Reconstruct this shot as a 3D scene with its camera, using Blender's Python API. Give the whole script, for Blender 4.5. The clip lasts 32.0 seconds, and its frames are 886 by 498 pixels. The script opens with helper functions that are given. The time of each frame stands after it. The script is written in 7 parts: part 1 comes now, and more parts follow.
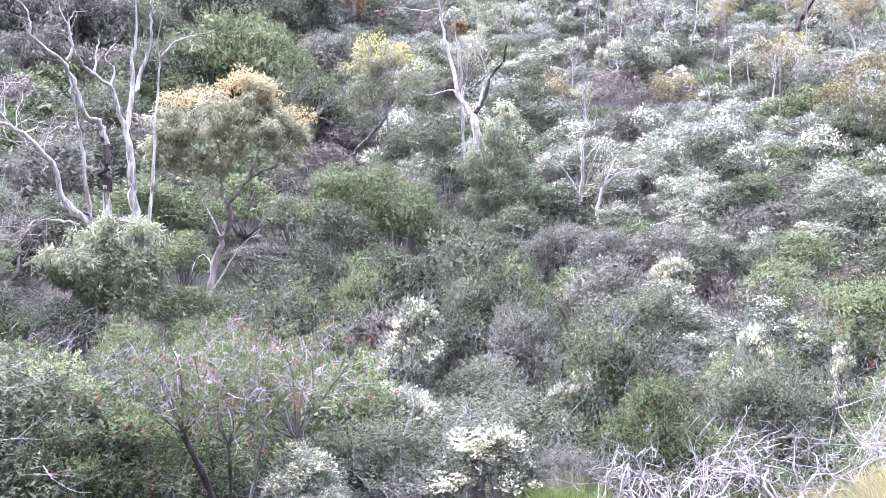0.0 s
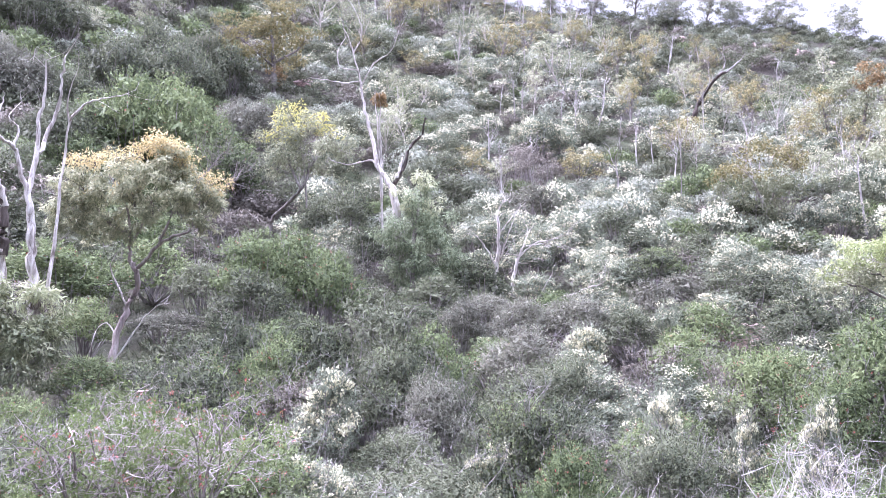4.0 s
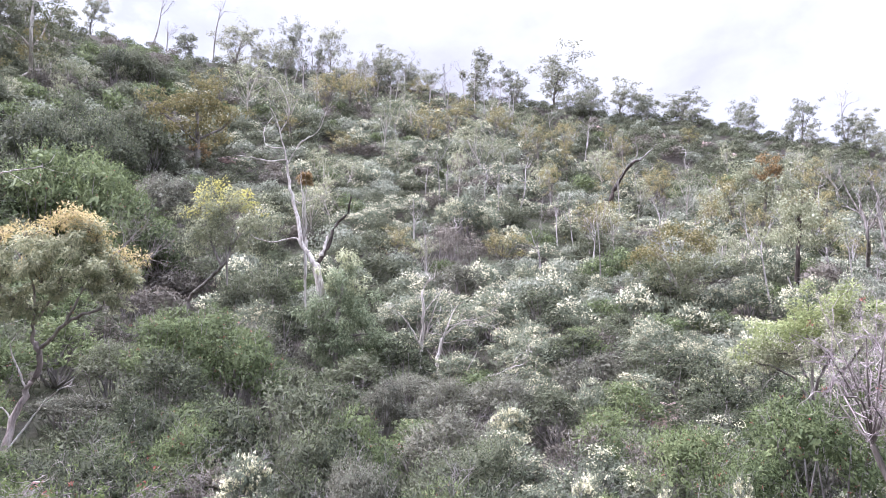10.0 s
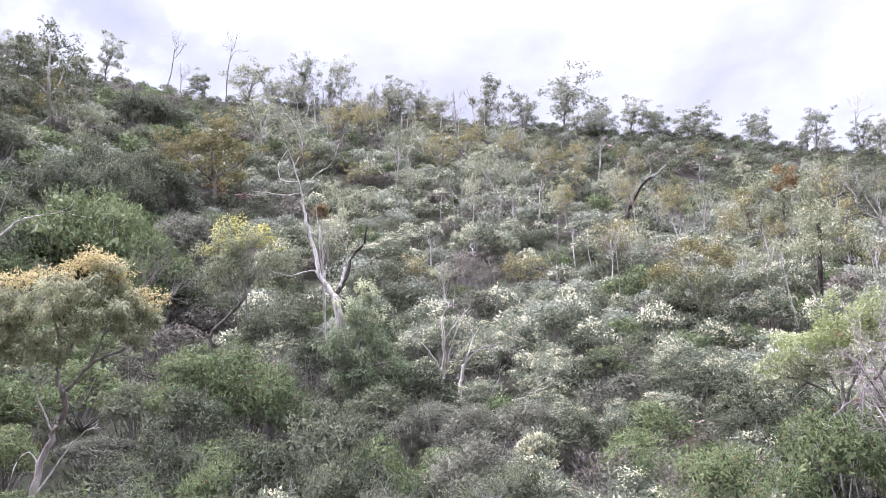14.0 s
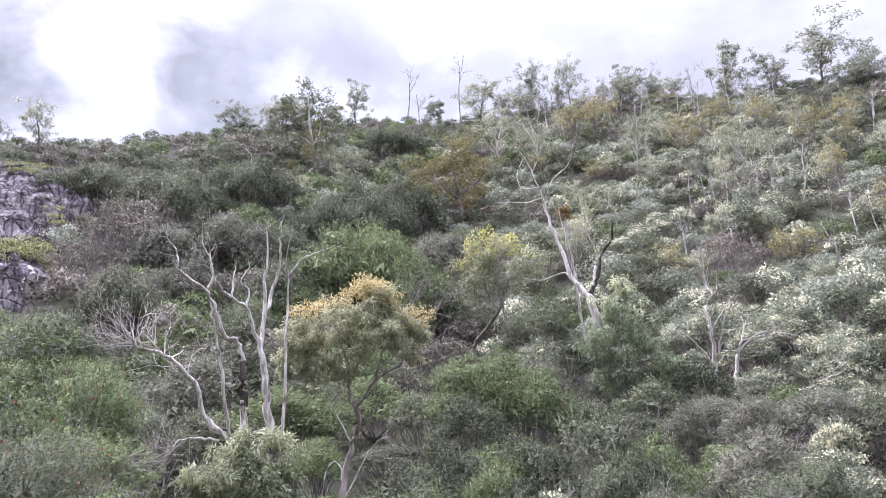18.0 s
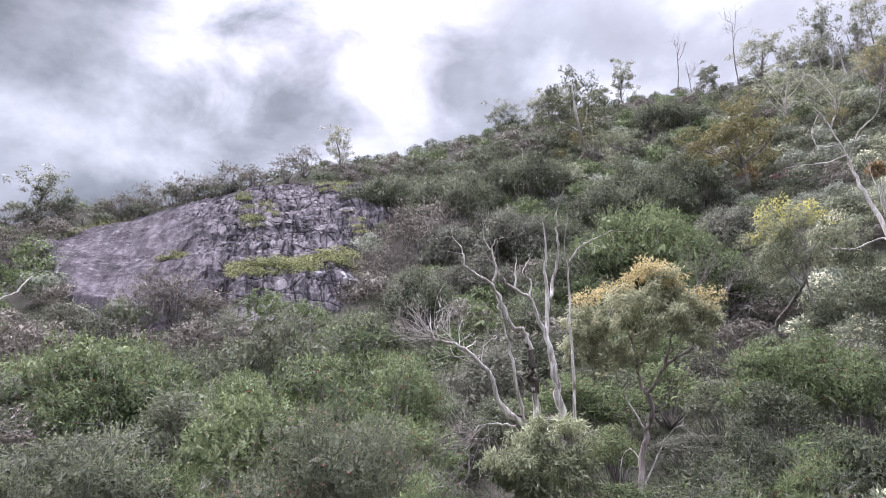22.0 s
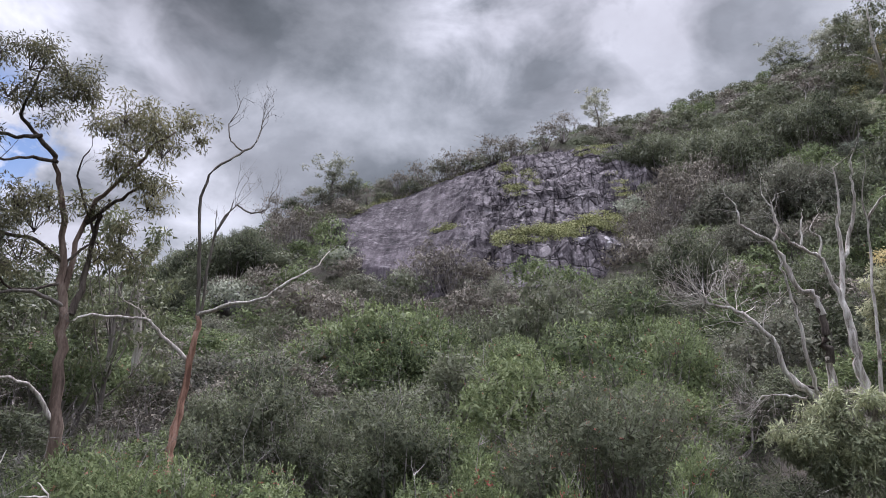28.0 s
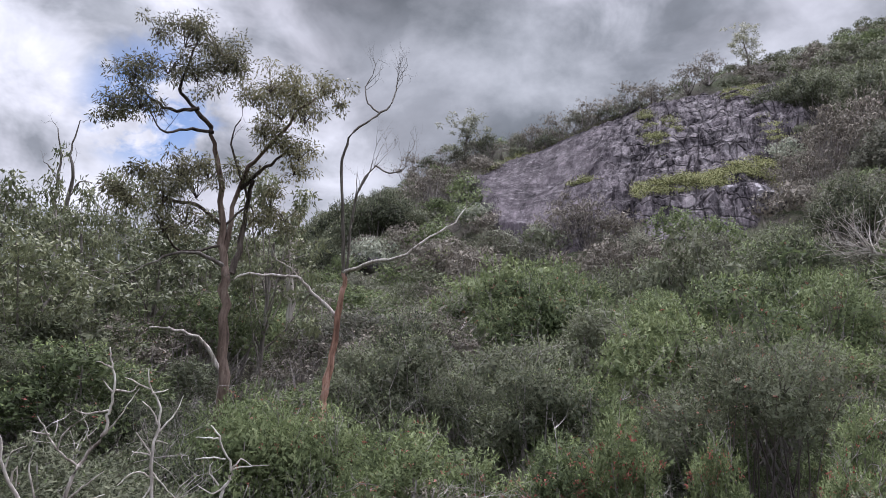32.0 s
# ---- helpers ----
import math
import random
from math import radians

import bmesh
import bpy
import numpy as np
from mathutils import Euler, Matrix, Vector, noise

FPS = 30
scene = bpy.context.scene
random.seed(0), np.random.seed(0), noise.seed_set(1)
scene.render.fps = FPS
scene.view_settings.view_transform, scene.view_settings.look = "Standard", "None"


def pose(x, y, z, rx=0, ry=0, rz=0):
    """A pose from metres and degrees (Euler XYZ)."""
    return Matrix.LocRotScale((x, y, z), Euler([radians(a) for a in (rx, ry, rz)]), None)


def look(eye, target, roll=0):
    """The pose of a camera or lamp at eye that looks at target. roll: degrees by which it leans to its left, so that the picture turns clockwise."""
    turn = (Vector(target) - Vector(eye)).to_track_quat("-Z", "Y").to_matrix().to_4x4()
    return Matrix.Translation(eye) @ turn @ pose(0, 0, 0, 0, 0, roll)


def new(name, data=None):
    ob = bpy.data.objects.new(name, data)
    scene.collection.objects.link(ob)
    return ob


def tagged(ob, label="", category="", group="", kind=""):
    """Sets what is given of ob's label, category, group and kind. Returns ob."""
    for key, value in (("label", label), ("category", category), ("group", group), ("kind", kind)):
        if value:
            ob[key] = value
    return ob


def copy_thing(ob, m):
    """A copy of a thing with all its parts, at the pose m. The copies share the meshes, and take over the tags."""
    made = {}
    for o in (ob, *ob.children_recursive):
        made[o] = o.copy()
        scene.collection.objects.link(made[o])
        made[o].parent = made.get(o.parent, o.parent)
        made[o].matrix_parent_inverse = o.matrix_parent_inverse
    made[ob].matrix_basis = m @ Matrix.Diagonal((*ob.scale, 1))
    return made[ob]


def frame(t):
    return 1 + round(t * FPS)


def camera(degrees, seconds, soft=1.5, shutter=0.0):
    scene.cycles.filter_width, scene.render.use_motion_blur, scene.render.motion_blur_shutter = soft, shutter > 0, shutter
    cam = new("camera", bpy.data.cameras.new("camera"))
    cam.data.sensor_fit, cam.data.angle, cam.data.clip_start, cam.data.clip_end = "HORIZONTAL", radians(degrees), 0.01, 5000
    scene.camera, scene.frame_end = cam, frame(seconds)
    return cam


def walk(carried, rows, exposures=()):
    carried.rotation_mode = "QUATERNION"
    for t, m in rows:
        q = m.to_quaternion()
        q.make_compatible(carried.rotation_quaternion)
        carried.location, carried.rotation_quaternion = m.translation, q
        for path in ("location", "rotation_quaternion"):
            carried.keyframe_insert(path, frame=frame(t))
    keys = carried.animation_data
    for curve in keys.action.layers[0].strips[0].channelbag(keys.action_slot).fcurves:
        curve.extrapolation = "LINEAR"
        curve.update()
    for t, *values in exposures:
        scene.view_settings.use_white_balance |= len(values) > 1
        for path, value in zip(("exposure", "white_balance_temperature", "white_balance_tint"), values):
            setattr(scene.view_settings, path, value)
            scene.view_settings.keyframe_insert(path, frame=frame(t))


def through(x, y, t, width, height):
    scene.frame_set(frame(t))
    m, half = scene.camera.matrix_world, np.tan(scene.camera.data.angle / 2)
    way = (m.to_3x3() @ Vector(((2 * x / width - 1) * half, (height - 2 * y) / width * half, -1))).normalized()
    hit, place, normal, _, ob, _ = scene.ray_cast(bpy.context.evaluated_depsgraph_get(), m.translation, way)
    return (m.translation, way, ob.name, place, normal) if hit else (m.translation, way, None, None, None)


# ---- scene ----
# ---- camera ----
EYE = (0.0, 0.0, 1.6)
cam = camera(63.24, 32.0, soft=0.4)
# seconds, heading (degrees to the right of +y), pitch, roll
TURNS = (
    (0, -11.54, 0.91, 1.50),
    (0.5, -10.53, 1.69, 1.51),
    (1, -9.80, 2.27, 1.51),
    (1.5, -8.87, 3.03, 1.55),
    (2, -7.96, 3.77, 1.57),
    (2.5, -7.13, 4.54, 1.57),
    (3, -6.55, 5.12, 1.57),
    (3.5, -5.82, 5.86, 1.62),
    (5.5, -3.47, 8.51, 1.65),
    (6, -2.90, 9.15, 1.63),
    (6.5, -2.34, 9.78, 1.64),
    (7, -1.92, 10.22, 1.60),
    (7.5, -1.38, 10.79, 1.63),
    (8, -0.85, 11.34, 1.55),
    (8.5, -0.35, 11.84, 1.50),
    (9, -0.01, 12.18, 1.39),
    (9.5, 0.39, 12.62, 1.27),
    (10, 0.77, 13.03, 1.09),
    (10.5, 1.12, 13.40, 0.94),
    (11, 1.31, 13.64, 0.75),
    (11.5, 1.58, 13.93, 0.53),
    (12, 1.68, 14.23, 0.23),
    (12.5, 1.62, 14.48, -0.09),
    (13, 1.36, 14.69, -0.36),
    (13.5, 0.59, 14.94, -0.76),
    (15.5, -6.33, 15.55, -2.25),
    (16, -8.98, 15.71, -2.50),
    (16.5, -11.91, 15.81, -2.72),
    (17, -14.25, 15.87, -2.85),
    (17.5, -17.49, 15.94, -3.03),
    (18, -20.85, 15.97, -3.08),
    (18.5, -24.21, 16.03, -3.01),
    (19, -26.71, 16.05, -2.92),
    (19.5, -29.96, 16.06, -2.70),
    (20, -33.09, 16.06, -2.49),
    (20.5, -36.10, 16.03, -2.28),
    (21, -38.25, 16.01, -2.10),
    (21.5, -40.98, 15.95, -1.91),
    (22, -43.54, 15.89, -1.68),
    (22.5, -45.94, 15.80, -1.36),
    (23, -47.65, 15.72, -1.10),
    (23.5, -49.83, 15.61, -0.72),
    (24, -51.91, 15.47, -0.40),
    (24.5, -53.87, 15.28, -0.12),
    (25, -55.29, 15.11, 0.09),
    (25.5, -57.09, 14.86, 0.29),
    (27.5, -63.34, 13.65, 1.09),
    (28, -64.94, 13.25, 1.24),
    (28.5, -66.11, 12.93, 1.32),
    (29, -67.66, 12.48, 1.47),
    (29.5, -69.19, 12.00, 1.60),
    (30, -70.70, 11.45, 1.72),
    (30.5, -71.79, 11.06, 1.76),
    (31, -73.21, 10.51, 1.86),
    (31.5, -74.57, 9.96, 1.97),
    (32, -75.86, 9.41, 1.98),
)


def aim(heading, pitch, roll):
    h, p = radians(heading), radians(pitch)
    way = Vector((math.sin(h) * math.cos(p), math.cos(h) * math.cos(p), math.sin(p)))
    return look(EYE, Vector(EYE) + 10 * way, roll)


EXPOSURES = (
    (0.0, 2.12, 5430, 39), (3.0, 2.07, 5450, 38), (6.0, 1.82, 5540, 36), (9.0, 1.58, 5720, 30), (13.0, 1.44, 5800, 29), (16.0, 1.4, 5820, 29),
    (19.0, 1.35, 5840, 29), (22.0, 1.14, 5930, 27), (25.0, 0.82, 5990, 24), (28.0, 0.52, 6010, 23), (32.0, 0.51, 6040, 23),
)
walk(cam, [(t, aim(h, p, r)) for t, h, p, r in TURNS], EXPOSURES)

# ---- sky and sun ----
SUN_HEADING, SUN_HEIGHT = -75.0, 56.0
world = bpy.data.worlds.new("cloudy_sky")
scene.world = world
world.use_nodes = True
wt = world.node_tree
wt.nodes.clear()


def wnode(kind, **settings):
    n = wt.nodes.new(kind)
    for key, value in settings.items():
        n.inputs[key.replace("_", " ")].default_value = value
    return n


w_out = wnode("ShaderNodeOutputWorld")
w_bg = wnode("ShaderNodeBackground", Strength=0.72)
w_sky = wt.nodes.new("ShaderNodeTexSky")
w_sky.sky_type = "NISHITA"
w_sky.sun_disc = False
w_sky.dust_density = 0.2
w_sky.ozone_density = 3.0
w_sky.sun_elevation = radians(SUN_HEIGHT)
w_sky.sun_rotation = radians(SUN_HEADING)
w_dim = wt.nodes.new("ShaderNodeVectorMath")
w_dim.operation = "SCALE"
w_dim.inputs["Scale"].default_value = 0.1
w_co = wt.nodes.new("ShaderNodeTexCoord")
w_map = wt.nodes.new("ShaderNodeMapping")
w_map.inputs["Scale"].default_value = (1.0, 1.0, 1.5)
w_map.inputs["Location"].default_value = (0.35, 0.1, 0.2)
w_big = wnode("ShaderNodeTexNoise", Scale=3.4, Detail=7.0, Roughness=0.55, Distortion=0.1)
w_ramp = wt.nodes.new("ShaderNodeValToRGB")
w_ramp.color_ramp.elements[0].position = 0.36
w_ramp.color_ramp.elements[0].color = (0.138, 0.16, 0.168, 1)
w_ramp.color_ramp.elements[1].position = 0.66
w_ramp.color_ramp.elements[1].color = (0.56, 0.603, 0.612, 1)
mid = w_ramp.color_ramp.elements.new(0.5)
mid.color = (0.24, 0.272, 0.283, 1)
wt.links.new(w_co.outputs["Generated"], w_map.inputs["Vector"])
wt.links.new(w_map.outputs["Vector"], w_big.inputs["Vector"])
wt.links.new(w_big.outputs["Fac"], w_ramp.inputs["Fac"])


def toward(heading, height):
    h, e = radians(heading), radians(height)
    return (math.sin(h) * math.cos(e), math.cos(h) * math.cos(e), math.sin(e))


def glow(heading, height, inner, outer):
    """1 within inner degrees of that direction, 0 past outer degrees."""
    dot = wt.nodes.new("ShaderNodeVectorMath")
    dot.operation = "DOT_PRODUCT"
    dot.inputs[1].default_value = toward(heading, height)
    wt.links.new(w_co.outputs["Generated"], dot.inputs[0])
    rng = wt.nodes.new("ShaderNodeMapRange")
    rng.interpolation_type = "SMOOTHSTEP"
    rng.inputs["From Min"].default_value = math.cos(radians(outer))
    rng.inputs["From Max"].default_value = math.cos(radians(inner))
    wt.links.new(dot.outputs["Value"], rng.inputs["Value"])
    return rng.outputs["Result"]


def wmath(op, a, b):
    n = wt.nodes.new("ShaderNodeMath")
    n.operation = op
    for slot, v in zip(n.inputs, (a, b)):
        if isinstance(v, (int, float)):
            slot.default_value = v
        else:
            wt.links.new(v, slot)
    return n.outputs[0]


# thinner cloud round the hidden sun and over the whole right of the hill
near_sun = wmath("MAXIMUM", glow(-64, 31, 0, 6), wmath("MAXIMUM", glow(-59, 33, 0, 12), glow(-50, 33, 0, 13)))
w_torn = wnode("ShaderNodeTexNoise", Scale=6.5, Detail=5.0, Roughness=0.55, Distortion=0.4)
wt.links.new(w_map.outputs["Vector"], w_torn.inputs["Vector"])
w_gap = wt.nodes.new("ShaderNodeMapRange")
for key, value in (("From Min", 0.36), ("From Max", 0.58), ("To Min", 0.15), ("To Max", 1.1)):
    w_gap.inputs[key].default_value = value
wt.links.new(w_torn.outputs["Fac"], w_gap.inputs["Value"])
near_sun = wmath("MULTIPLY", near_sun, w_gap.outputs["Result"])
thin = wmath("ADD", wmath("MULTIPLY", near_sun, 0.45), wmath("ADD", wmath("ADD", wmath("MULTIPLY", glow(16, 40, 5, 60), 0.3), wmath("MULTIPLY", glow(-80, 20, 1, 9), 0.14)), wmath("MULTIPLY", wmath("MULTIPLY", glow(-101, 18, 4, 23), w_gap.outputs["Result"]), 0.55)))
w_lift = wt.nodes.new("ShaderNodeMixRGB")
w_lift.blend_type = "ADD"
wt.links.new(thin, w_lift.inputs["Fac"])
wt.links.new(w_ramp.outputs["Color"], w_lift.inputs["Color1"])
w_lift.inputs["Color2"].default_value = (0.9, 0.9, 0.91, 1)
# a heavier bank of cloud
w_bank = wt.nodes.new("ShaderNodeVectorMath")
w_bank.operation = "SCALE"
wt.links.new(w_lift.outputs["Color"], w_bank.inputs[0])
wt.links.new(wmath("SUBTRACT", 1.0, wmath("MULTIPLY", glow(-79, 37, 3, 14), 0.42)), w_bank.inputs["Scale"])
# a small hole of blue
w_rag = wnode("ShaderNodeTexNoise", Scale=13.0, Detail=5.0, Roughness=0.6, Distortion=0.3)
wt.links.new(w_map.outputs["Vector"], w_rag.inputs["Vector"])
w_edge = wt.nodes.new("ShaderNodeMapRange")
for key, value in (("From Min", 0.41), ("From Max", 0.53), ("To Min", 0.0), ("To Max", 0.95)):
    w_edge.inputs[key].default_value = value
wt.links.new(w_rag.outputs["Fac"], w_edge.inputs["Value"])
hole = wmath("MULTIPLY", glow(-99.0, 18.4, 2.2, 6.0), w_edge.outputs["Result"])
w_mix = wt.nodes.new("ShaderNodeMixRGB")
wt.links.new(hole, w_mix.inputs["Fac"])
wt.links.new(w_bank.outputs["Vector"], w_mix.inputs["Color1"])
wt.links.new(w_sky.outputs["Color"], w_dim.inputs[0])
wt.links.new(w_dim.outputs["Vector"], w_mix.inputs["Color2"])
# an overcast dome is brighter overhead than near the horizon
w_sep = wt.nodes.new("ShaderNodeSeparateXYZ")
wt.links.new(w_co.outputs["Generated"], w_sep.inputs[0])
w_up = wt.nodes.new("ShaderNodeMapRange")
w_up.interpolation_type = "SMOOTHSTEP"
for key, value in (("From Min", 0.5), ("From Max", 1.0), ("To Min", 1.0), ("To Max", 11.0)):
    w_up.inputs[key].default_value = value
wt.links.new(w_sep.outputs["Z"], w_up.inputs["Value"])
w_top = wt.nodes.new("ShaderNodeVectorMath")
w_top.operation = "SCALE"
wt.links.new(w_mix.outputs["Color"], w_top.inputs[0])
wt.links.new(w_up.outputs["Result"], w_top.inputs["Scale"])
wt.links.new(w_top.outputs["Vector"], w_bg.inputs["Color"])
wt.links.new(w_bg.outputs["Background"], w_out.inputs["Surface"])

sun_data = bpy.data.lights.new("sun", "SUN")
sun_data.energy = 4.0
sun_data.angle = radians(16)
sun_data.color = (1.0, 0.98, 0.94)
sun = new("sun", sun_data)
sun.matrix_world = look(Vector(toward(SUN_HEADING, SUN_HEIGHT)) * 200, (0, 0, 0))

# ---- materials ----
class Shade:
    """A node material: short hands for nodes and links."""

    def __init__(self, name):
        self.mat = bpy.data.materials.new(name)
        self.mat.use_nodes = True
        self.tree = self.mat.node_tree
        self.bsdf = self.tree.nodes["Principled BSDF"]
        self.out = self.tree.nodes["Material Output"]

    def node(self, kind, **settings):
        n = self.tree.nodes.new(kind)
        for key, value in settings.items():
            n.inputs[key].default_value = value
        return n

    def link(self, a, b):
        self.tree.links.new(a, b)

    def ramp(self, fac, stops):
        n = self.tree.nodes.new("ShaderNodeValToRGB")
        els = n.color_ramp.elements
        while len(els) < len(stops):
            els.new(0.5)
        for el, (pos, col) in zip(els, stops):
            el.position, el.color = pos, (*col, 1)
        self.link(fac, n.inputs["Fac"])
        return n.outputs["Color"]

    def noise(self, scale, detail=4.0, rough=0.55, vector=None):
        n = self.node("ShaderNodeTexNoise", Scale=scale, Detail=detail, Roughness=rough)
        if vector is None:
            vector = self.place()
        self.link(vector, n.inputs["Vector"])
        return n.outputs["Fac"]

    def place(self, stretch=None):
        co = self.tree.nodes.new("ShaderNodeNewGeometry").outputs["Position"]
        if stretch:
            m = self.tree.nodes.new("ShaderNodeMapping")
            m.inputs["Scale"].default_value = stretch
            self.link(co, m.inputs["Vector"])
            co = m.outputs["Vector"]
        return co

    def math(self, op, a, b):
        n = self.tree.nodes.new("ShaderNodeMath")
        n.operation = op
        for slot, v in zip(n.inputs, (a, b)):
            if isinstance(v, (int, float)):
                slot.default_value = v
            else:
                self.link(v, slot)
        return n.outputs[0]

    def mix(self, fac, a, b, blend="MIX"):
        n = self.tree.nodes.new("ShaderNodeMixRGB")
        n.blend_type = blend
        for slot, v in zip(n.inputs, (fac, a, b)):
            if isinstance(v, (int, float)):
                slot.default_value = v
            elif isinstance(v, tuple):
                slot.default_value = (*v, 1)
            else:
                self.link(v, slot)
        return n.outputs[0]

    def bump(self, height, strength, distance):
        n = self.node("ShaderNodeBump", Strength=strength, Distance=distance)
        self.link(height, n.inputs["Height"])
        self.link(n.outputs["Normal"], self.bsdf.inputs["Normal"])

    def done(self, colour, rough):
        self.link(colour, self.bsdf.inputs["Base Color"])
        self.bsdf.inputs["Roughness"].default_value = rough
        self.bsdf.inputs["Specular IOR Level"].default_value = 0.07
        return self.mat


def leaf_material(name, dark, middle, light, through=0.25, rough=0.68, patch=0.9):
    """Leaves: each one its own tone, each plant its own cast, and wider patches of age."""
    s = Shade(name)
    isl = s.tree.nodes.new("ShaderNodeNewGeometry").outputs["Random Per Island"]
    obj = s.tree.nodes.new("ShaderNodeObjectInfo").outputs["Random"]
    wide = s.noise(patch, 2.0)
    t = s.math("ADD", s.math("ADD", s.math("MULTIPLY", isl, 0.34), 0.08), s.math("ADD", s.math("MULTIPLY", obj, 0.34), s.math("MULTIPLY", wide, 0.34)))
    vein = s.noise(38.0, 2.0, 0.6)
    t = s.math("ADD", t, s.math("MULTIPLY", s.math("SUBTRACT", vein, 0.5), 0.55))
    tuft_ = s.noise(4.5, 3.0, 0.6)
    t = s.math("ADD", t, s.math("MULTIPLY", s.math("SUBTRACT", tuft_, 0.5), 1.3))
    col = s.ramp(t, ((0.2, dark), (0.55, middle), (0.98, light)))
    s.done(col, rough)
    tr = s.node("ShaderNodeBsdfTranslucent")
    s.link(col, tr.inputs["Color"])
    m = s.node("ShaderNodeMixShader", Fac=through)
    s.link(s.bsdf.outputs[0], m.inputs[1])
    s.link(tr.outputs[0], m.inputs[2])
    s.link(m.outputs[0], s.out.inputs["Surface"])
    return s.mat


def bark_material(name, dark, middle, light, streak=18.0, relief=0.8):
    s = Shade(name)
    long = s.noise(streak, 6.0, 0.65, s.place((1, 1, 0.07)))
    fine = s.noise(streak * 5, 4.0, 0.6, s.place((1, 1, 0.3)))
    wide = s.noise(1.1, 3.0)
    t = s.math("ADD", s.math("MULTIPLY", long, 0.62), s.math("ADD", s.math("MULTIPLY", wide, 0.28), s.math("MULTIPLY", fine, 0.14)))
    s.bump(s.math("ADD", long, s.math("MULTIPLY", fine, 0.4)), relief, 0.02)
    return s.done(s.ramp(t, ((0.4, dark), (0.52, middle), (0.64, light))), 0.85)


M_GREEN = leaf_material("green_leaves", (0.03, 0.039, 0.019), (0.09, 0.114, 0.052), (0.19, 0.218, 0.104), 0.34)
M_DEEP = leaf_material("deep_green_leaves", (0.03, 0.034, 0.022), (0.08, 0.088, 0.055), (0.165, 0.172, 0.112), 0.34)
M_GREY = leaf_material("grey_green_leaves", (0.06, 0.07, 0.053), (0.14, 0.155, 0.118), (0.32, 0.33, 0.25), 0.34)
M_GREYSCRUB = leaf_material("dull_grey_leaves", (0.048, 0.048, 0.036), (0.112, 0.11, 0.082), (0.22, 0.214, 0.162), 0.36)
M_TIP = leaf_material("young_leaves", (0.05, 0.068, 0.026), (0.106, 0.138, 0.052), (0.2, 0.236, 0.096), 0.3)
M_GREYTIP = leaf_material("pale_young_leaves", (0.11, 0.134, 0.078), (0.255, 0.29, 0.178), (0.52, 0.545, 0.385), 0.3)
M_LIME = leaf_material("lime_leaves", (0.1, 0.125, 0.05), (0.2, 0.24, 0.1), (0.36, 0.38, 0.18), 0.3)
M_GUM = leaf_material("gum_leaves", (0.1, 0.112, 0.068), (0.235, 0.248, 0.152), (0.5, 0.49, 0.33), 0.28, 0.55)
M_GOLDGUM = leaf_material("golden_gum_leaves", (0.1, 0.112, 0.066), (0.27, 0.28, 0.172), (0.58, 0.56, 0.38), 0.4, 0.5)
M_SAGE = leaf_material("sage_leaves", (0.06, 0.069, 0.047), (0.135, 0.15, 0.104), (0.26, 0.275, 0.19), 0.36)
M_PALELIME = leaf_material("pale_lime_leaves", (0.2, 0.215, 0.115), (0.38, 0.395, 0.24), (0.62, 0.62, 0.42), 0.3, 0.55)
M_GUM_DARK = leaf_material("dark_gum_leaves", (0.036, 0.042, 0.025), (0.09, 0.1, 0.056), (0.19, 0.2, 0.11), 0.3, 0.5)
# the haze over the ridge is put into this paler leaf colour
M_CRESTGUM = leaf_material("hazed_ridge_gum_leaves", (0.085, 0.09, 0.066), (0.19, 0.196, 0.14), (0.36, 0.355, 0.265), 0.42, 0.5)
M_SKYGUM = leaf_material("brown_olive_gum_leaves", (0.045, 0.045, 0.027), (0.125, 0.12, 0.068), (0.28, 0.26, 0.15), 0.38, 0.5)
M_NEW = leaf_material("new_growth", (0.28, 0.24, 0.1), (0.48, 0.395, 0.19), (0.66, 0.54, 0.31), 0.3)
M_YELLOW = leaf_material("yellow_growth", (0.3, 0.28, 0.07), (0.46, 0.43, 0.13), (0.62, 0.57, 0.22), 0.3)
M_OLIVE = leaf_material("olive_leaves", (0.1, 0.095, 0.045), (0.21, 0.185, 0.085), (0.36, 0.31, 0.15), 0.25)
M_RUST = leaf_material("rust_leaves", (0.12, 0.08, 0.04), (0.23, 0.155, 0.075), (0.36, 0.25, 0.13), 0.2)
M_CREAM = leaf_material("cream_flowers", (0.34, 0.325, 0.205), (0.53, 0.505, 0.34), (0.72, 0.685, 0.48), 0.35, 0.7)
M_PALE = leaf_material("pale_flowers", (0.31, 0.3, 0.2), (0.49, 0.47, 0.33), (0.68, 0.65, 0.47), 0.35, 0.7)
M_RED = leaf_material("red_flowers", (0.2, 0.05, 0.045), (0.36, 0.11, 0.095), (0.5, 0.25, 0.2), 0.2, 0.6)
M_BROWN = leaf_material("brown_leaves", (0.06, 0.053, 0.043), (0.13, 0.115, 0.094), (0.245, 0.218, 0.182), 0.25, 0.7)
M_STRAW = leaf_material("straw", (0.2, 0.18, 0.085), (0.34, 0.305, 0.15), (0.5, 0.455, 0.26), 0.3, 0.6)
M_TUFT = leaf_material("tuft_grass", (0.06, 0.09, 0.025), (0.14, 0.18, 0.05), (0.26, 0.28, 0.09), 0.3, 0.5)
M_WHITEWOOD = bark_material("weathered_wood", (0.13, 0.105, 0.09), (0.43, 0.385, 0.35), (0.66, 0.62, 0.58))
M_PALEBARK = bark_material("pale_bark", (0.16, 0.13, 0.11), (0.42, 0.38, 0.34), (0.62, 0.58, 0.53), 11.0)
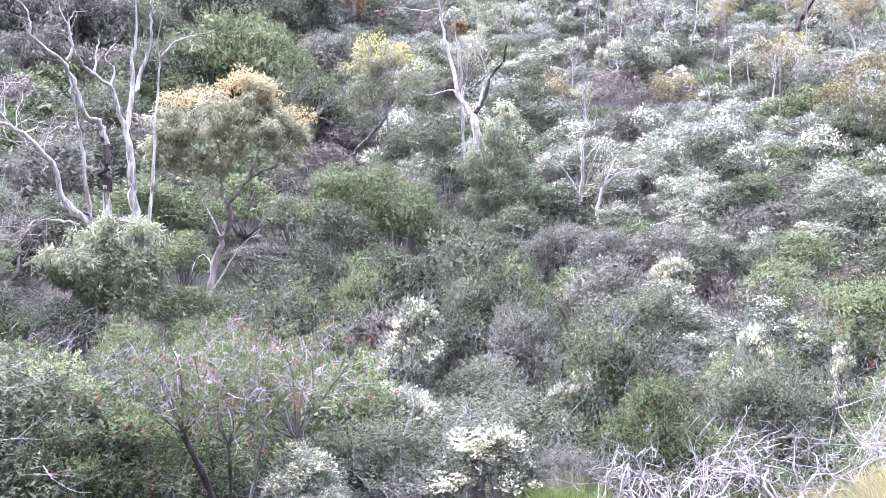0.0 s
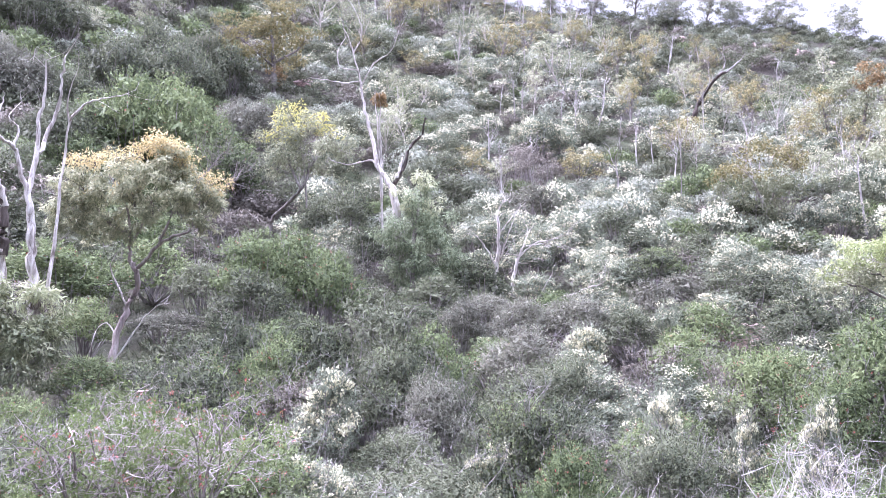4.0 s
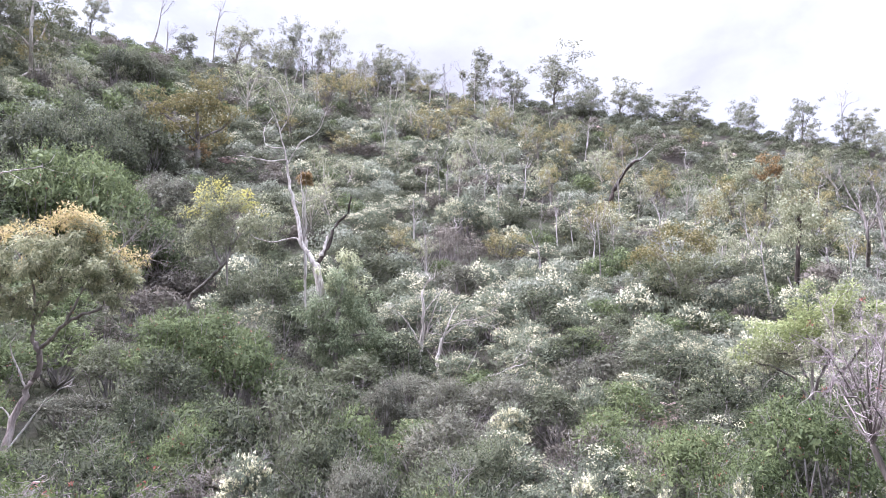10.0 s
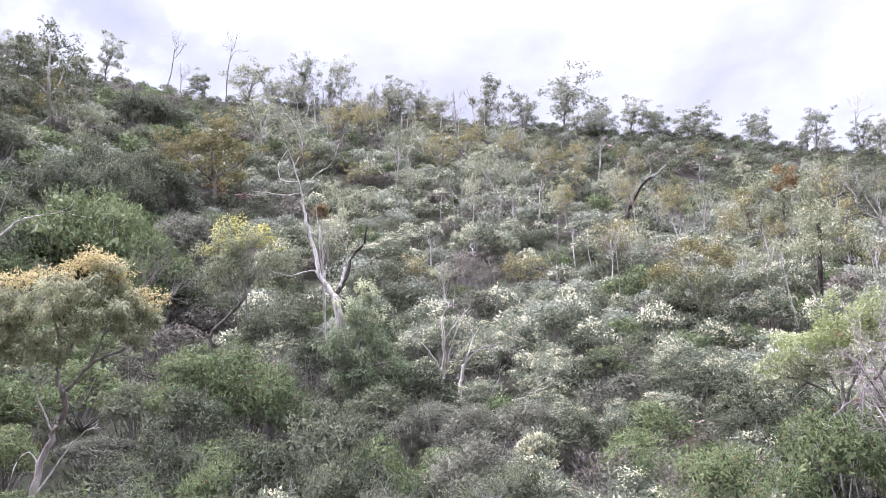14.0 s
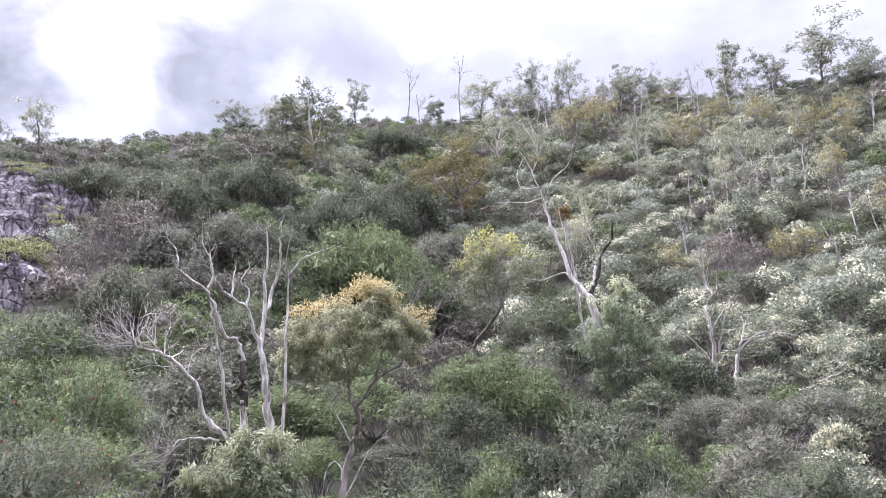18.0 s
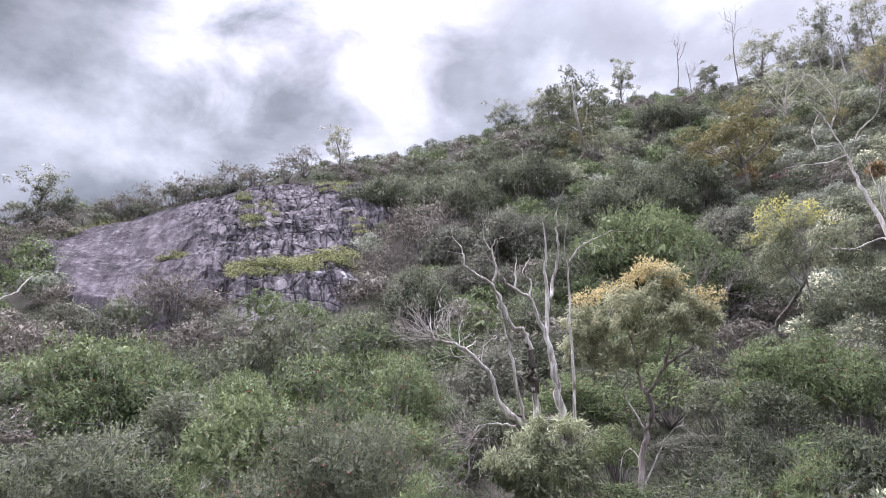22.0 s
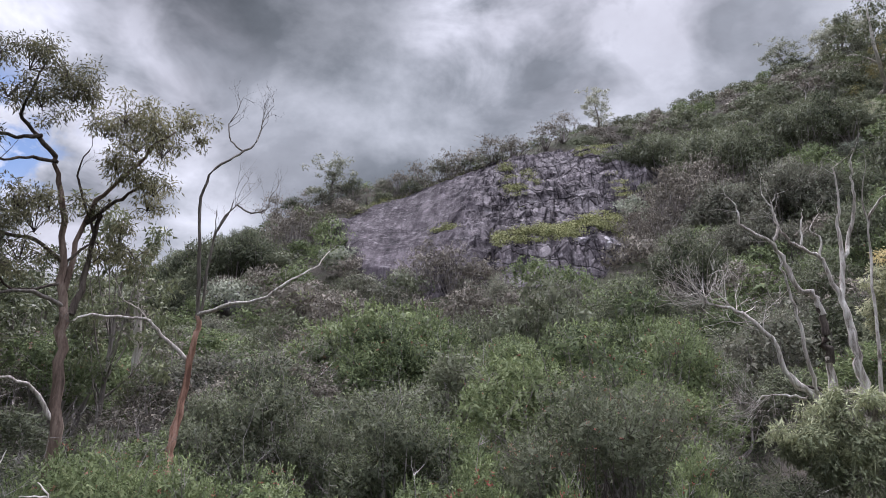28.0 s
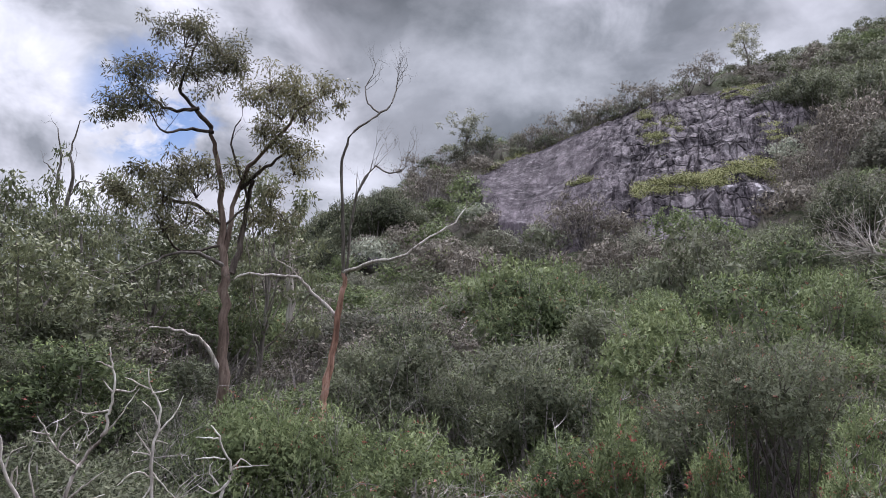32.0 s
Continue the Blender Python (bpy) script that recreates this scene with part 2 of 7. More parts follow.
M_GREYBARK = bark_material("grey_bark", (0.06, 0.05, 0.045), (0.16, 0.14, 0.125), (0.3, 0.27, 0.25), 9.0)
M_PINKBARK = bark_material("pinkish_bark", (0.09, 0.07, 0.064), (0.24, 0.198, 0.182), (0.44, 0.39, 0.36), 9.0)
M_DARKBARK = bark_material("dark_bark", (0.022, 0.018, 0.016), (0.065, 0.052, 0.045), (0.14, 0.115, 0.1), 9.0, 0.9)
M_BROWNBARK = bark_material("brown_bark", (0.05, 0.036, 0.03), (0.14, 0.1, 0.082), (0.25, 0.19, 0.16), 9.0, 0.9)
M_REDBARK = bark_material("red_bark", (0.13, 0.07, 0.052), (0.34, 0.19, 0.14), (0.5, 0.34, 0.28), 14.0)
M_TWIG = bark_material("dead_twigs", (0.1, 0.085, 0.08), (0.22, 0.195, 0.185), (0.4, 0.365, 0.35), 9.0)
M_MAUVETWIG = bark_material("mauve_twigs", (0.16, 0.13, 0.13), (0.34, 0.285, 0.285), (0.55, 0.48, 0.48), 9.0)
M_PALETWIG = bark_material("pale_grey_wood", (0.14, 0.12, 0.112), (0.33, 0.3, 0.285), (0.54, 0.5, 0.48), 7.0)
M_DARKTWIG = bark_material("dark_twigs", (0.045, 0.035, 0.035), (0.11, 0.09, 0.088), (0.2, 0.17, 0.165), 9.0)


def ground_material():
    s = Shade("leaf_litter_soil")
    wide = s.noise(0.16, 5.0, 0.6)
    fine = s.noise(7.0, 6.0, 0.7)
    litter = s.noise(30.0, 3.0, 0.6)
    soil = s.ramp(fine, ((0.3, (0.025, 0.021, 0.018)), (0.5, (0.055, 0.047, 0.039)), (0.72, (0.11, 0.094, 0.078))))
    green = s.ramp(litter, ((0.35, (0.03, 0.036, 0.02)), (0.7, (0.085, 0.095, 0.05))))
    col = s.mix(s.ramp(wide, ((0.45, (0, 0, 0)), (0.62, (1, 1, 1)))), soil, green)
    s.bump(s.math("ADD", fine, s.math("MULTIPLY", litter, 0.5)), 0.8, 0.08)
    return s.done(col, 0.95)


def rock_material(name, tint):
    s = Shade(name)
    wide = s.noise(0.22, 5.0, 0.6)
    mid_ = s.noise(0.9, 8.0, 0.66, s.place((1, 1, 0.35)))
    fine = s.noise(9.0, 6.0, 0.7)
    turn = s.tree.nodes.new("ShaderNodeMapping")
    turn.inputs["Rotation"].default_value = (0, 0, radians(-62))
    s.link(s.place(), turn.inputs["Vector"])
    drawn = s.tree.nodes.new("ShaderNodeMapping")
    drawn.inputs["Scale"].default_value = (1.0, 0.1, 0.12)
    s.link(turn.outputs["Vector"], drawn.inputs["Vector"])
    run = s.noise(1.1, 6.0, 0.65, drawn.outputs["Vector"])
    base = s.ramp(s.math("ADD", s.math("MULTIPLY", mid_, 0.6), s.math("MULTIPLY", wide, 0.4)), (
        (0.34, tuple(c * 0.55 for c in tint)), (0.5, tint), (0.66, tuple(min(1, c * 1.5) for c in tint))))
    # the face is smooth at one end, with dark runs of water, and split into blocks at the other
    part_ = s.tree.nodes.new("ShaderNodeSeparateXYZ")
    s.link(turn.outputs["Vector"], part_.inputs[0])
    split_end = s.ramp(s.math("ADD", s.math("MULTIPLY", part_.outputs["X"], 0.1), s.math("ADD", wide, 0.05)), ((0.4, (0.08, 0.08, 0.08)), (0.75, (1, 1, 1))))
    streaks = s.ramp(run, ((0.4, (0.3, 0.27, 0.3)), (0.5, (0.78, 0.74, 0.77)), (0.6, (1.3, 1.28, 1.28))))
    col = s.mix(0.85, base, streaks, "MULTIPLY")
    coarse = s.tree.nodes.new("ShaderNodeMapping")
    coarse.inputs["Scale"].default_value = (1.0, 0.45, 0.5)
    s.link(turn.outputs["Vector"], coarse.inputs["Vector"])
    rough_ = s.noise(2.2, 7.0, 0.7, coarse.outputs["Vector"])
    col = s.mix(0.5, col, s.ramp(rough_, ((0.36, (0.5, 0.47, 0.5)), (0.52, (1, 1, 1)), (0.66, (1.5, 1.46, 1.44)))), "MULTIPLY")
    sheets = s.tree.nodes.new("ShaderNodeMapping")
    sheets.inputs["Scale"].default_value = (0.35, 1.0, 1.1)
    sheets.inputs["Rotation"].default_value = (0, 0, radians(-38))
    s.link(turn.outputs["Vector"], sheets.inputs["Vector"])
    edge_ = s.math("ABSOLUTE", s.math("SUBTRACT", s.noise(0.32, 5.0, 0.55, sheets.outputs["Vector"]), 0.5), 0.0)
    col = s.mix(0.8, col, s.ramp(edge_, ((0.0, (0.25, 0.23, 0.25)), (0.02, (1, 1, 1)))), "MULTIPLY")
    col = s.mix(1.0, col, s.ramp(split_end, ((0.0, (0.66, 0.62, 0.66)), (1.0, (1.4, 1.4, 1.38)))), "MULTIPLY")
    lichen = s.ramp(s.noise(1.3, 6.0, 0.7), ((0.56, (0, 0, 0)), (0.68, (0.55, 0.55, 0.55))))
    col = s.mix(lichen, col, tuple(min(0.6, c * 2.3) for c in tint))
    # two sets of joints: long slanting ones and short cross ones
    joints = None
    for size, lean, stretch in ((0.62, 30, (1.0, 0.25, 0.3)), (0.8, -22, (0.45, 0.6, 0.65))):
        slanted = s.tree.nodes.new("ShaderNodeMapping")
        slanted.inputs["Scale"].default_value = stretch
        slanted.inputs["Rotation"].default_value = (0, 0, radians(lean))
        s.link(s.mix(0.35, turn.outputs["Vector"], s.node("ShaderNodeTexNoise", Scale=0.8, Detail=4.0).outputs["Color"], "ADD"), slanted.inputs["Vector"])
        cell = s.node("ShaderNodeTexVoronoi", Scale=size)
        cell.feature = "DISTANCE_TO_EDGE"
        s.link(slanted.outputs["Vector"], cell.inputs["Vector"])
        line = s.ramp(cell.outputs["Distance"], ((0.0, (0, 0, 0)), (0.045, (1, 1, 1))))
        joints = line if joints is None else s.mix(1.0, joints, line, "MULTIPLY")
    # the stone is darker along the joints, towards the split end
    joint_tone = s.mix(1.0, joints, (0.74, 0.74, 0.74), "MULTIPLY")
    col = s.mix(split_end, col, s.mix(1.0, col, s.mix(1.0, joint_tone, (0.3, 0.29, 0.3), "ADD"), "MULTIPLY"))
    split = s.noise(0.5, 8.0, 0.62, coarse.outputs["Vector"])
    gap = s.ramp(s.math("ABSOLUTE", s.math("SUBTRACT", split, 0.5), 0.0), ((0.0, (0.2, 0.19, 0.2)), (0.022, (1, 1, 1))))
    col = s.mix(0.6, col, gap, "MULTIPLY")
    height = s.math("ADD", s.math("ADD", mid_, s.math("MULTIPLY", rough_, 0.8)), s.math("ADD", s.math("MULTIPLY", fine, 0.35), s.math("MULTIPLY", s.mix(1.0, joints, split_end, "MULTIPLY"), 0.7)))
    s.bump(height, 0.9, 0.2)
    return s.done(col, 0.9)


M_GROUND = ground_material()
M_ROCK = rock_material("grey_purple_granite", (0.106, 0.096, 0.1))
M_PALEROCK = rock_material("pale_granite", (0.22, 0.21, 0.215))
M_PINKROCK = rock_material("pink_granite", (0.33, 0.25, 0.22))
M_MOSS = leaf_material("moss", (0.075, 0.08, 0.034), (0.165, 0.168, 0.075), (0.28, 0.28, 0.13), 0.1, 0.9, 1.5)

# ---- ground form ----
# heading, height of the crest as an angle from the eye, distance of the crest
CREST = np.array((
    (-180, 3.0, 160), (-130, 3.0, 190), (-108, 5.0, 160), (-99, 6.5, 140), (-92, 8.5, 110), (-87, 10.0, 95), (-82, 12.5, 85),
    (-78, 14.9, 78), (-74, 16.6, 74), (-68, 18.0, 74), (-63, 19.9, 76), (-58, 21.2, 80), (-53, 22.3, 85), (-48, 23.0, 92),
    (-43, 24.2, 98), (-35, 25.6, 105), (-27, 26.2, 110), (-20, 25.9, 112), (-7, 26.1, 115), (2, 25.0, 118), (12, 23.6, 125),
    (21, 22.0, 135), (29, 19.6, 145), (35, 17.6, 150), (60, 10.0, 150), (100, 5.0, 160), (180, 3.0, 160)), float)
NEAR_R = np.array((0, 4.5, 6.0, 9.0, 12.5, 16.0, 20.0))
NEAR_Z = np.array((0, -0.1, -0.5, -2.1, -2.2, -1.5, -0.5))


def waves(x, y):
    """Small rolls of the ground, in metres."""
    return (0.5 * np.sin(0.21 * x + 0.7) * np.sin(0.17 * y + 1.9) + 0.28 * np.sin(0.53 * x + 0.31 * y) * np.sin(0.47 * y - 0.2 * x + 1.0)
            + 0.12 * np.sin(1.3 * x + 0.4) * np.sin(1.17 * y + 2.2))


def ground(x, y):
    """Height of the ground at x, y (numbers or arrays)."""
    x, y = np.asarray(x, float), np.asarray(y, float)
    r = np.hypot(x, y)
    heading = np.degrees(np.arctan2(x, y))
    el = np.interp(heading, CREST[:, 0], CREST[:, 1])
    rc = np.interp(heading, CREST[:, 0], CREST[:, 2])
    zc = EYE[2] + rc * np.tan(np.radians(el))
    z20 = NEAR_Z[-1]
    u = np.clip((r - 20) / (rc - 20), 0, 1)
    hill = z20 + (zc - z20) * u ** 1.3
    past = np.clip(r - rc, 0, None)
    hill = hill + past * 0.12 - past ** 2 * 0.0006 * (past < 100) - (past >= 100) * (6 + 0.12 * (past - 100))
    near = np.interp(r, NEAR_R, NEAR_Z)
    side = np.clip((heading - 8) / 18, 0, 1) * np.clip((90 - heading) / 40, 0, 1)
    near = near + 0.75 * side * np.exp(-((r - 5.3) / 1.7) ** 2)
    calm = np.clip((r - 5) / 12, 0, 1) * np.clip((900 - r) / 600, 0, 1)
    return np.where(r < 20, near, hill) + waves(x, y) * calm


def polar(heading, r):
    a = radians(heading)
    return r * math.sin(a), r * math.cos(a)


def on_ground(heading, r, sink=0.05):
    x, y = polar(heading, r)
    return Vector((x, y, float(ground(x, y)) - sink))

# ---- builders ----
class Soup:
    """Collects points and faces from arrays and makes one mesh of them."""

    def __init__(self):
        self.points, self.tris, self.quads, self.count = [], [], [], 0
        self.normals, self.rounded = [], False

    def add(self, points, faces, normals=None):
        """normals: how the leaves lie on their clump, so that a crown is shaded as a whole."""
        points, faces = np.asarray(points, np.float32), np.asarray(faces, np.int32)
        (self.tris if faces.shape[1] == 3 else self.quads).append(faces + self.count)
        self.points.append(points)
        self.rounded = self.rounded or normals is not None
        self.normals.append(np.zeros_like(points) if normals is None else np.asarray(normals, np.float32))
        self.count += len(points)
        return self

    def arrays(self):
        p = np.concatenate(self.points)
        t = np.concatenate(self.tris) if self.tris else np.zeros((0, 3), np.int32)
        q = np.concatenate(self.quads) if self.quads else np.zeros((0, 4), np.int32)
        return p, t, q

    def mesh(self, name, material, smooth=False):
        p, t, q = self.arrays()
        me = bpy.data.meshes.new(name)
        me.vertices.add(len(p))
        me.vertices.foreach_set("co", p.ravel())
        me.loops.add(t.size + q.size)
        me.loops.foreach_set("vertex_index", np.concatenate((t.ravel(), q.ravel())).astype(np.int32))
        me.polygons.add(len(t) + len(q))
        starts = np.concatenate((np.arange(len(t)) * 3, len(t) * 3 + np.arange(len(q)) * 4)).astype(np.int32)
        me.polygons.foreach_set("loop_start", starts)
        me.polygons.foreach_set("use_smooth", np.full(len(t) + len(q), smooth or self.rounded))
        me.update(calc_edges=True)
        if self.rounded:
            me.normals_split_custom_set_from_vertices(np.concatenate(self.normals).tolist())
        me.materials.append(material)
        return me


def part(name, soup, material, parent, label="", smooth=False, kind=""):
    """One mesh object under a thing or under a part."""
    ob = new(name, soup.mesh(name, material, smooth))
    ob.parent = parent
    return tagged(ob, label, kind=kind)


def unit(v):
    return v / (np.linalg.norm(v, axis=-1, keepdims=True) + 1e-9)


def tube(soup, path, r0, r1, sides=5, power=1.0, cap=True):
    """A tapered round limb along a path of points."""
    path = np.asarray(path, float)
    n = len(path)
    way = unit(np.gradient(path, axis=0))
    ref = np.where(np.abs(way[:, 2:3]) > 0.9, np.array([[1.0, 0, 0]]), np.array([[0, 0, 1.0]]))
    a = unit(np.cross(way, ref))
    b = np.cross(way, a)
    f = np.linspace(0, 1, n)[:, None, None] ** power
    rad = r0 + (r1 - r0) * f
    if r0 > 0.03:
        k = np.arange(n)[:, None, None]
        rad = rad * (1 + 0.06 * np.sin(k * 2.3 + path[0, 0] * 7) + 0.08 * np.sin(k * 1.1 + np.arange(sides)[None, :, None] * 2.1 + path[0, 2] * 5))
    turn = np.arange(sides) * 2 * math.pi / sides
    ring = np.cos(turn)[None, :, None] * a[:, None] + np.sin(turn)[None, :, None] * b[:, None]
    pts = (path[:, None] + ring * rad).reshape(-1, 3)
    i, k = np.meshgrid(np.arange(n - 1), np.arange(sides), indexing="ij")
    k2 = (k + 1) % sides
    quads = np.stack((i * sides + k, i * sides + k2, (i + 1) * sides + k2, (i + 1) * sides + k), -1).reshape(-1, 4)
    soup.add(pts, quads)
    if cap:
        soup.add(np.concatenate((pts[-sides:], path[-1:] + way[-1:] * r1)), [(k, (k + 1) % sides, sides) for k in range(sides)])


def bend(points, steps):
    """A smooth line through a few points (Catmull-Rom)."""
    p = np.asarray(points, float)
    if len(p) == 2:
        return p[0] + (p[1] - p[0]) * np.linspace(0, 1, steps + 1)[:, None]
    e = np.vstack((2 * p[0] - p[1], p, 2 * p[-1] - p[-2]))
    out = []
    for i in range(len(p) - 1):
        a, b, c, d = e[i:i + 4]
        t = np.linspace(0, 1, steps, endpoint=False)[:, None]
        out.append(0.5 * (2 * b + (c - a) * t + (2 * a - 5 * b + 4 * c - d) * t ** 2 + (3 * b - a - 3 * c + d) * t ** 3))
    return np.vstack(out + [p[-1:]])


def twigs(soup, g, start, way, length, radius, level, spread=0.75, lift=0.15, bow=0.25):
    """A forking dead twig. Returns its tips."""
    tips = []
    way = unit(np.asarray(way, float))
    p, path = np.asarray(start, float), [np.asarray(start, float)]
    for _ in range(3):
        way = unit(way + g.normal(0, bow, 3) + np.array((0, 0, lift * 0.3)))
        p = p + way * length / 3
        path.append(p)
    tube(soup, path if radius > 0.012 else (path[0], path[2] * 0.7 + path[1] * 0.3, path[3]), radius, radius * 0.45, 3 if radius < 0.02 else 4, cap=False)
    if level <= 0:
        return [p]
    for k in range(int(g.integers(2, 4))):
        f = 3 if k == 0 else int(g.integers(1, 4))
        w = unit(way + g.normal(0, spread, 3) + np.array((0, 0, lift)))
        tips += twigs(soup, g, path[f], w, length * g.uniform(0.55, 0.8), radius * 0.55, level - 1, spread, lift, bow)
    return tips


def blades(soup, g, base, way, length, width, flat=False, lie=None, mix=0.72):
    """Leaves: one pointed face each (flat: a four-sided one). lie: the way that the crown faces there."""
    n = len(base)
    if n == 0:
        return
    way = unit(way)
    side = unit(np.cross(way, g.normal(0, 1, (n, 3))))
    nrm = None
    if lie is not None:
        face = np.cross(side, way)
        turn = np.sign((face * lie).sum(1, keepdims=True) + 1e-9)
        side = side * turn
        nrm = unit(unit(lie) * mix + unit(face * turn) * (1 - mix))
        nrm = np.repeat(nrm, 4 if flat else 3, 0)
    ln = (length * g.uniform(0.6, 1.3, n))[:, None]
    wd = (width * g.uniform(0.7, 1.25, n))[:, None]
    i = np.arange(n)
    if flat:
        mid_ = base + way * ln * 0.42
        pts = np.stack((base, mid_ + side * wd / 2, base + way * ln, mid_ - side * wd / 2), 1).reshape(-1, 3)
        soup.add(pts, np.stack((i * 4, i * 4 + 1, i * 4 + 2, i * 4 + 3), 1), nrm)
    else:
        pts = np.stack((base - side * wd / 2, base + side * wd / 2, base + way * ln), 1).reshape(-1, 3)
        soup.add(pts, np.stack((i * 3, i * 3 + 1, i * 3 + 2), 1), nrm)


def lying(pos, c, radius, wider=None):
    """Which way the skin of a clump faces at these places, with a share of the whole crown's roundness."""
    out = (pos - c) / radius * np.array((1, 1, 1.3)) + np.array((0, 0, 0.3))
    if wider is not None:
        out = unit(out) + 0.35 * unit(pos - wider)
    return unit(out)


def lump(g, n, centre, radius, squash=0.75, core=0.45):
    """n places in a rounded clump, mostly near its skin, and the ways out of it."""
    out = unit(g.normal(0, 1, (n, 3)))
    d = g.uniform(core ** 2, 1, n)[:, None] ** 0.5 * (1 + g.normal(0, 0.1, (n, 1)))
    pos = out * d * radius * np.array((1, 1, squash))
    return centre + pos, out


def lumps_of(g, wide, high, count, low=0.2):
    """Centres and sizes of the clumps of a shrub's crown."""
    out = []
    for k in range(count):
        a = k * 2.4 + g.uniform(-0.5, 0.5)
        f = math.sqrt((k + 0.5) / count)
        r = wide * 0.74 * f * g.uniform(0.8, 1.15)
        z = high * (low + (1 - low) * (0.8 - 0.62 * f ** 2) * g.uniform(0.8, 1.15))
        out.append((np.array((r * math.cos(a), r * math.sin(a), z)), wide * g.uniform(0.31, 0.5) * (11 / count) ** 0.36))
    return out


def shoots(soup, young, g, c, radius, n, leaf, squash=0.75, droop=0.0, per=7, wider=None):
    """Leaves set along short shoots on the upper side of a clump; the end ones go to the young soup."""
    k = max(2, n // per)
    out = unit(g.normal(0, 1, (k, 3)) + np.array((0, 0, 0.7)))
    base = c + out * radius * g.uniform(0.72, 0.98, (k, 1)) * np.array((1, 1, squash))
    axis = unit(out * 0.7 + np.array((0, 0, 0.6 - droop)) + g.normal(0, 0.25, (k, 3)))
    step = (np.arange(per) + 0.5)[None, :, None] / per
    pos = base[:, None] + axis[:, None] * step * (leaf[0] * 2.4 * g.uniform(0.7, 1.4, k))[:, None, None]
    way = axis[:, None] * (0.2 + 0.8 * step) + g.normal(0, 0.7, (k, per, 3)) - np.array((0, 0, droop))
    lie = lying(pos.reshape(-1, 3), c - np.array((0, 0, radius * 0.2)), radius, wider).reshape(k, per, 3)
    end = np.zeros((k, per), bool)
    if young is not None:
        end[:, per - 1:] = (g.uniform(0, 1, k) < 0.7)[:, None]
        blades(young, g, pos[end], way[end], leaf[0], leaf[1], lie=lie[end])
    blades(soup, g, pos[~end], way[~end], leaf[0], leaf[1], lie=lie[~end])


def heart(soup, g, c, radius, m=46, squash=0.75, broad=2.5, wider=None):
    """The dense inner leaves of a clump: overlapping faces under its skin."""
    pos, out = lump(g, m, c, radius * 0.8, squash, 0.8)
    way = g.normal(0, 1, (m, 3))
    way -= out * (way * out).sum(1, keepdims=True) * 0.8
    size = radius * broad / math.sqrt(m)
    blades(soup, g, pos - unit(way) * size * 0.4, way, size * 1.1, size * 0.5, lie=lying(pos, c, radius, wider), mix=0.9)


def shrub(name, label, g, wide, high, leaves, material, leaf=(0.07, 0.022), bark=None, flowers=None, flower_share=0.0,
          twigged=8, lumps=11, category="shrub", group="", low=0.3, droop=0.0, tips=None, fork=2, solid=1.0, inner=110, squash=0.62, stem=1.0):
    """A shrub: forked stems, a crown of leafy clumps in tiers, and flowers where it has them."""
    root = tagged(new(name), label, category, group)
    bark = bark or M_DARKTWIG
    stems, green, bloom, young = Soup(), Soup(), Soup(), Soup()
    clumps = lumps_of(g, wide, high, lumps, low)
    mid_ = np.array((0, 0, high * 0.25))
    for c, r in clumps:
        b = np.array((g.normal(0, 0.06), g.normal(0, 0.06), 0))
        m = b + (c - b) * 0.45 + np.array((0, 0, -0.08 * high)) + g.normal(0, 0.05 * high, 3)
        tube(stems, bend((b, m, c), 3), (0.012 + 0.012 * high) * stem, 0.008, 3, cap=False)
    for k in range(twigged):
        c, r = clumps[int(g.integers(len(clumps)))]
        o = unit(c - np.array((0, 0, high * 0.35)) + g.normal(0, 0.3, 3))
        twigs(stems, g, c + o * r * 0.35, o, r * 1.0, 0.007, fork)
    total = sum(r ** 2 for c, r in clumps)
    for c, r in clumps:
        n = int(leaves * r ** 2 / total)
        if solid:
            heart(green, g, c - np.array((0, 0, r * 0.12)), r * solid, inner, squash, wider=mid_)
        shoots(green, young if tips is not None else None, g, c, r, int(n * 0.88), leaf, squash, droop, wider=mid_)
        m = int(n * 0.12)
        pos, out = lump(g, m, c - np.array((0, 0, r * 0.15)), r * 0.9, squash)
        blades(green, g, pos, out + g.normal(0, 0.6, (m, 3)), leaf[0], leaf[1], lie=lying(pos, c, r, mid_))
        if flowers is M_RED:
            for _ in range(int(round(flower_share * r / wide * 10 * g.uniform(0.1, 2.4)))):
                o = unit(np.array((g.normal(0, 1), g.normal(0, 1), abs(g.normal(0.5, 0.5)))))
                pos, out = lump(g, 6, c + o * r * np.array((1, 1, squash)) * g.uniform(0.9, 1.08), 0.028, 0.9, 0.1)
                blades(bloom, g, pos, out + g.normal(0, 0.4, (6, 3)), 0.026, 0.018)
        elif flowers is not None and g.uniform() < 0.8:
            # sprays of tiny flowers, crowded into rounded heads on some of the clumps
            heads = max(1, int(round(flower_share * r / wide * 3.2 * g.uniform(0.3, 1.7))))
            for _ in range(heads):
                o = unit(g.normal(0, 0.75, 3) + np.array((0, 0, 0.75)))
                fc = c + o * r * np.array((1, 1, squash)) * g.uniform(0.85, 1.05)
                k = int(26 * g.uniform(0.6, 1.4))
                pos = fc + unit(g.normal(0, 1, (k, 3))) * g.uniform(0.2, 1, (k, 1)) ** 0.5 * r * 0.42 * np.array((1, 1, 0.8))
                fs = 0.55 * leaf[0] + 0.012
                blades(bloom, g, pos, g.normal(0, 1, pos.shape) + np.array((0, 0, 0.5)), fs, fs * 0.9, lie=lying(pos, fc, r * 0.42, c), mix=0.8)
    part("branchwork", stems, bark, root, kind="stuff")
    part("foliage", green, material, root, kind="stuff")
    if young.count:
        part("young_foliage", young, tips, root, kind="stuff")
    if bloom.count:
        part("bloom", bloom, flowers, root, kind="stuff")
    return root


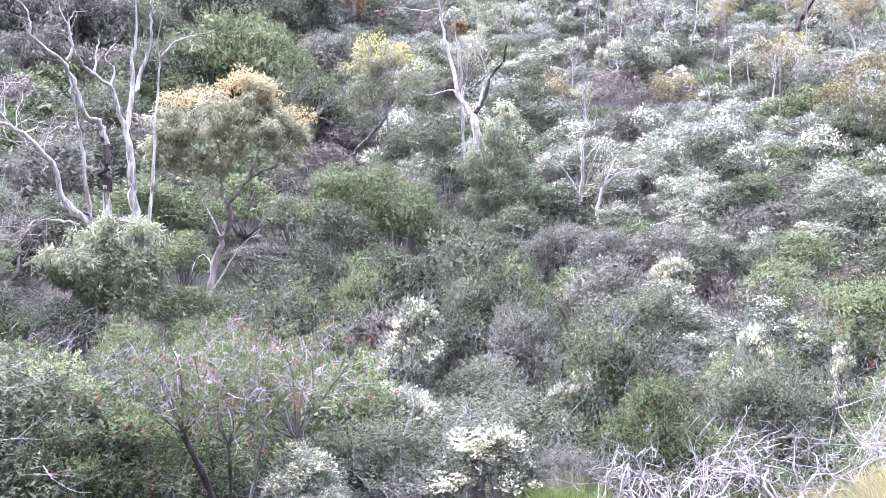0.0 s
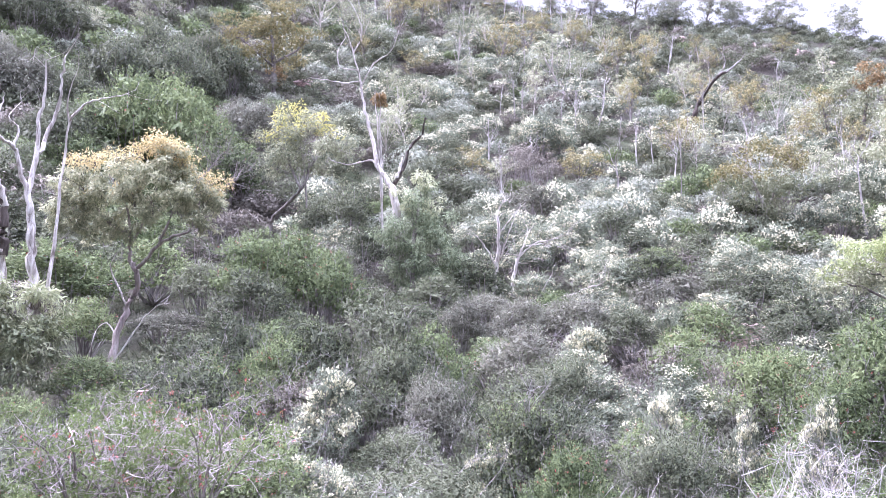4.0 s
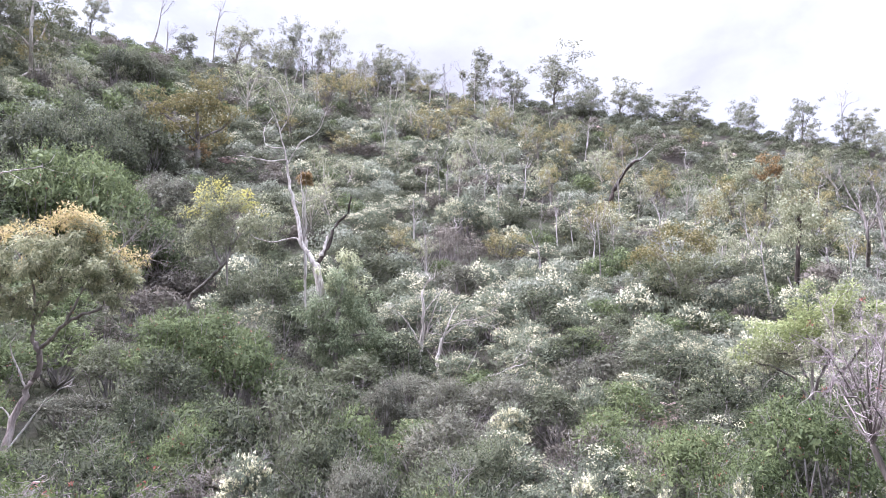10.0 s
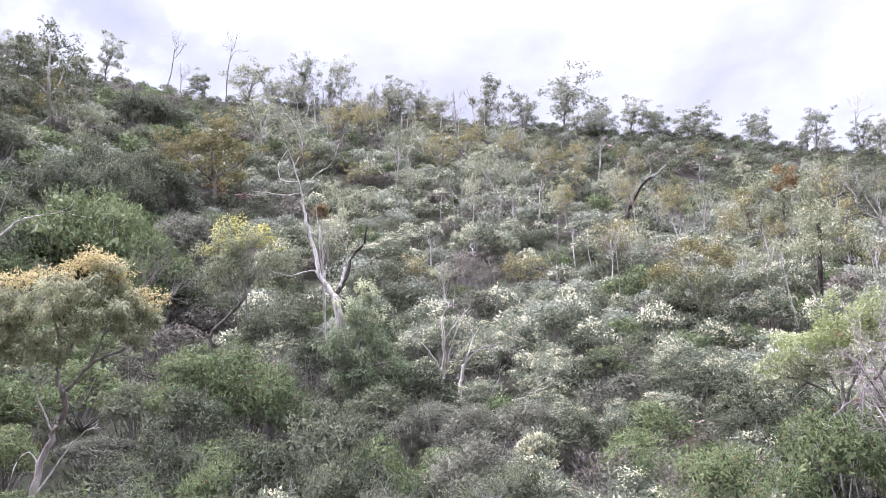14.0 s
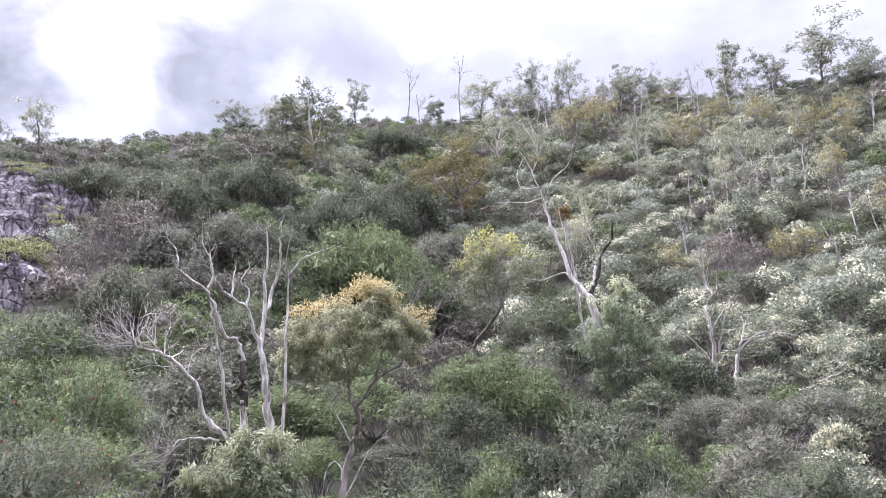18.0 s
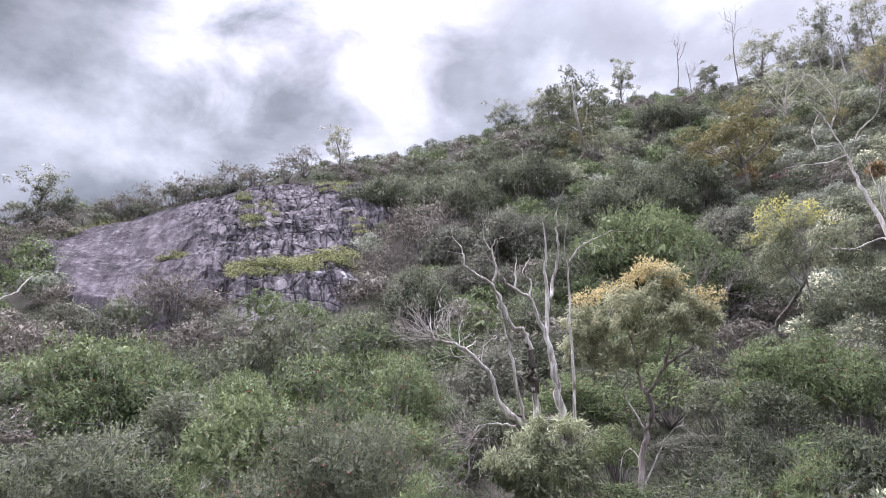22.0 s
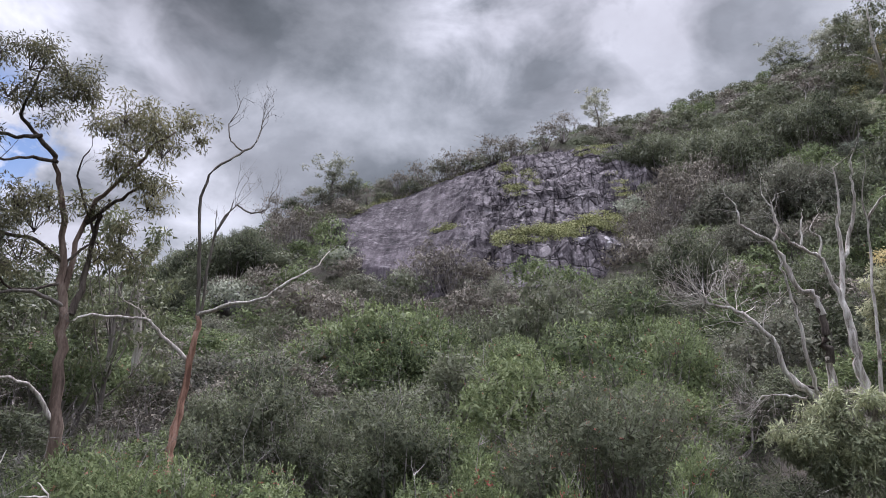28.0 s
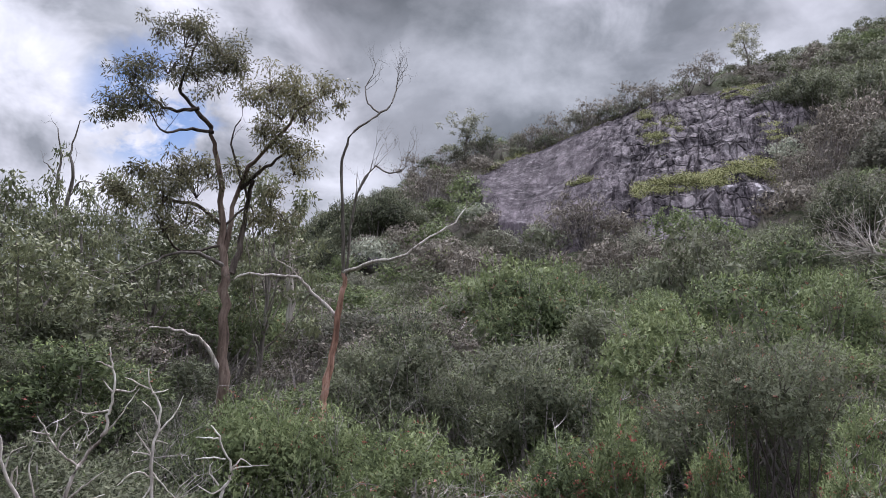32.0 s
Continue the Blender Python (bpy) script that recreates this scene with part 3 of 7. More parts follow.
def dead_shrub(name, label, g, wide, high, stems, level, radius, material, lift=0.1, spread=0.7, category="dead shrub", group="", arch=0.0, bow=0.25):
    """A leafless shrub of forking grey stems."""
    root = tagged(new(name), label, category, group)
    thick, fine = Soup(), Soup()
    for k in range(stems):
        a = g.uniform(0, 2 * math.pi)
        w = np.array((math.cos(a) * wide, math.sin(a) * wide, high)) * g.uniform(0.35, 0.6)
        p0 = np.array((g.normal(0, 0.05), g.normal(0, 0.05), 0))
        p1 = p0 + w * 0.6 + g.normal(0, 0.05, 3)
        p2 = p0 + w * 1.1 + g.normal(0, 0.1, 3) - np.array((0, 0, arch))
        tube(thick, bend((p0, p1, p2), 3), radius, radius * 0.5, 5)
        for q, f in ((p1, 0.5), (p2, 0.6), (p2, 0.5), ((p1 + p2) / 2, 0.5)):
            twigs(fine, g, q, w + g.normal(0, 0.5 * wide, 3), wide * f, radius * 0.42, level, spread, lift, bow)
    part("branchwork", thick, material, root, smooth=True, kind="stuff")
    part("twig_spray", fine, material, root, kind="stuff")
    return root


def plant(ob, heading, r, turn=0.0, size=1.0, sink=0.05, high=1.0):
    """Puts a thing on the ground at a heading and distance from the eye."""
    p = on_ground(heading, r, sink)
    return Matrix.Translation(p) @ Matrix.Rotation(turn, 4, "Z") @ Matrix.Diagonal((size, size, size * high, 1))


class Tree:
    """A tree that is drawn limb by limb: sideways and upward metres from its foot, seen from the eye; the depth is wound smoothly."""

    def __init__(self, name, label, heading, r, seed, category="tree", group="", wind=0.5):
        self.root = tagged(new(name), label, category, group)
        self.root.matrix_world = Matrix.Translation(on_ground(heading, r)) @ Matrix.Rotation(-radians(heading), 4, "Z")
        self.g, self.seed, self.wind = np.random.default_rng(seed), seed, wind
        self.r, self.eye = r, EYE[2] - self.root.matrix_world.translation.z
        self.fine = Soup()

    def at(self, u, v):
        s = self.seed
        deep = self.wind * (math.sin(1.1 * u + s) + 0.7 * math.sin(0.8 * v + 1.3 * u + 2 * s) - math.sin(s) - 0.7 * math.sin(2 * s))
        k = 1 + deep / self.r
        return np.array((u * k, deep, self.eye + (v - self.eye) * k))

    def limb(self, name, material, r0, r1, *uv, tips=0, reach=0.5, level=2, label=""):
        path = bend([self.at(*p) for p in uv], 4)
        path[1:-1] += self.g.normal(0, min(r0 * 0.35, 0.03), (len(path) - 2, 3))
        s = Soup()
        tube(s, path, r0, r1, 8 if r0 > 0.06 else 6)
        part(name, s, material, self.root, label, smooth=True)
        for k in range(tips):
            f = len(path) - 1 if k == 0 else int(self.g.integers(len(path) // 2, len(path)))
            w = unit(path[-1] - path[-3]) + self.g.normal(0, 0.5, 3)
            twigs(self.fine, self.g, path[f], w, reach, max(r1 * 0.7, 0.006), level, 0.6, 0.25)
        return self

    def leaves(self, name, material, n, size, *uvr, hang=0.6, squash=0.8, flat=True, label="", core=0.3, small=8, fill=0.46):
        """Clumps of leaves at (sideways, up, radius)."""
        s = Soup()
        total = sum(c[2] ** 2 for c in uvr)
        for u, v, rad in uvr:
            c = self.at(u, v)
            for _ in range(small):
                cc = c + self.g.normal(0, 0.52, 3) * rad * np.array((1, 1, squash))
                m = int(n * rad ** 2 / total / small)
                pos, out = lump(self.g, m, cc, rad * fill, squash, core)
                way = out * 0.6 + self.g.normal(0, 0.5, (m, 3)) - np.array((0, 0, hang))
                blades(s, self.g, pos, way, size[0], size[1], flat, lying(pos, cc, rad * fill, c), 0.35)
                tube(self.fine, bend((c - np.array((0, 0, rad * 0.5)), (c + cc) / 2, cc), 2), 0.012, 0.004, 3)
        part(name, s, material, self.root, label, kind="stuff")
        return self

    def done(self, material):
        if self.fine.count:
            part("twig_spray", self.fine, material, self.root, kind="stuff")
        return self.root


def gum(name, label, g, high, wide, n, leaf, material, bark, radius, bare=0.35, hang=0.4, group="", sparse=0.55, fill=0.55):
    """A gum tree grown by chance: a wavering trunk, rising limbs, a crown of separate leafy clumps."""
    root = tagged(new(name), label, "tree", group)
    s = Soup()
    lean = g.normal(0, 0.08, 2)
    top = np.array((lean[0] * high, lean[1] * high, high * 0.72))
    spine = bend((np.zeros(3), np.array((g.normal(0, 0.03), g.normal(0, 0.03), 0.3)) * high, top), 5)
    tube(s, spine, radius, radius * 0.4, 6)
    part("trunk", s, bark, root, smooth=True)
    fine, crown = Soup(), Soup()
    count = 13
    for k in range(count):
        a = k * 2.4 + g.uniform(-0.4, 0.4)
        f = g.uniform(0.25, 1.0)
        z = high * (bare + (0.97 - bare) * ((k + 0.7) / count) ** 0.8)
        shrink = 1.0 - 0.4 * ((z / high - bare) / (1 - bare)) ** 2
        c = np.array((math.cos(a) * wide * f * shrink + top[0] * z / high, math.sin(a) * wide * f * shrink + top[1] * z / high, z))
        b = spine[int(len(spine) * min(0.95, (z / high) * 0.75))]
        s = Soup()
        tube(s, bend((b, (b + c) / 2 + np.array((0, 0, -0.04 * high)), c), 2), radius * 0.35, radius * 0.1, 3, cap=False)
        part("limb", s, bark, root, smooth=True)
        rad = wide * g.uniform(0.34, 0.56) * sparse / 0.55
        for _ in range(5):
            cc = c + g.normal(0, 0.55, 3) * rad * np.array((1, 1, 0.8))
            m = max(6, n // count // 5)
            pos, out = lump(g, m, cc, rad * fill * 0.78, 0.75, 0.1)
            blades(crown, g, pos, out * 0.6 + g.normal(0, 0.5, (m, 3)) - np.array((0, 0, hang)), leaf[0], leaf[1], lie=lying(pos, cc, rad * fill, top * 0.8), mix=0.6)
            tube(fine, (c, cc), radius * 0.1, radius * 0.04, 3, cap=False)
    part("crown", crown, material, root, kind="stuff")
    part("twig_spray", fine, bark, root, kind="stuff")
    return root


def bare_tree(name, label, g, high, radius, bark, level=3, limbs=5, group=""):
    """A leafless tree grown by chance."""
    root = tagged(new(name), label, "dead tree", group)
    s, fine = Soup(), Soup()
    spine = bend((np.zeros(3), np.array((g.normal(0, 0.05), g.normal(0, 0.05), 0.4)) * high, np.array((g.normal(0, 0.12), g.normal(0, 0.12), 0.8)) * high), 5)
    tube(s, spine, radius, radius * 0.35, 6)
    part("trunk", s, bark, root, smooth=True)
    for k in range(limbs):
        b = spine[int(len(spine) * g.uniform(0.45, 0.98))]
        twigs(fine, g, b, np.array((g.normal(0, 0.6), g.normal(0, 0.6), 0.9)), high * g.uniform(0.16, 0.26), radius * 0.4, level, 0.5, 0.3, 0.3)
    part("twig_spray", fine, bark, root, kind="stuff")
    return root

# ---- things ----
# the ground: one sheet out to the horizon
def build_ground():
    heads = np.radians(np.arange(-180, 180, 1.5))
    rings = np.concatenate((np.linspace(0.5, 20, 24), np.linspace(21.5, 160, 85), np.geomspace(170, 3000, 24)))
    a, r = np.meshgrid(heads, rings)
    x, y = r * np.sin(a), r * np.cos(a)
    z = ground(x, y)
    n = len(heads)
    pts = np.concatenate((np.stack((x, y, z), -1).reshape(-1, 3), [(0, 0, 0)]))
    i, k = np.meshgrid(np.arange(len(rings) - 1), np.arange(n), indexing="ij")
    k2 = (k + 1) % n
    s = Soup().add(pts, np.stack((i * n + k, (i + 1) * n + k, (i + 1) * n + k2, i * n + k2), -1).reshape(-1, 4))
    s.add(pts[:0], np.array([(k, (k + 1) % n, len(pts) - 1) for k in range(n)]) - s.count)
    return tagged(new("ground", s.mesh("ground", M_GROUND, True)), "brown leaf-litter soil rising to a steep bushy hillside", "ground", kind="structure")


build_ground()


# the granite outcrop: a slab on the slope, smooth and domed at one end, broken into blocks at the other
ROCK_TOP = np.array(((-76, 13.2), (-74.5, 14.3), (-70.6, 16.4), (-66.5, 18.1), (-63.4, 19.3), (-59.4, 20.7), (-54.1, 21.2), (-46.5, 20.7)))
ROCK_FOOT = np.array(((-76, 12.6), (-73.3, 11.8), (-71.4, 8.6), (-67.9, 8.2), (-62, 9.6), (-56, 9.8), (-52, 10.6), (-50, 14.5), (-46.5, 18.4)))


def slope_distance(heading, height):
    """How far off the ground rises to that angle as seen from the eye."""
    r = np.linspace(22, 120, 400)
    a = radians(heading)
    el = np.degrees(np.arctan2(ground(r * math.sin(a), r * math.cos(a)) - EYE[2], r))
    return float(r[np.argmax(el >= height)]) if (el >= height).any() else float(r[np.argmax(el)])


def rock_height(x, y, u, v):
    """Rise of the rock above the ground. u runs along it from 0 to 1, v from foot to top."""
    p = Vector((x, y, 0))
    edge = min(1.0, v / 0.1) * min(1.0, (1 - v) / 0.07) * min(1.0, u / 0.05) * min(1.0, (1 - u) / 0.05)
    dome = 2.3 * math.sin(math.pi * min(1, v ** 0.6)) ** 0.7 * (1 - 0.4 * u)
    roll = 0.35 * noise.fractal(p * 0.16, 1.0, 2.1, 4)
    # leaning blocks, split along two slanting sets of joints
    warp = 0.5 * noise.noise(p * 0.35)
    along, down = 0.9 * p.x + 0.44 * p.y, -0.44 * p.x + 0.9 * p.y
    block = 0.0
    for size, high in ((2.6, 0.5), (1.2, 0.3), (0.6, 0.13)):
        a = (along + 0.5 * down) / (size * 1.5) + warp
        b = (down - 0.25 * along) / size + warp * 1.3
        block += high * (noise.cell(Vector((a, b, size))) + 0.55 * (a - math.floor(a)) + 0.35 * (b - math.floor(b)))
    broken = min(1.0, max(0.1, (u - 0.3) * 5)) * (0.75 + 0.25 * noise.noise(p * 0.2))
    fine = 0.12 * noise.fractal(p * 0.9, 1.0, 2.0, 3)
    joint = abs(noise.noise(Vector((along * 0.55 + warp, down * 0.8, 3.1))))
    joint = min(joint, abs(noise.noise(Vector((along * 0.9 + down * 0.9, down * 0.5 - along * 0.3, 9.4)))))
    return edge * (dome + roll + block * broken + fine - 0.4 * max(0.0, 1 - joint / 0.06) * broken) - 0.35 * (1 - edge)


def rock_point(u, v):
    head = -75.5 + 28.5 * u
    r0 = slope_distance(head, float(np.interp(head, ROCK_FOOT[:, 0], ROCK_FOOT[:, 1])))
    r1 = slope_distance(head, float(np.interp(head, ROCK_TOP[:, 0], ROCK_TOP[:, 1])))
    x, y = polar(head, r0 + (max(r1, r0 + 2) - r0) * v)
    return np.array((x, y, float(ground(x, y)) + rock_height(x, y, u, v)))


def build_outcrop():
    root = tagged(new("rock_outcrop"), "large grey granite outcrop streaked purple, with mossy ledges", "rock")
    nu, nv = 210, 140
    pts = np.zeros((nu, nv, 3))
    for i in range(nu):
        head = -75.5 + 28.5 * i / (nu - 1)
        r0 = slope_distance(head, float(np.interp(head, ROCK_FOOT[:, 0], ROCK_FOOT[:, 1])))
        r1 = max(slope_distance(head, float(np.interp(head, ROCK_TOP[:, 0], ROCK_TOP[:, 1]))), r0 + 2)
        for k in range(nv):
            x, y = polar(head, r0 + (r1 - r0) * k / (nv - 1))
            pts[i, k] = (x, y, float(ground(x, y)) + rock_height(x, y, i / (nu - 1), k / (nv - 1)))
    i, k = np.meshgrid(np.arange(nu - 1), np.arange(nv - 1), indexing="ij")
    quads = np.stack((i * nv + k, i * nv + k + 1, (i + 1) * nv + k + 1, (i + 1) * nv + k), -1).reshape(-1, 4)
    part("rock_face", Soup().add(pts.reshape(-1, 3), quads), M_ROCK, root)
    g = np.random.default_rng(71)
    # moss and grass on the ledges: heading and angle of the two ends, half height, tufts
    for h0, e0, h1, e1, de, n in ((-60.8, 11.7, -50.2, 13.6, 0.5, 150), (-57.0, 12.8, -50.6, 14.0, 0.35, 60), (-53.9, 20.2, -48.2, 20.5, 0.5, 90), (-60.3, 19.4, -58.6, 15.4, 0.6, 45),
                                  (-74.5, 14.2, -66.5, 17.9, 0.15, 40), (-66.5, 18.0, -60.0, 20.3, 0.25, 40), (-58.2, 18.4, -57.4, 16.2, 0.3, 12), (-65.2, 12.6, -64.0, 13.0, 0.25, 12), (-51.2, 17.4, -50.2, 15.4, 0.3, 14)):
        s = Soup()
        f = g.uniform(0, 1, n)
        base = []
        for k in range(n):
            head, el = h0 + (h1 - h0) * f[k] + g.normal(0, 0.15), e0 + (e1 - e0) * f[k] + g.uniform(-de, de)
            near_ = slope_distance(head, float(np.interp(head, ROCK_FOOT[:, 0], ROCK_FOOT[:, 1])))
            far_ = max(slope_distance(head, float(np.interp(head, ROCK_TOP[:, 0], ROCK_TOP[:, 1]))), near_ + 2)
            base.append(rock_point((head + 75.5) / 28.5, min(0.97, max(0.03, (slope_distance(head, el) - near_) / (far_ - near_)))))
        base = np.repeat(np.array(base), 150, 0) + g.normal(0, 0.36, (n * 150, 3)) * np.array((1, 1, 0.22))
        blades(s, g, base, g.normal(0, 0.8, base.shape) + np.array((0, 0, 0.5)), 0.12, 0.08, lie=np.tile((0.3, -0.2, 1.0), (len(base), 1)), mix=0.5)
        part("moss", s, M_MOSS, root, "yellow-green moss and grass tufts", kind="stuff")
    return root


build_outcrop()


def boulder(name, label, heading, r, size, material, seed, sink=0.25):
    """A rounded, cracked boulder half sunk in the slope."""
    g = np.random.default_rng(seed)
    bm = bmesh.new()
    bmesh.ops.create_icosphere(bm, subdivisions=4, radius=1.0)
    off = Vector(g.uniform(-20, 20, 3))
    for v in bm.verts:
        n = v.co.normalized()
        f = 1 + 0.22 * noise.fractal(n * 1.1 + off, 1.0, 2.0, 4) + 0.1 * noise.cell(n * 2.0 + off)
        v.co = Vector((n.x * size[0], n.y * size[1], n.z * size[2])) * f
    me = bpy.data.meshes.new(name)
    bm.to_mesh(me)
    bm.free()
    me.materials.append(material)
    ob = new(name, me)
    ob.matrix_world = plant(ob, heading, r, turn=g.uniform(0, 6), sink=sink * size[2])
    return tagged(ob, label, "boulder")


# the bleached many-stemmed dead tree
bleached = Tree("dead_tree", "bleached white dead tree with several bare stems", -35.6, 18.5, 1, "dead tree", wind=0.35)
bleached.limb("stem", M_WHITEWOOD, 0.075, 0.024, (-0.23, 1.25), (-0.67, 2.54), (-1.12, 3), (-1.55, 3.93), (-1.98, 4.47), (-2.48, 4.73), (-2.96, 4.91), tips=20, reach=0.75, level=3)
bleached.limb("stem", M_WHITEWOOD, 0.062, 0.036, (-0.14, 1.34), (-0.5, 2.54), (-1.04, 2.82), (-1.32, 3.37))
bleached.limb("stem", M_WHITEWOOD, 0.062, 0.019, (-0.14, 1.34), (-0.55, 2.45), (-0.69, 2.81), (-0.84, 3.72), (-0.95, 4.66), (-1.13, 5.43), (-1.22, 6.03))
bleached.limb("trunk", M_WHITEWOOD, 0.16, 0.07, (-0.17, 1), (-0.28, 2.1), (-0.32, 2.63), (-0.36, 3.48), label="broken hollow grey trunk")
bleached.limb("hollow", M_DARKBARK, 0.1, 0.066, (-0.34, 3.34), (-0.37, 3.89), (-0.4, 4.35), (-0.45, 4.77), label="charred hollow top of the broken trunk")
bleached.limb("stem", M_WHITEWOOD, 0.075, 0.014, (-0.39, 4.44), (-0.53, 4.92), (-0.83, 5.08), (-1.11, 5.72), (-1.31, 6.18), (-1.71, 6.52), (-1.98, 6.79), (-2.06, 7.11), (-2.15, 7.38), tips=3, reach=0.4, level=2)
bleached.limb("branch", M_WHITEWOOD, 0.044, 0.01, (-1.31, 6.18), (-1.18, 6.62), (-1.24, 7.13), (-1.17, 7.43), tips=2, reach=0.35, level=2)
bleached.limb("trunk", M_WHITEWOOD, 0.138, 0.06, (0.37, 1.01), (0.35, 2.1), (0.32, 2.71), (0.18, 3.51), (0.09, 4.42), (-0, 4.84))
bleached.limb("stem", M_WHITEWOOD, 0.056, 0.014, (0.03, 4.7), (-0.25, 5.57), (-0.37, 5.82), (-0.71, 6.04), (-0.97, 6.3), (-1.18, 6.67), (-1.25, 7.03), (-1.46, 7.46), tips=3, reach=0.4, level=2)
bleached.limb("stem", M_WHITEWOOD, 0.062, 0.014, (0.01, 4.79), (0.12, 5.73), (0.1, 6.51), (0.18, 7.19), (0.12, 7.91), tips=3, reach=0.4, level=2)
bleached.limb("branch", M_WHITEWOOD, 0.056, 0.012, (0.11, 5.64), (0.37, 6.53), (0.48, 7.16), (0.48, 7.77), (0.56, 8.21), tips=2, reach=0.35, level=2)
bleached.limb("branch", M_WHITEWOOD, 0.031, 0.008, (-0.33, 5.76), (-0.29, 6.25), (-0.5, 6.46), (-0.28, 6.84), tips=1, reach=0.25, level=2)
bleached.limb("branch", M_WHITEWOOD, 0.031, 0.008, (-0.71, 6.04), (-0.67, 6.58), (-0.6, 6.97), tips=1, reach=0.25, level=2)
bleached.limb("stem", M_WHITEWOOD, 0.056, 0.022, (0.49, 1.01), (0.6, 2.62), (0.65, 4.03), (0.66, 5.41), (0.72, 6.55))
bleached.limb("branch", M_WHITEWOOD, 0.027, 0.007, (0.72, 6.5), (0.64, 7.15), (0.8, 7.93), tips=1, reach=0.3, level=2)
bleached.limb("branch", M_WHITEWOOD, 0.031, 0.007, (0.72, 6.55), (0.98, 7.02), (1.26, 7.18), (1.62, 7.34), (1.89, 7.46), tips=3, reach=0.4, level=2)
bleached.limb("branch", M_DARKBARK, 0.075, 0.024, (-0.15, 2.63), (-0.53, 2.72), (-0.95, 2.86), label="charred snapped branch")
bleached.limb("branch", M_WHITEWOOD, 0.037, 0.01, (-0.89, 2.55), (-1.32, 2.64), (-1.77, 2.6), (-1.96, 2.47), tips=16, reach=0.75, level=3)
bleached.done(M_WHITEWOOD)

# leafy regrowth at the foot of the dead tree
regrowth = Tree("gum_regrowth", "rounded lime-green gum regrowth with drooping narrow leaves", -36.0, 17.6, 2, "shrub", wind=0.4)
regrowth.limb("stem", M_GREYBARK, 0.05, 0.02, (-0.06, 1), (-0.16, 1.7), (-0.18, 2.35))
regrowth.limb("stem", M_GREYBARK, 0.04, 0.02, (-0.06, 1), (-0.65, 1.61), (-0.86, 2.02))
regrowth.limb("stem", M_GREYBARK, 0.04, 0.02, (-0.06, 1), (0.39, 1.71), (0.59, 2.19))
regrowth.leaves("foliage", M_GUM, 8000, (0.14, 0.036), (-0.2, 2.19, 0.65), (-0.87, 1.94, 0.56), (0.37, 2.35, 0.56), (0.66, 2.03, 0.46), (-0.57, 1.53, 0.65), (0.06, 1.54, 0.74), (-1.21, 1.77, 0.37), (0.61, 1.55, 0.46), (-0.45, 1.14, 0.56), (0.18, 1.07, 0.56), hang=0.6)
regrowth.leaves("new_growth", M_PALELIME, 6000, (0.17, 0.034), (-0.33, 2.52, 0.42), (-1.02, 2.19, 0.37), (0.4, 2.64, 0.42), (-0.52, 2.27, 0.42), (0.67, 2.19, 0.32), (0.03, 2.03, 0.46), (-0.88, 1.77, 0.42), (0.31, 1.71, 0.37), (-0.33, 1.62, 0.42), hang=0.5)
regrowth.done(M_GREYBARK)

# the golden-topped gum beside it
golden = Tree("gum_tree", "small gum tree with golden new growth on a twisted trunk", -28.6, 20.0, 3, "tree", wind=0.55)
golden.limb("trunk", M_PINKBARK, 0.1, 0.055, (-0.22, 0.25), (-0.27, 0.52), (-0.25, 1.27), (-0.01, 2.06), (0.19, 2.69), (0.13, 3.23), (-0.05, 3.42))
golden.limb("limb", M_PINKBARK, 0.045, 0.015, (-0.03, 3.37), (-0.08, 3.89), (-0.13, 4.55), (-0.41, 5.16), (-0.72, 5.58))
golden.limb("limb", M_PINKBARK, 0.05, 0.015, (0.17, 3.23), (0.62, 3.85), (1.06, 4.15), (1.36, 4.31), (1.51, 4.81), (1.53, 5.28))
golden.limb("limb", M_PINKBARK, 0.035, 0.012, (-0.05, 3.79), (0.31, 4.71), (0.51, 5.66), (0.55, 6.34))
golden.limb("limb", M_PINKBARK, 0.04, 0.012, (0.62, 3.85), (0.89, 4.67), (1.14, 5.41))
golden.limb("limb", M_PINKBARK, 0.04, 0.012, (-0.1, 4.08), (-0.67, 4.4), (-1.14, 5.02), (-1.47, 5.44))
golden.limb("dead_limb", M_WHITEWOOD, 0.032, 0.01, (0.02, 2.15), (-0.23, 2.65), (-0.46, 3.16), (-0.38, 3.53), tips=3, reach=0.4, level=2)
golden.limb("dead_limb", M_WHITEWOOD, 0.026, 0.008, (-0.23, 0.84), (0.33, 1.8), (0.66, 2.24), (0.99, 2.36), tips=4, reach=0.5, level=2)
golden.limb("dead_limb", M_WHITEWOOD, 0.02, 0.008, (-0.2, 1.45), (-0.45, 1.8), (-0.68, 1.58), (-0.81, 0.83), tips=2, reach=0.3, level=2)
golden.leaves("crown", M_GOLDGUM, 22000, (0.13, 0.034), (0.48, 6.15, 0.55), (-0.16, 5.87, 0.55), (0.9, 5.76, 0.55), (1.62, 5.31, 0.48), (1.91, 5.1, 0.32), (-0.78, 5.09, 0.53), (0.01, 5.02, 0.59), (1.1, 5.08, 0.53), (-1.29, 5.43, 0.48), (-1.6, 5.05, 0.38), (-1.09, 4.62, 0.40), (-0.58, 4.49, 0.38), (0.4, 4.75, 0.42), (1.38, 4.73, 0.36), (-1.79, 4.57, 0.32), (-1.35, 4.34, 0.32), (-0.54, 4.05, 0.34), (-1.02, 4.03, 0.30), (-1.73, 4.17, 0.25), (-0.09, 4.22, 0.32), (1.68, 4.61, 0.27), hang=0.5, small=11, fill=0.42, squash=0.75)
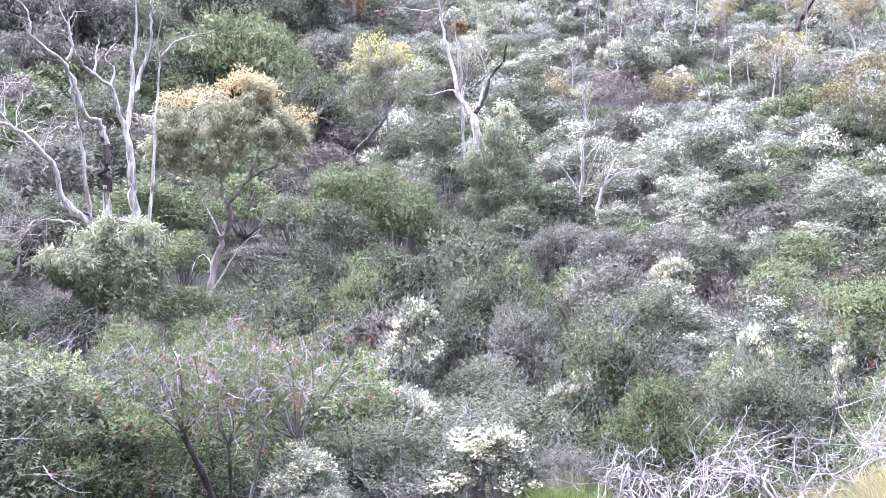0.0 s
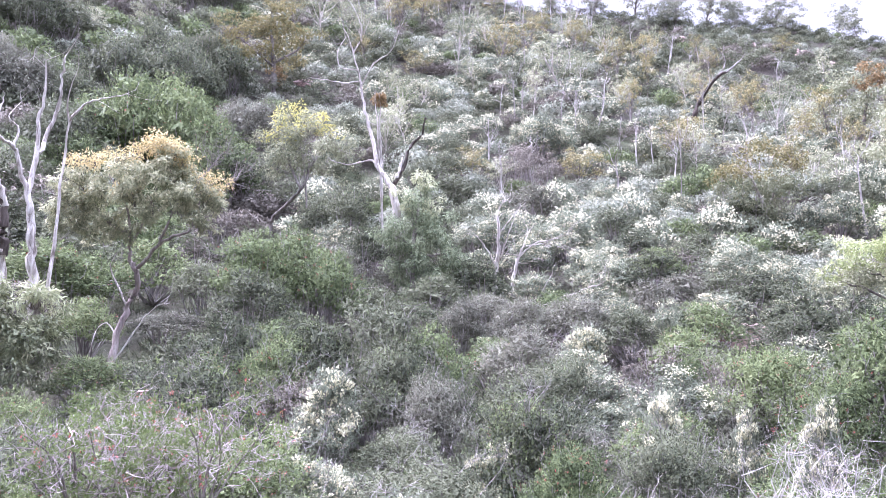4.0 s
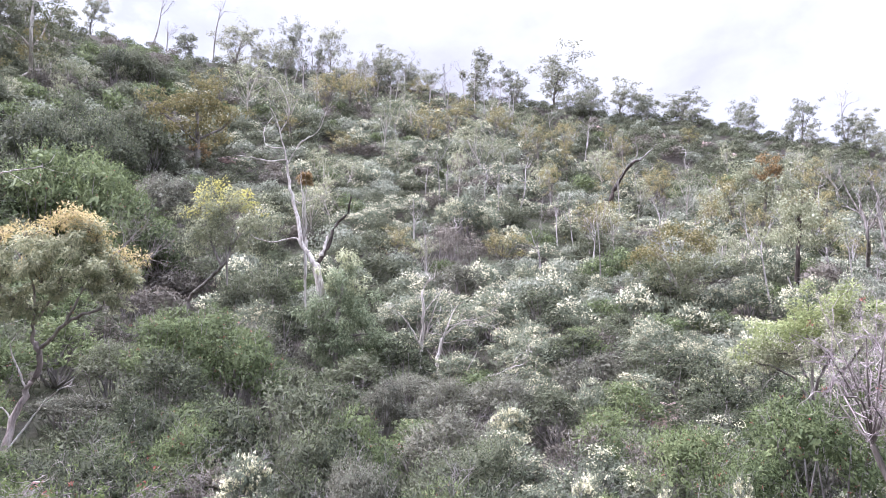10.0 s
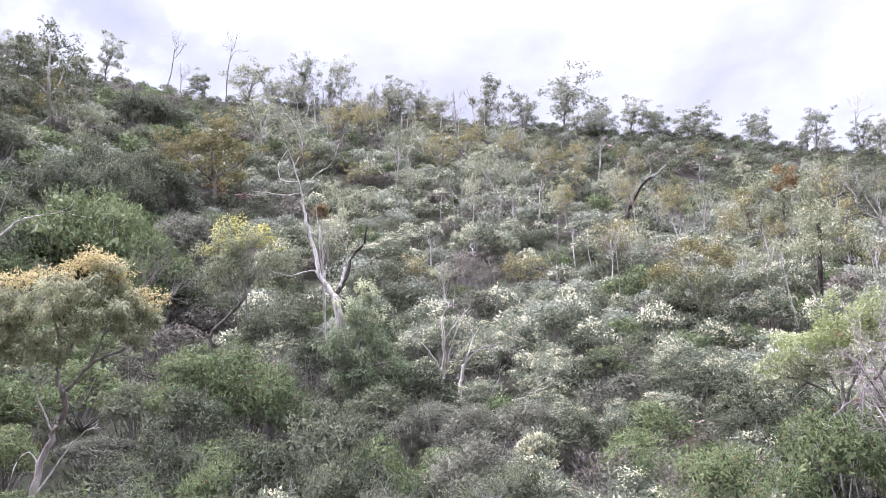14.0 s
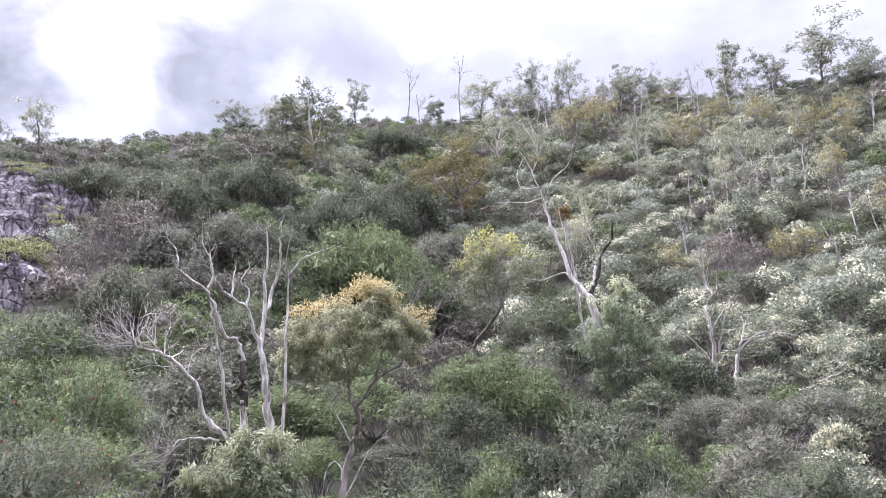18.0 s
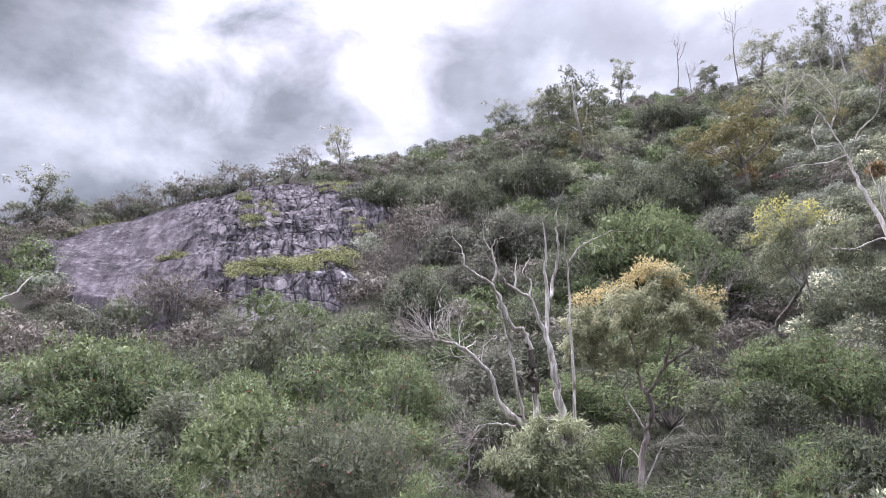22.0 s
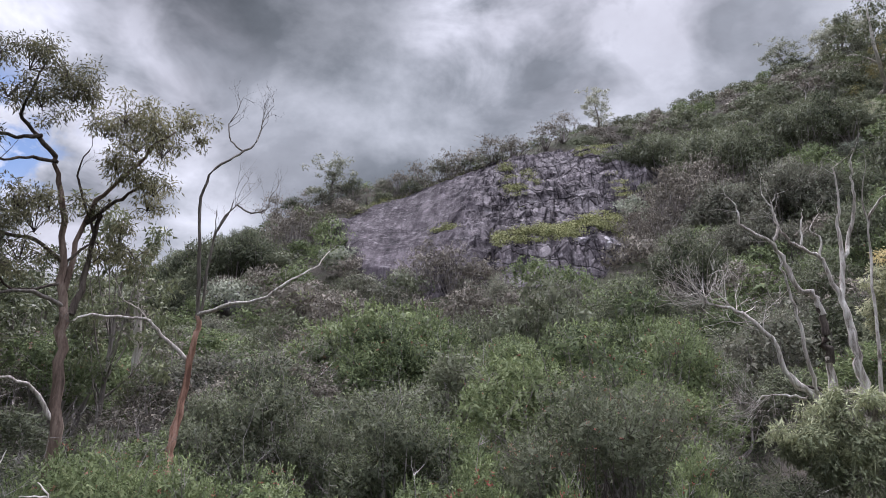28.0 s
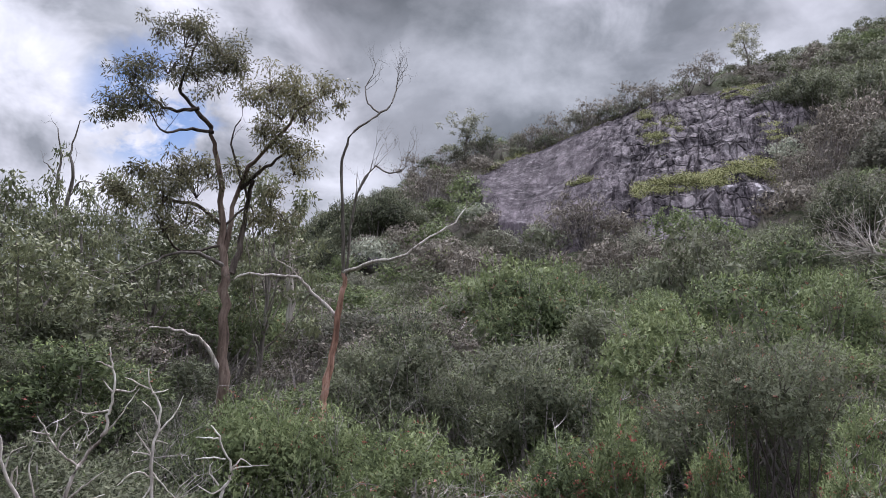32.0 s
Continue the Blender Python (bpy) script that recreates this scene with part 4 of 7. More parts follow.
golden.leaves("new_growth", M_NEW, 4600, (0.11, 0.028), (-0.5, 6.0, 0.39), (-0.2, 5.2, 0.31), (-1.0, 5.0, 0.29), (1.9, 5.35, 0.31), (0.53, 6.59, 0.49), (0.21, 6.46, 0.39), (0.85, 6.39, 0.42), (-1.06, 5.89, 0.42), (1.75, 5.68, 0.44), (-1.43, 5.85, 0.30), (1.34, 5.67, 0.30), (1.06, 6.09, 0.33), hang=0.3, squash=0.55, small=12, fill=0.6)
golden.limb("dead_limb", M_TWIG, 0.03, 0.01, (1.18, 5.02), (1.59, 5.74), (1.85, 6.14), tips=16, reach=0.75, level=3)
golden.limb("dead_limb", M_TWIG, 0.03, 0.01, (1.33, 4.64), (2.03, 5.42), (2.42, 5.75), tips=16, reach=0.75, level=3)
golden.done(M_GREYBARK)

# the tall forked tree with a bleached trunk
forked = Tree("dead_tree", "tall forked dead tree with a white trunk and charred limb", -8.8, 31.0, 4, "dead tree", wind=0.6)
forked.limb("trunk", M_PALEBARK, 0.21, 0.16, (0.53, -0.2), (0.33, 0.72), (0.09, 2.36), (-0.09, 3.81), (-0.3, 5.03))
forked.limb("limb", M_WHITEWOOD, 0.12, 0.045, (-0.27, 4.91), (-1.02, 6.01), (-1.27, 7.27), (-1.62, 8.42), (-1.87, 9.59))
forked.limb("limb", M_DARKBARK, 0.1, 0.03, (-0.3, 4.98), (0.1, 5.8), (0.41, 6.83), (0.88, 7.49), (1.03, 8.21), label="blackened crooked limb")
forked.limb("stub", M_WHITEWOOD, 0.1, 0.05, (-0.13, 5.41), (-0, 5.92), (0.13, 6.43))
forked.limb("branch", M_WHITEWOOD, 0.045, 0.015, (-0.89, 5.89), (-1.38, 6.17), (-2.21, 5.92), (-2.92, 6.07), (-3.12, 6.23), tips=3, reach=0.6, level=2)
forked.limb("branch", M_WHITEWOOD, 0.045, 0.02, (-1.84, 9.46), (-2.08, 10.38), (-2.38, 11.44), (-2.74, 12.1), tips=4, reach=0.9, level=3)
forked.limb("branch", M_WHITEWOOD, 0.038, 0.012, (-1.92, 9.72), (-2.65, 9.6), (-3.38, 9.72), (-4.11, 9.78), tips=3, reach=0.9, level=2)
forked.limb("branch", M_WHITEWOOD, 0.038, 0.012, (-2.03, 10.25), (-2.81, 10.33), (-2.93, 11.13), (-2.53, 11.84), tips=4, reach=0.8, level=2)
forked.limb("branch", M_WHITEWOOD, 0.038, 0.012, (-1.86, 9.46), (-1.35, 10.56), (-0.62, 11.15), (-0.28, 12.14), (-0.05, 12.71), tips=5, reach=1.0, level=3)
forked.limb("branch", M_WHITEWOOD, 0.034, 0.012, (-2.24, 11.04), (-1.91, 11.88), (-2.13, 12.7), (-2.62, 13.5), (-3, 13.61), tips=5, reach=0.9, level=3)
forked.limb("branch", M_WHITEWOOD, 0.030, 0.012, (-1.47, 7.91), (-1.1, 7.79), (-1.05, 8.32), tips=2, reach=0.4, level=2)
forked.done(M_TWIG)

# leafy young gum in front of it
leafy = Tree("gum_tree", "bushy young gum with drooping grey-green leaves", -6.9, 29.5, 5, "tree", wind=0.5)
leafy.limb("trunk", M_GREYBARK, 0.12, 0.05, (-0.25, 0.23), (-0.31, 2), (-0.25, 3.6), (-0.07, 5.01))
leafy.limb("limb", M_GREYBARK, 0.05, 0.02, (-0.27, 2.68), (-0.91, 3.13), (-1.37, 3.35))
leafy.limb("limb", M_GREYBARK, 0.05, 0.02, (-0.25, 2.23), (0.92, 2.47), (1.84, 2.25))
leafy.leaves("crown", M_GREYTIP, 17000, (0.16, 0.045), (-0.06, 4.89, 0.70), (-0.38, 4.06, 0.88), (0.43, 3.84, 0.88), (-0.92, 3.36, 0.81), (-0, 2.91, 0.97), (0.91, 2.69, 0.93), (-0.88, 2.22, 0.93), (0.26, 1.78, 0.97), (1.38, 2.01, 0.93), (2.08, 1.57, 0.70), (-0.39, 1.11, 0.81), (0.95, 1.11, 0.88), (-1.36, 3.13, 0.58))
leafy.leaves("new_growth", M_PALELIME, 1500, (0.16, 0.045), (-0.08, 5.49, 0.46), (-0.51, 4.65, 0.46), (0.41, 4.55, 0.42))
leafy.done(M_GREYBARK)

slim = Tree("dead_tree", "thin bleached dead sapling", -9.8, 33.5, 6, "dead tree", wind=0.2)
slim.limb("trunk", M_WHITEWOOD, 0.06, 0.03, (-0.08, 1.8), (-0.27, 4.41), (-0.45, 6.57), (-0.63, 8.23), tips=3, reach=0.6, level=2)
slim.done(M_WHITEWOOD)

# small bleached dead trees in the gully
snag_a = Tree("dead_tree", "small white dead tree with forked bare branches", -1.9, 32.0, 7, "dead tree", wind=0.3)
snag_a.limb("trunk", M_WHITEWOOD, 0.1, 0.03, (0.57, -0.03), (0.64, 1.44), (0.69, 2.69), (0.63, 3.71), (0.94, 4.22), tips=3, reach=0.6, level=3)
snag_a.limb("branch", M_WHITEWOOD, 0.05, 0.012, (0.62, 1.07), (0.24, 1.81), (-0.11, 2.31), (-0.44, 2.64), tips=3, reach=0.5, level=2)
snag_a.limb("branch", M_WHITEWOOD, 0.045, 0.012, (0.69, 1.44), (0.99, 2.31), (1.19, 2.94), (1.4, 3.58), tips=3, reach=0.5, level=2)
snag_a.limb("branch", M_WHITEWOOD, 0.035, 0.01, (0.69, 2.69), (1.07, 3.2), (1.5, 3.76), tips=2, reach=0.4, level=2)
snag_a.done(M_WHITEWOOD)

snag_b = Tree("dead_tree", "leaning white dead tree with fine twigs", -0.4, 31.0, 8, "dead tree", wind=0.3)
snag_b.limb("trunk", M_WHITEWOOD, 0.09, 0.03, (0.46, 0.09), (0.53, 1.15), (0.7, 1.87), (0.95, 2.3), tips=5, reach=0.8, level=3)
snag_b.limb("branch", M_WHITEWOOD, 0.05, 0.012, (0.73, 1.82), (1.32, 2.4), (2.05, 2.59), tips=6, reach=0.9, level=3)
snag_b.limb("branch", M_WHITEWOOD, 0.04, 0.012, (0.63, 1.39), (1.08, 2.84), (1.32, 3.21), tips=4, reach=0.7, level=3)
snag_b.done(M_WHITEWOOD)

fallen = Tree("fallen_branch", "pale fallen branch lying over the scrub", 3.2, 29.0, 9, "branch", wind=0.3)
fallen.limb("trunk", M_WHITEWOOD, 0.07, 0.02, (-0.84, -0.16), (-0.28, 0.6), (0.5, 1.03), (1.4, 1.39), (2.08, 1.65), tips=3, reach=0.7, level=2)
fallen.limb("branch", M_WHITEWOOD, 0.05, 0.012, (0.39, 0.98), (1.06, 0.96), (1.45, 0.65), (1.48, 0.26), tips=2, reach=0.5, level=2)
fallen.limb("branch", M_WHITEWOOD, 0.04, 0.012, (-0.62, 0.17), (-0.28, 1.14), (0.19, 2.02), tips=2, reach=0.5, level=2)
fallen.done(M_WHITEWOOD)

# gum with a yellow crown
yellowgum = Tree("gum_tree", "leaning gum with a yellow-tipped crown", -17.2, 34.0, 10, "tree", wind=0.6)
yellowgum.limb("trunk", M_GREYBARK, 0.1, 0.05, (-1.0, -0.2), (-0.92, 2.03), (-0.79, 2.69), (0.1, 3.69), (0.56, 4.54), (0.64, 5.36))
yellowgum.limb("limb", M_GREYBARK, 0.07, 0.02, (0.33, 4.11), (-0.26, 5.28), (-0.57, 6.07))
yellowgum.limb("limb", M_GREYBARK, 0.07, 0.02, (0.61, 5.08), (1.26, 5.97), (1.76, 6.43))
yellowgum.limb("limb", M_GREYBARK, 0.05, 0.02, (0.65, 3.2), (0.49, 4.8), (0.18, 6.42))
yellowgum.leaves("crown", M_GUM, 8500, (0.15, 0.045), (-1, 6.71, 0.80), (2.3, 6.29, 0.69), (0.15, 6.96, 1.01), (-0.59, 6.34, 0.93), (1.23, 6.52, 1.01), (1.91, 6.17, 0.75), (-0.02, 5.57, 1.01), (0.77, 5.37, 0.93), (-0.77, 5.24, 0.75), (1.31, 5.15, 0.69), (2.33, 5.79, 0.53))
yellowgum.leaves("new_growth", M_YELLOW, 1500, (0.15, 0.05), (-0.29, 7.69, 0.64), (-0.7, 7.26, 0.59), (1.04, 7.39, 0.64), (0.51, 7.39, 0.59), (1.6, 6.89, 0.53), (-0.86, 6.59, 0.48), (0.16, 6.83, 0.53), hang=0.2)
yellowgum.done(M_GREYBARK)

# olive-gold gum higher on the slope
olivegum = Tree("gum_tree", "spreading gum with an olive-gold crown", -19.4, 66.0, 11, "tree", wind=1.0)
olivegum.limb("trunk", M_GREYBARK, 0.3, 0.12, (0.32, -1.07), (0.31, 0.89), (0.14, 3.74), (-0.19, 6.07))
olivegum.limb("limb", M_GREYBARK, 0.12, 0.04, (0.14, 3.17), (-2.11, 4.85), (-3.44, 5.69))
olivegum.limb("limb", M_GREYBARK, 0.12, 0.04, (0.14, 3.45), (2.19, 4.95), (3.02, 6.15))
olivegum.leaves("crown", M_OLIVE, 7000, (0.3, 0.11), (-0.26, 8.56, 1.45), (-3.19, 6.11, 1.71), (0.03, 6.07, 2.07), (2.74, 6.14, 1.45), (-1.3, 4.29, 1.76), (1.65, 4.06, 1.55), (-3.69, 4.53, 1.24), (-1.06, 7.22, 1.35), (-4.75, 5.08, 0.93), (1.11, 7.28, 1.24), hang=0.3, squash=0.55)
olivegum.leaves("mistletoe", M_RUST, 420, (0.26, 0.1), (0.73, 2.49, 0.57), (0.84, 1.69, 0.41), label="brown hanging mistletoe clump")
olivegum.done(M_GREYBARK)

parasite = Tree("dead_tree", "thin bare tree holding a round rust-brown mistletoe", -10.7, 40.0, 12, "dead tree", wind=0.3)
parasite.limb("trunk", M_WHITEWOOD, 0.09, 0.03, (0.37, 0.5), (0.28, 3.74), (0.09, 5.75), (0.08, 7.12), tips=2, reach=0.6, level=2)
parasite.leaves("mistletoe", M_RUST, 1100, (0.16, 0.05), (0.1, 7.75, 0.35), (0.05, 7.4, 0.31), hang=0.8, label="round rust-brown mistletoe")
parasite.done(M_WHITEWOOD)

# tall gum standing on the upper slope
tallgum = Tree("gum_tree", "tall pale-trunked gum on the upper slope", -31.3, 86.0, 13, "tree", wind=1.2)
tallgum.limb("trunk", M_PALEBARK, 0.4, 0.1, (0.37, -5.97), (0.27, -4.2), (0.02, 0.13), (-0.63, 6.03), (-0.9, 10.63))
tallgum.limb("limb", M_PALEBARK, 0.14, 0.05, (-0.08, 0.86), (-1.83, -0.46), (-3.4, -0.28))
tallgum.limb("limb", M_PALEBARK, 0.14, 0.05, (-0.34, 3.06), (0.65, 6.23), (1.05, 8.61))
tallgum.limb("limb", M_PALEBARK, 0.14, 0.05, (-0.38, 3.8), (-2.39, 5.39), (-3.47, 5.61))
tallgum.leaves("crown", M_GUM_DARK, 4600, (0.36, 0.12), (-1.33, 12.52, 1.08), (-1.89, 10.85, 1.35), (0.08, 10.64, 1.49), (-3.36, 8.66, 1.49), (-0.77, 8.32, 1.62), (1.47, 9.46, 1.49), (-4.29, 5.64, 1.49), (-1.86, 5.1, 1.62), (1.16, 6.46, 1.62), (2.22, 7.62, 1.08), (0.14, 3.72, 1.35), (-3.21, 1.56, 1.49), (-4.33, -0.04, 1.08), (2.05, 4.52, 1.08), hang=0.4, core=0.1)
tallgum.leaves("new_growth", M_OLIVE, 700, (0.35, 0.12), (0.03, 5.75, 1.22), (-0.8, 3.37, 1.08), (0.15, 3.5, 0.95), (-2.88, 1.24, 0.95))
tallgum.done(M_PALEBARK)

# pale-trunked gum on the flowering slope
palegum = Tree("gum_tree", "gum with a bent pale trunk and light olive crown", 19.8, 46.0, 14, "tree", wind=0.7)
palegum.limb("trunk", M_PALEBARK, 0.2, 0.09, (0.02, -2.67), (-0.03, -2.17), (-0.14, -0.46), (-0.35, 0.93), (-0.73, 2.37))
palegum.limb("limb", M_PALEBARK, 0.09, 0.03, (-0.68, 2.19), (-1.15, 3.48), (-1.62, 4.06))
palegum.limb("limb", M_PALEBARK, 0.09, 0.03, (-0.42, 1.29), (0.16, 3.02), (0.58, 4.06))
palegum.limb("dead_limb", M_WHITEWOOD, 0.06, 0.02, (-0.08, -0.54), (-0.63, -0.37), (-1.36, -0.44))
palegum.leaves("crown", M_OLIVE, 2600, (0.22, 0.07), (-0.19, 4.85, 1.01), (-1.61, 4.24, 1.08), (1.09, 4.2, 1.08), (-2.85, 3.79, 0.79), hang=0.3)
palegum.leaves("lower_crown", M_GUM, 4300, (0.22, 0.07), (-0.31, 3.41, 1.23), (-1.7, 2.98, 1.08), (0.81, 2.97, 1.08), (-1.1, 2.04, 1.01), (1.66, 3.26, 0.79), (-2.74, 2.87, 0.72), (0.2, 1.6, 0.79), hang=0.4)
palegum.done(M_PALEBARK)

# broad lime-green small tree over the gully
broad = Tree("small_tree", "broad multi-stemmed small tree with lime-green leaves", 27.6, 24.0, 15, "tree", wind=0.5)
broad.limb("stem", M_GREYBARK, 0.06, 0.015, (-0.08, 2.01), (-0.07, 2.74), (-0.44, 3.41), (-1.04, 3.61))
broad.limb("stem", M_GREYBARK, 0.06, 0.015, (-0.03, 2.01), (0.1, 2.89), (0.07, 3.89), (0, 4.57))
broad.limb("stem", M_GREYBARK, 0.06, 0.015, (0.02, 2), (0.32, 2.89), (0.79, 3.68), (1.02, 4.33))
broad.limb("stem", M_GREYBARK, 0.06, 0.015, (0.11, 2), (0.67, 2.71), (1.35, 3.49), (1.86, 4.11))
broad.limb("stem", M_GREYBARK, 0.06, 0.015, (-0, 2.01), (-0.37, 2.75), (-1.24, 3.2), (-1.71, 3.3))
broad.leaves("crown", M_LIME, 8000, (0.12, 0.036), (0.16, 4.64, 0.72), (1.08, 4.74, 0.72), (-1, 4.04, 0.72), (-1.52, 3.64, 0.49), (-0.34, 4.25, 0.64), (1.91, 4.52, 0.60), (0.58, 4.36, 0.57), hang=0.1)
broad.leaves("lower_crown", M_GUM, 8000, (0.12, 0.036), (0.09, 4.06, 0.75), (1.14, 4.07, 0.75), (-1.05, 3.53, 0.64), (-1.73, 3.13, 0.45), (1.84, 3.95, 0.60), (0.5, 3.7, 0.64), (-0.37, 3.41, 0.53), hang=0.3)
broad.done(M_GREYBARK)

# bare grey trees at the far side
baretree = Tree("dead_tree", "large bare grey tree with tangled fine branches", 32.4, 52.0, 16, "dead tree", wind=0.8)
baretree.limb("trunk", M_GREYBARK, 0.13, 0.05, (-0.42, 3.3), (-0.24, 5.14), (-0.28, 6.27), (-0.53, 7.85), tips=5, reach=1.4, level=3)
baretree.limb("limb", M_GREYBARK, 0.06, 0.02, (-0.26, 5.51), (0.89, 7.22), (1.55, 8.63), tips=6, reach=1.4, level=3)
baretree.limb("limb", M_GREYBARK, 0.06, 0.02, (-0.25, 6.08), (-1.05, 8.33), (-1.39, 9.57), tips=6, reach=1.4, level=3)
baretree.limb("trunk", M_GREYBARK, 0.11, 0.05, (1.05, 1.69), (0.84, 3.51), (0.54, 5.77), (0.53, 8.05), tips=6, reach=1.3, level=3)
baretree.done(M_TWIG)

burnt = Tree("gum_tree", "gum with a charred black trunk and sparse green crown", 27.7, 50.0, 17, "tree", wind=0.6)
burnt.limb("trunk", M_DARKBARK, 0.16, 0.1, (-0.32, 1.44), (-0.05, 3.79), (0.13, 5.64), (0.2, 6.77))
burnt.leaves("crown", M_GUM, 4200, (0.24, 0.08), (0.04, 6.79, 1.34), (-1.04, 6.17, 1.18), (0.92, 5.91, 1.34), (-1.84, 5.12, 0.94), (1.78, 5.06, 1.02), (0.5, 7.87, 0.86), (-0.51, 4.96, 1.18))
burnt.done(M_GREYBARK)

rustgum = Tree("gum_tree", "slope gum with a rust-brown tuft in its crown", 26.1, 70.0, 18, "tree", wind=0.8)
rustgum.limb("trunk", M_GREYBARK, 0.2, 0.1, (-1.09, 0.69), (-0.57, 3.32), (-0.13, 6.01))
rustgum.leaves("crown", M_GUM, 4000, (0.3, 0.1), (-1.91, 6.84, 1.54), (0.38, 5.38, 1.65), (-1.17, 4.5, 1.54), (-3.06, 5.32, 1.32), (1.65, 6.02, 1.21), (-2.35, 7.47, 1.10))
rustgum.leaves("mistletoe", M_RUST, 900, (0.3, 0.1), (-0.05, 8.12, 0.88), (0.59, 7.29, 0.71), (-0.33, 6.87, 0.55))
rustgum.done(M_GREYBARK)

charred = Tree("dead_tree", "leaning dead limb, charred black at its foot", 16.9, 72.0, 19, "dead tree", wind=0.5)
charred.limb("trunk", M_DARKBARK, 0.26, 0.1, (-3.7, -0.4), (-3.18, 2.95), (-2.32, 5), (-0.97, 6.7), (-0.1, 7.1))
charred.limb("branch", M_TWIG, 0.1, 0.03, (-0.27, 6.99), (0.8, 7.86), (1.41, 8.59), tips=3, reach=0.9, level=2)
charred.limb("branch", M_TWIG, 0.08, 0.03, (-1.09, 6.59), (-0.32, 7.86), (-0.54, 8.81), tips=2, reach=0.8, level=2)
charred.done(M_TWIG)

# the dark gum against the sky
skygum = Tree("gum_tree", "tall dark-trunked gum with an open drooping crown", -92.4, 16.0, 20, "tree", wind=0.5)
skygum.limb("trunk", M_BROWNBARK, 0.13, 0.09, (0.12, -0.2), (0.1, 1.44), (0.01, 2.7), (-0, 4.23), (-0.11, 5.31), label="rough reddish-brown trunk")
skygum.limb("trunk", M_BROWNBARK, 0.08, 0.04, (-0.11, 5.25), (-0.27, 6.41), (-0.45, 7.66), (-0.64, 8.41))
skygum.limb("limb", M_BROWNBARK, 0.06, 0.02, (-0.13, 5.68), (0.02, 6.95), (0.32, 7.75), (0.77, 8.33), (1.22, 9.06), (1.58, 9.39))
skygum.limb("limb", M_DARKBARK, 0.05, 0.015, (-0.63, 8.38), (-1.09, 8.86), (-1.35, 9.21), (-1.18, 9.9), (-1.09, 10.31))
skygum.limb("limb", M_DARKBARK, 0.045, 0.012, (-0.94, 8.78), (-1.53, 8.67), (-1.96, 8.93), (-2.38, 9.18))
skygum.limb("limb", M_DARKBARK, 0.04, 0.012, (-0.59, 8.28), (-1.15, 8.27), (-1.6, 8.15), (-1.86, 8.5), tips=2, reach=0.5, level=2)
skygum.limb("limb", M_DARKBARK, 0.05, 0.015, (-0.23, 6.23), (-0.78, 6.61), (-1.35, 6.68), (-1.72, 7.01))
skygum.limb("limb", M_DARKBARK, 0.05, 0.015, (0.07, 7.08), (0.46, 7.51), (0.92, 7.95), (1.15, 8.25))
skygum.limb("limb", M_DARKBARK, 0.07, 0.03, (0.04, 5.2), (0.19, 6.21), (0.31, 7.1), (0.45, 7.64))
skygum.limb("limb", M_DARKBARK, 0.035, 0.01, (0.26, 6.85), (-0.11, 7.83), (-0.2, 8.21), (-0, 8.76), tips=2, reach=0.4, level=2)
skygum.limb("limb", M_DARKBARK, 0.03, 0.01, (-0.25, 6.17), (0.27, 6.72), (0.42, 6.42), (0.14, 6.2))
skygum.limb("limb", M_DARKBARK, 0.03, 0.01, (-0.19, 5.8), (-1.03, 5.61), (-1.41, 6.06), (-1.54, 6.29))
skygum.limb("dead_limb", M_GREYBARK, 0.05, 0.012, (-0.07, 5.32), (-0.69, 5.58), (-1.35, 5.46), (-1.97, 5.06), tips=3, reach=0.5, level=2)
skygum.limb("dead_limb", M_WHITEWOOD, 0.05, 0.012, (-0.02, 3.16), (-0.42, 3.74), (-0.99, 3.94), (-1.49, 3.98), tips=4, reach=0.4, level=2)
skygum.leaves("crown", M_SKYGUM, 10260, (0.1, 0.024), (-1.93, 10.5, 0.35), (-1.34, 10.4, 0.50), (-0.62, 10.39, 0.53), (-0.46, 9.88, 0.48), (-0.22, 9.92, 0.35), (-2.29, 9.46, 0.48), (-2.62, 8.77, 0.43), (-2.12, 8.84, 0.45), (-1.63, 9.69, 0.43), (-1.03, 9.59, 0.40), (-2.75, 8.43, 0.23), hang=0.55, core=0.1, fill=0.56)
skygum.leaves("side_crown", M_SKYGUM, 9348, (0.1, 0.024), (0.55, 9.64, 0.53), (1.18, 9.6, 0.55), (1.76, 9.69, 0.43), (2.11, 9.32, 0.23), (0.84, 9.01, 0.55), (0.21, 9.18, 0.43), (1.36, 8.94, 0.43), (0.89, 8.35, 0.53), (1.29, 8.07, 0.43), (1.19, 7.66, 0.30), (0.51, 8.43, 0.38), hang=0.75, core=0.1, fill=0.56)
skygum.leaves("lower_crown", M_SKYGUM, 9348, (0.1, 0.024), (-1.91, 7.24, 0.38), (-1.18, 7.32, 0.48), (-2.14, 6.72, 0.38), (-1.48, 6.79, 0.48), (-0.81, 6.99, 0.43), (-2.48, 6.93, 0.30), (-0.98, 6.35, 0.43), (0.23, 7.35, 0.35), (0.75, 6.89, 0.43), (1.07, 6.61, 0.35), (0.53, 6.49, 0.33), (-1.42, 6.18, 0.38), (-0.61, 7.39, 0.35), hang=0.6, core=0.1, fill=0.56)
skygum.done(M_DARKBARK)

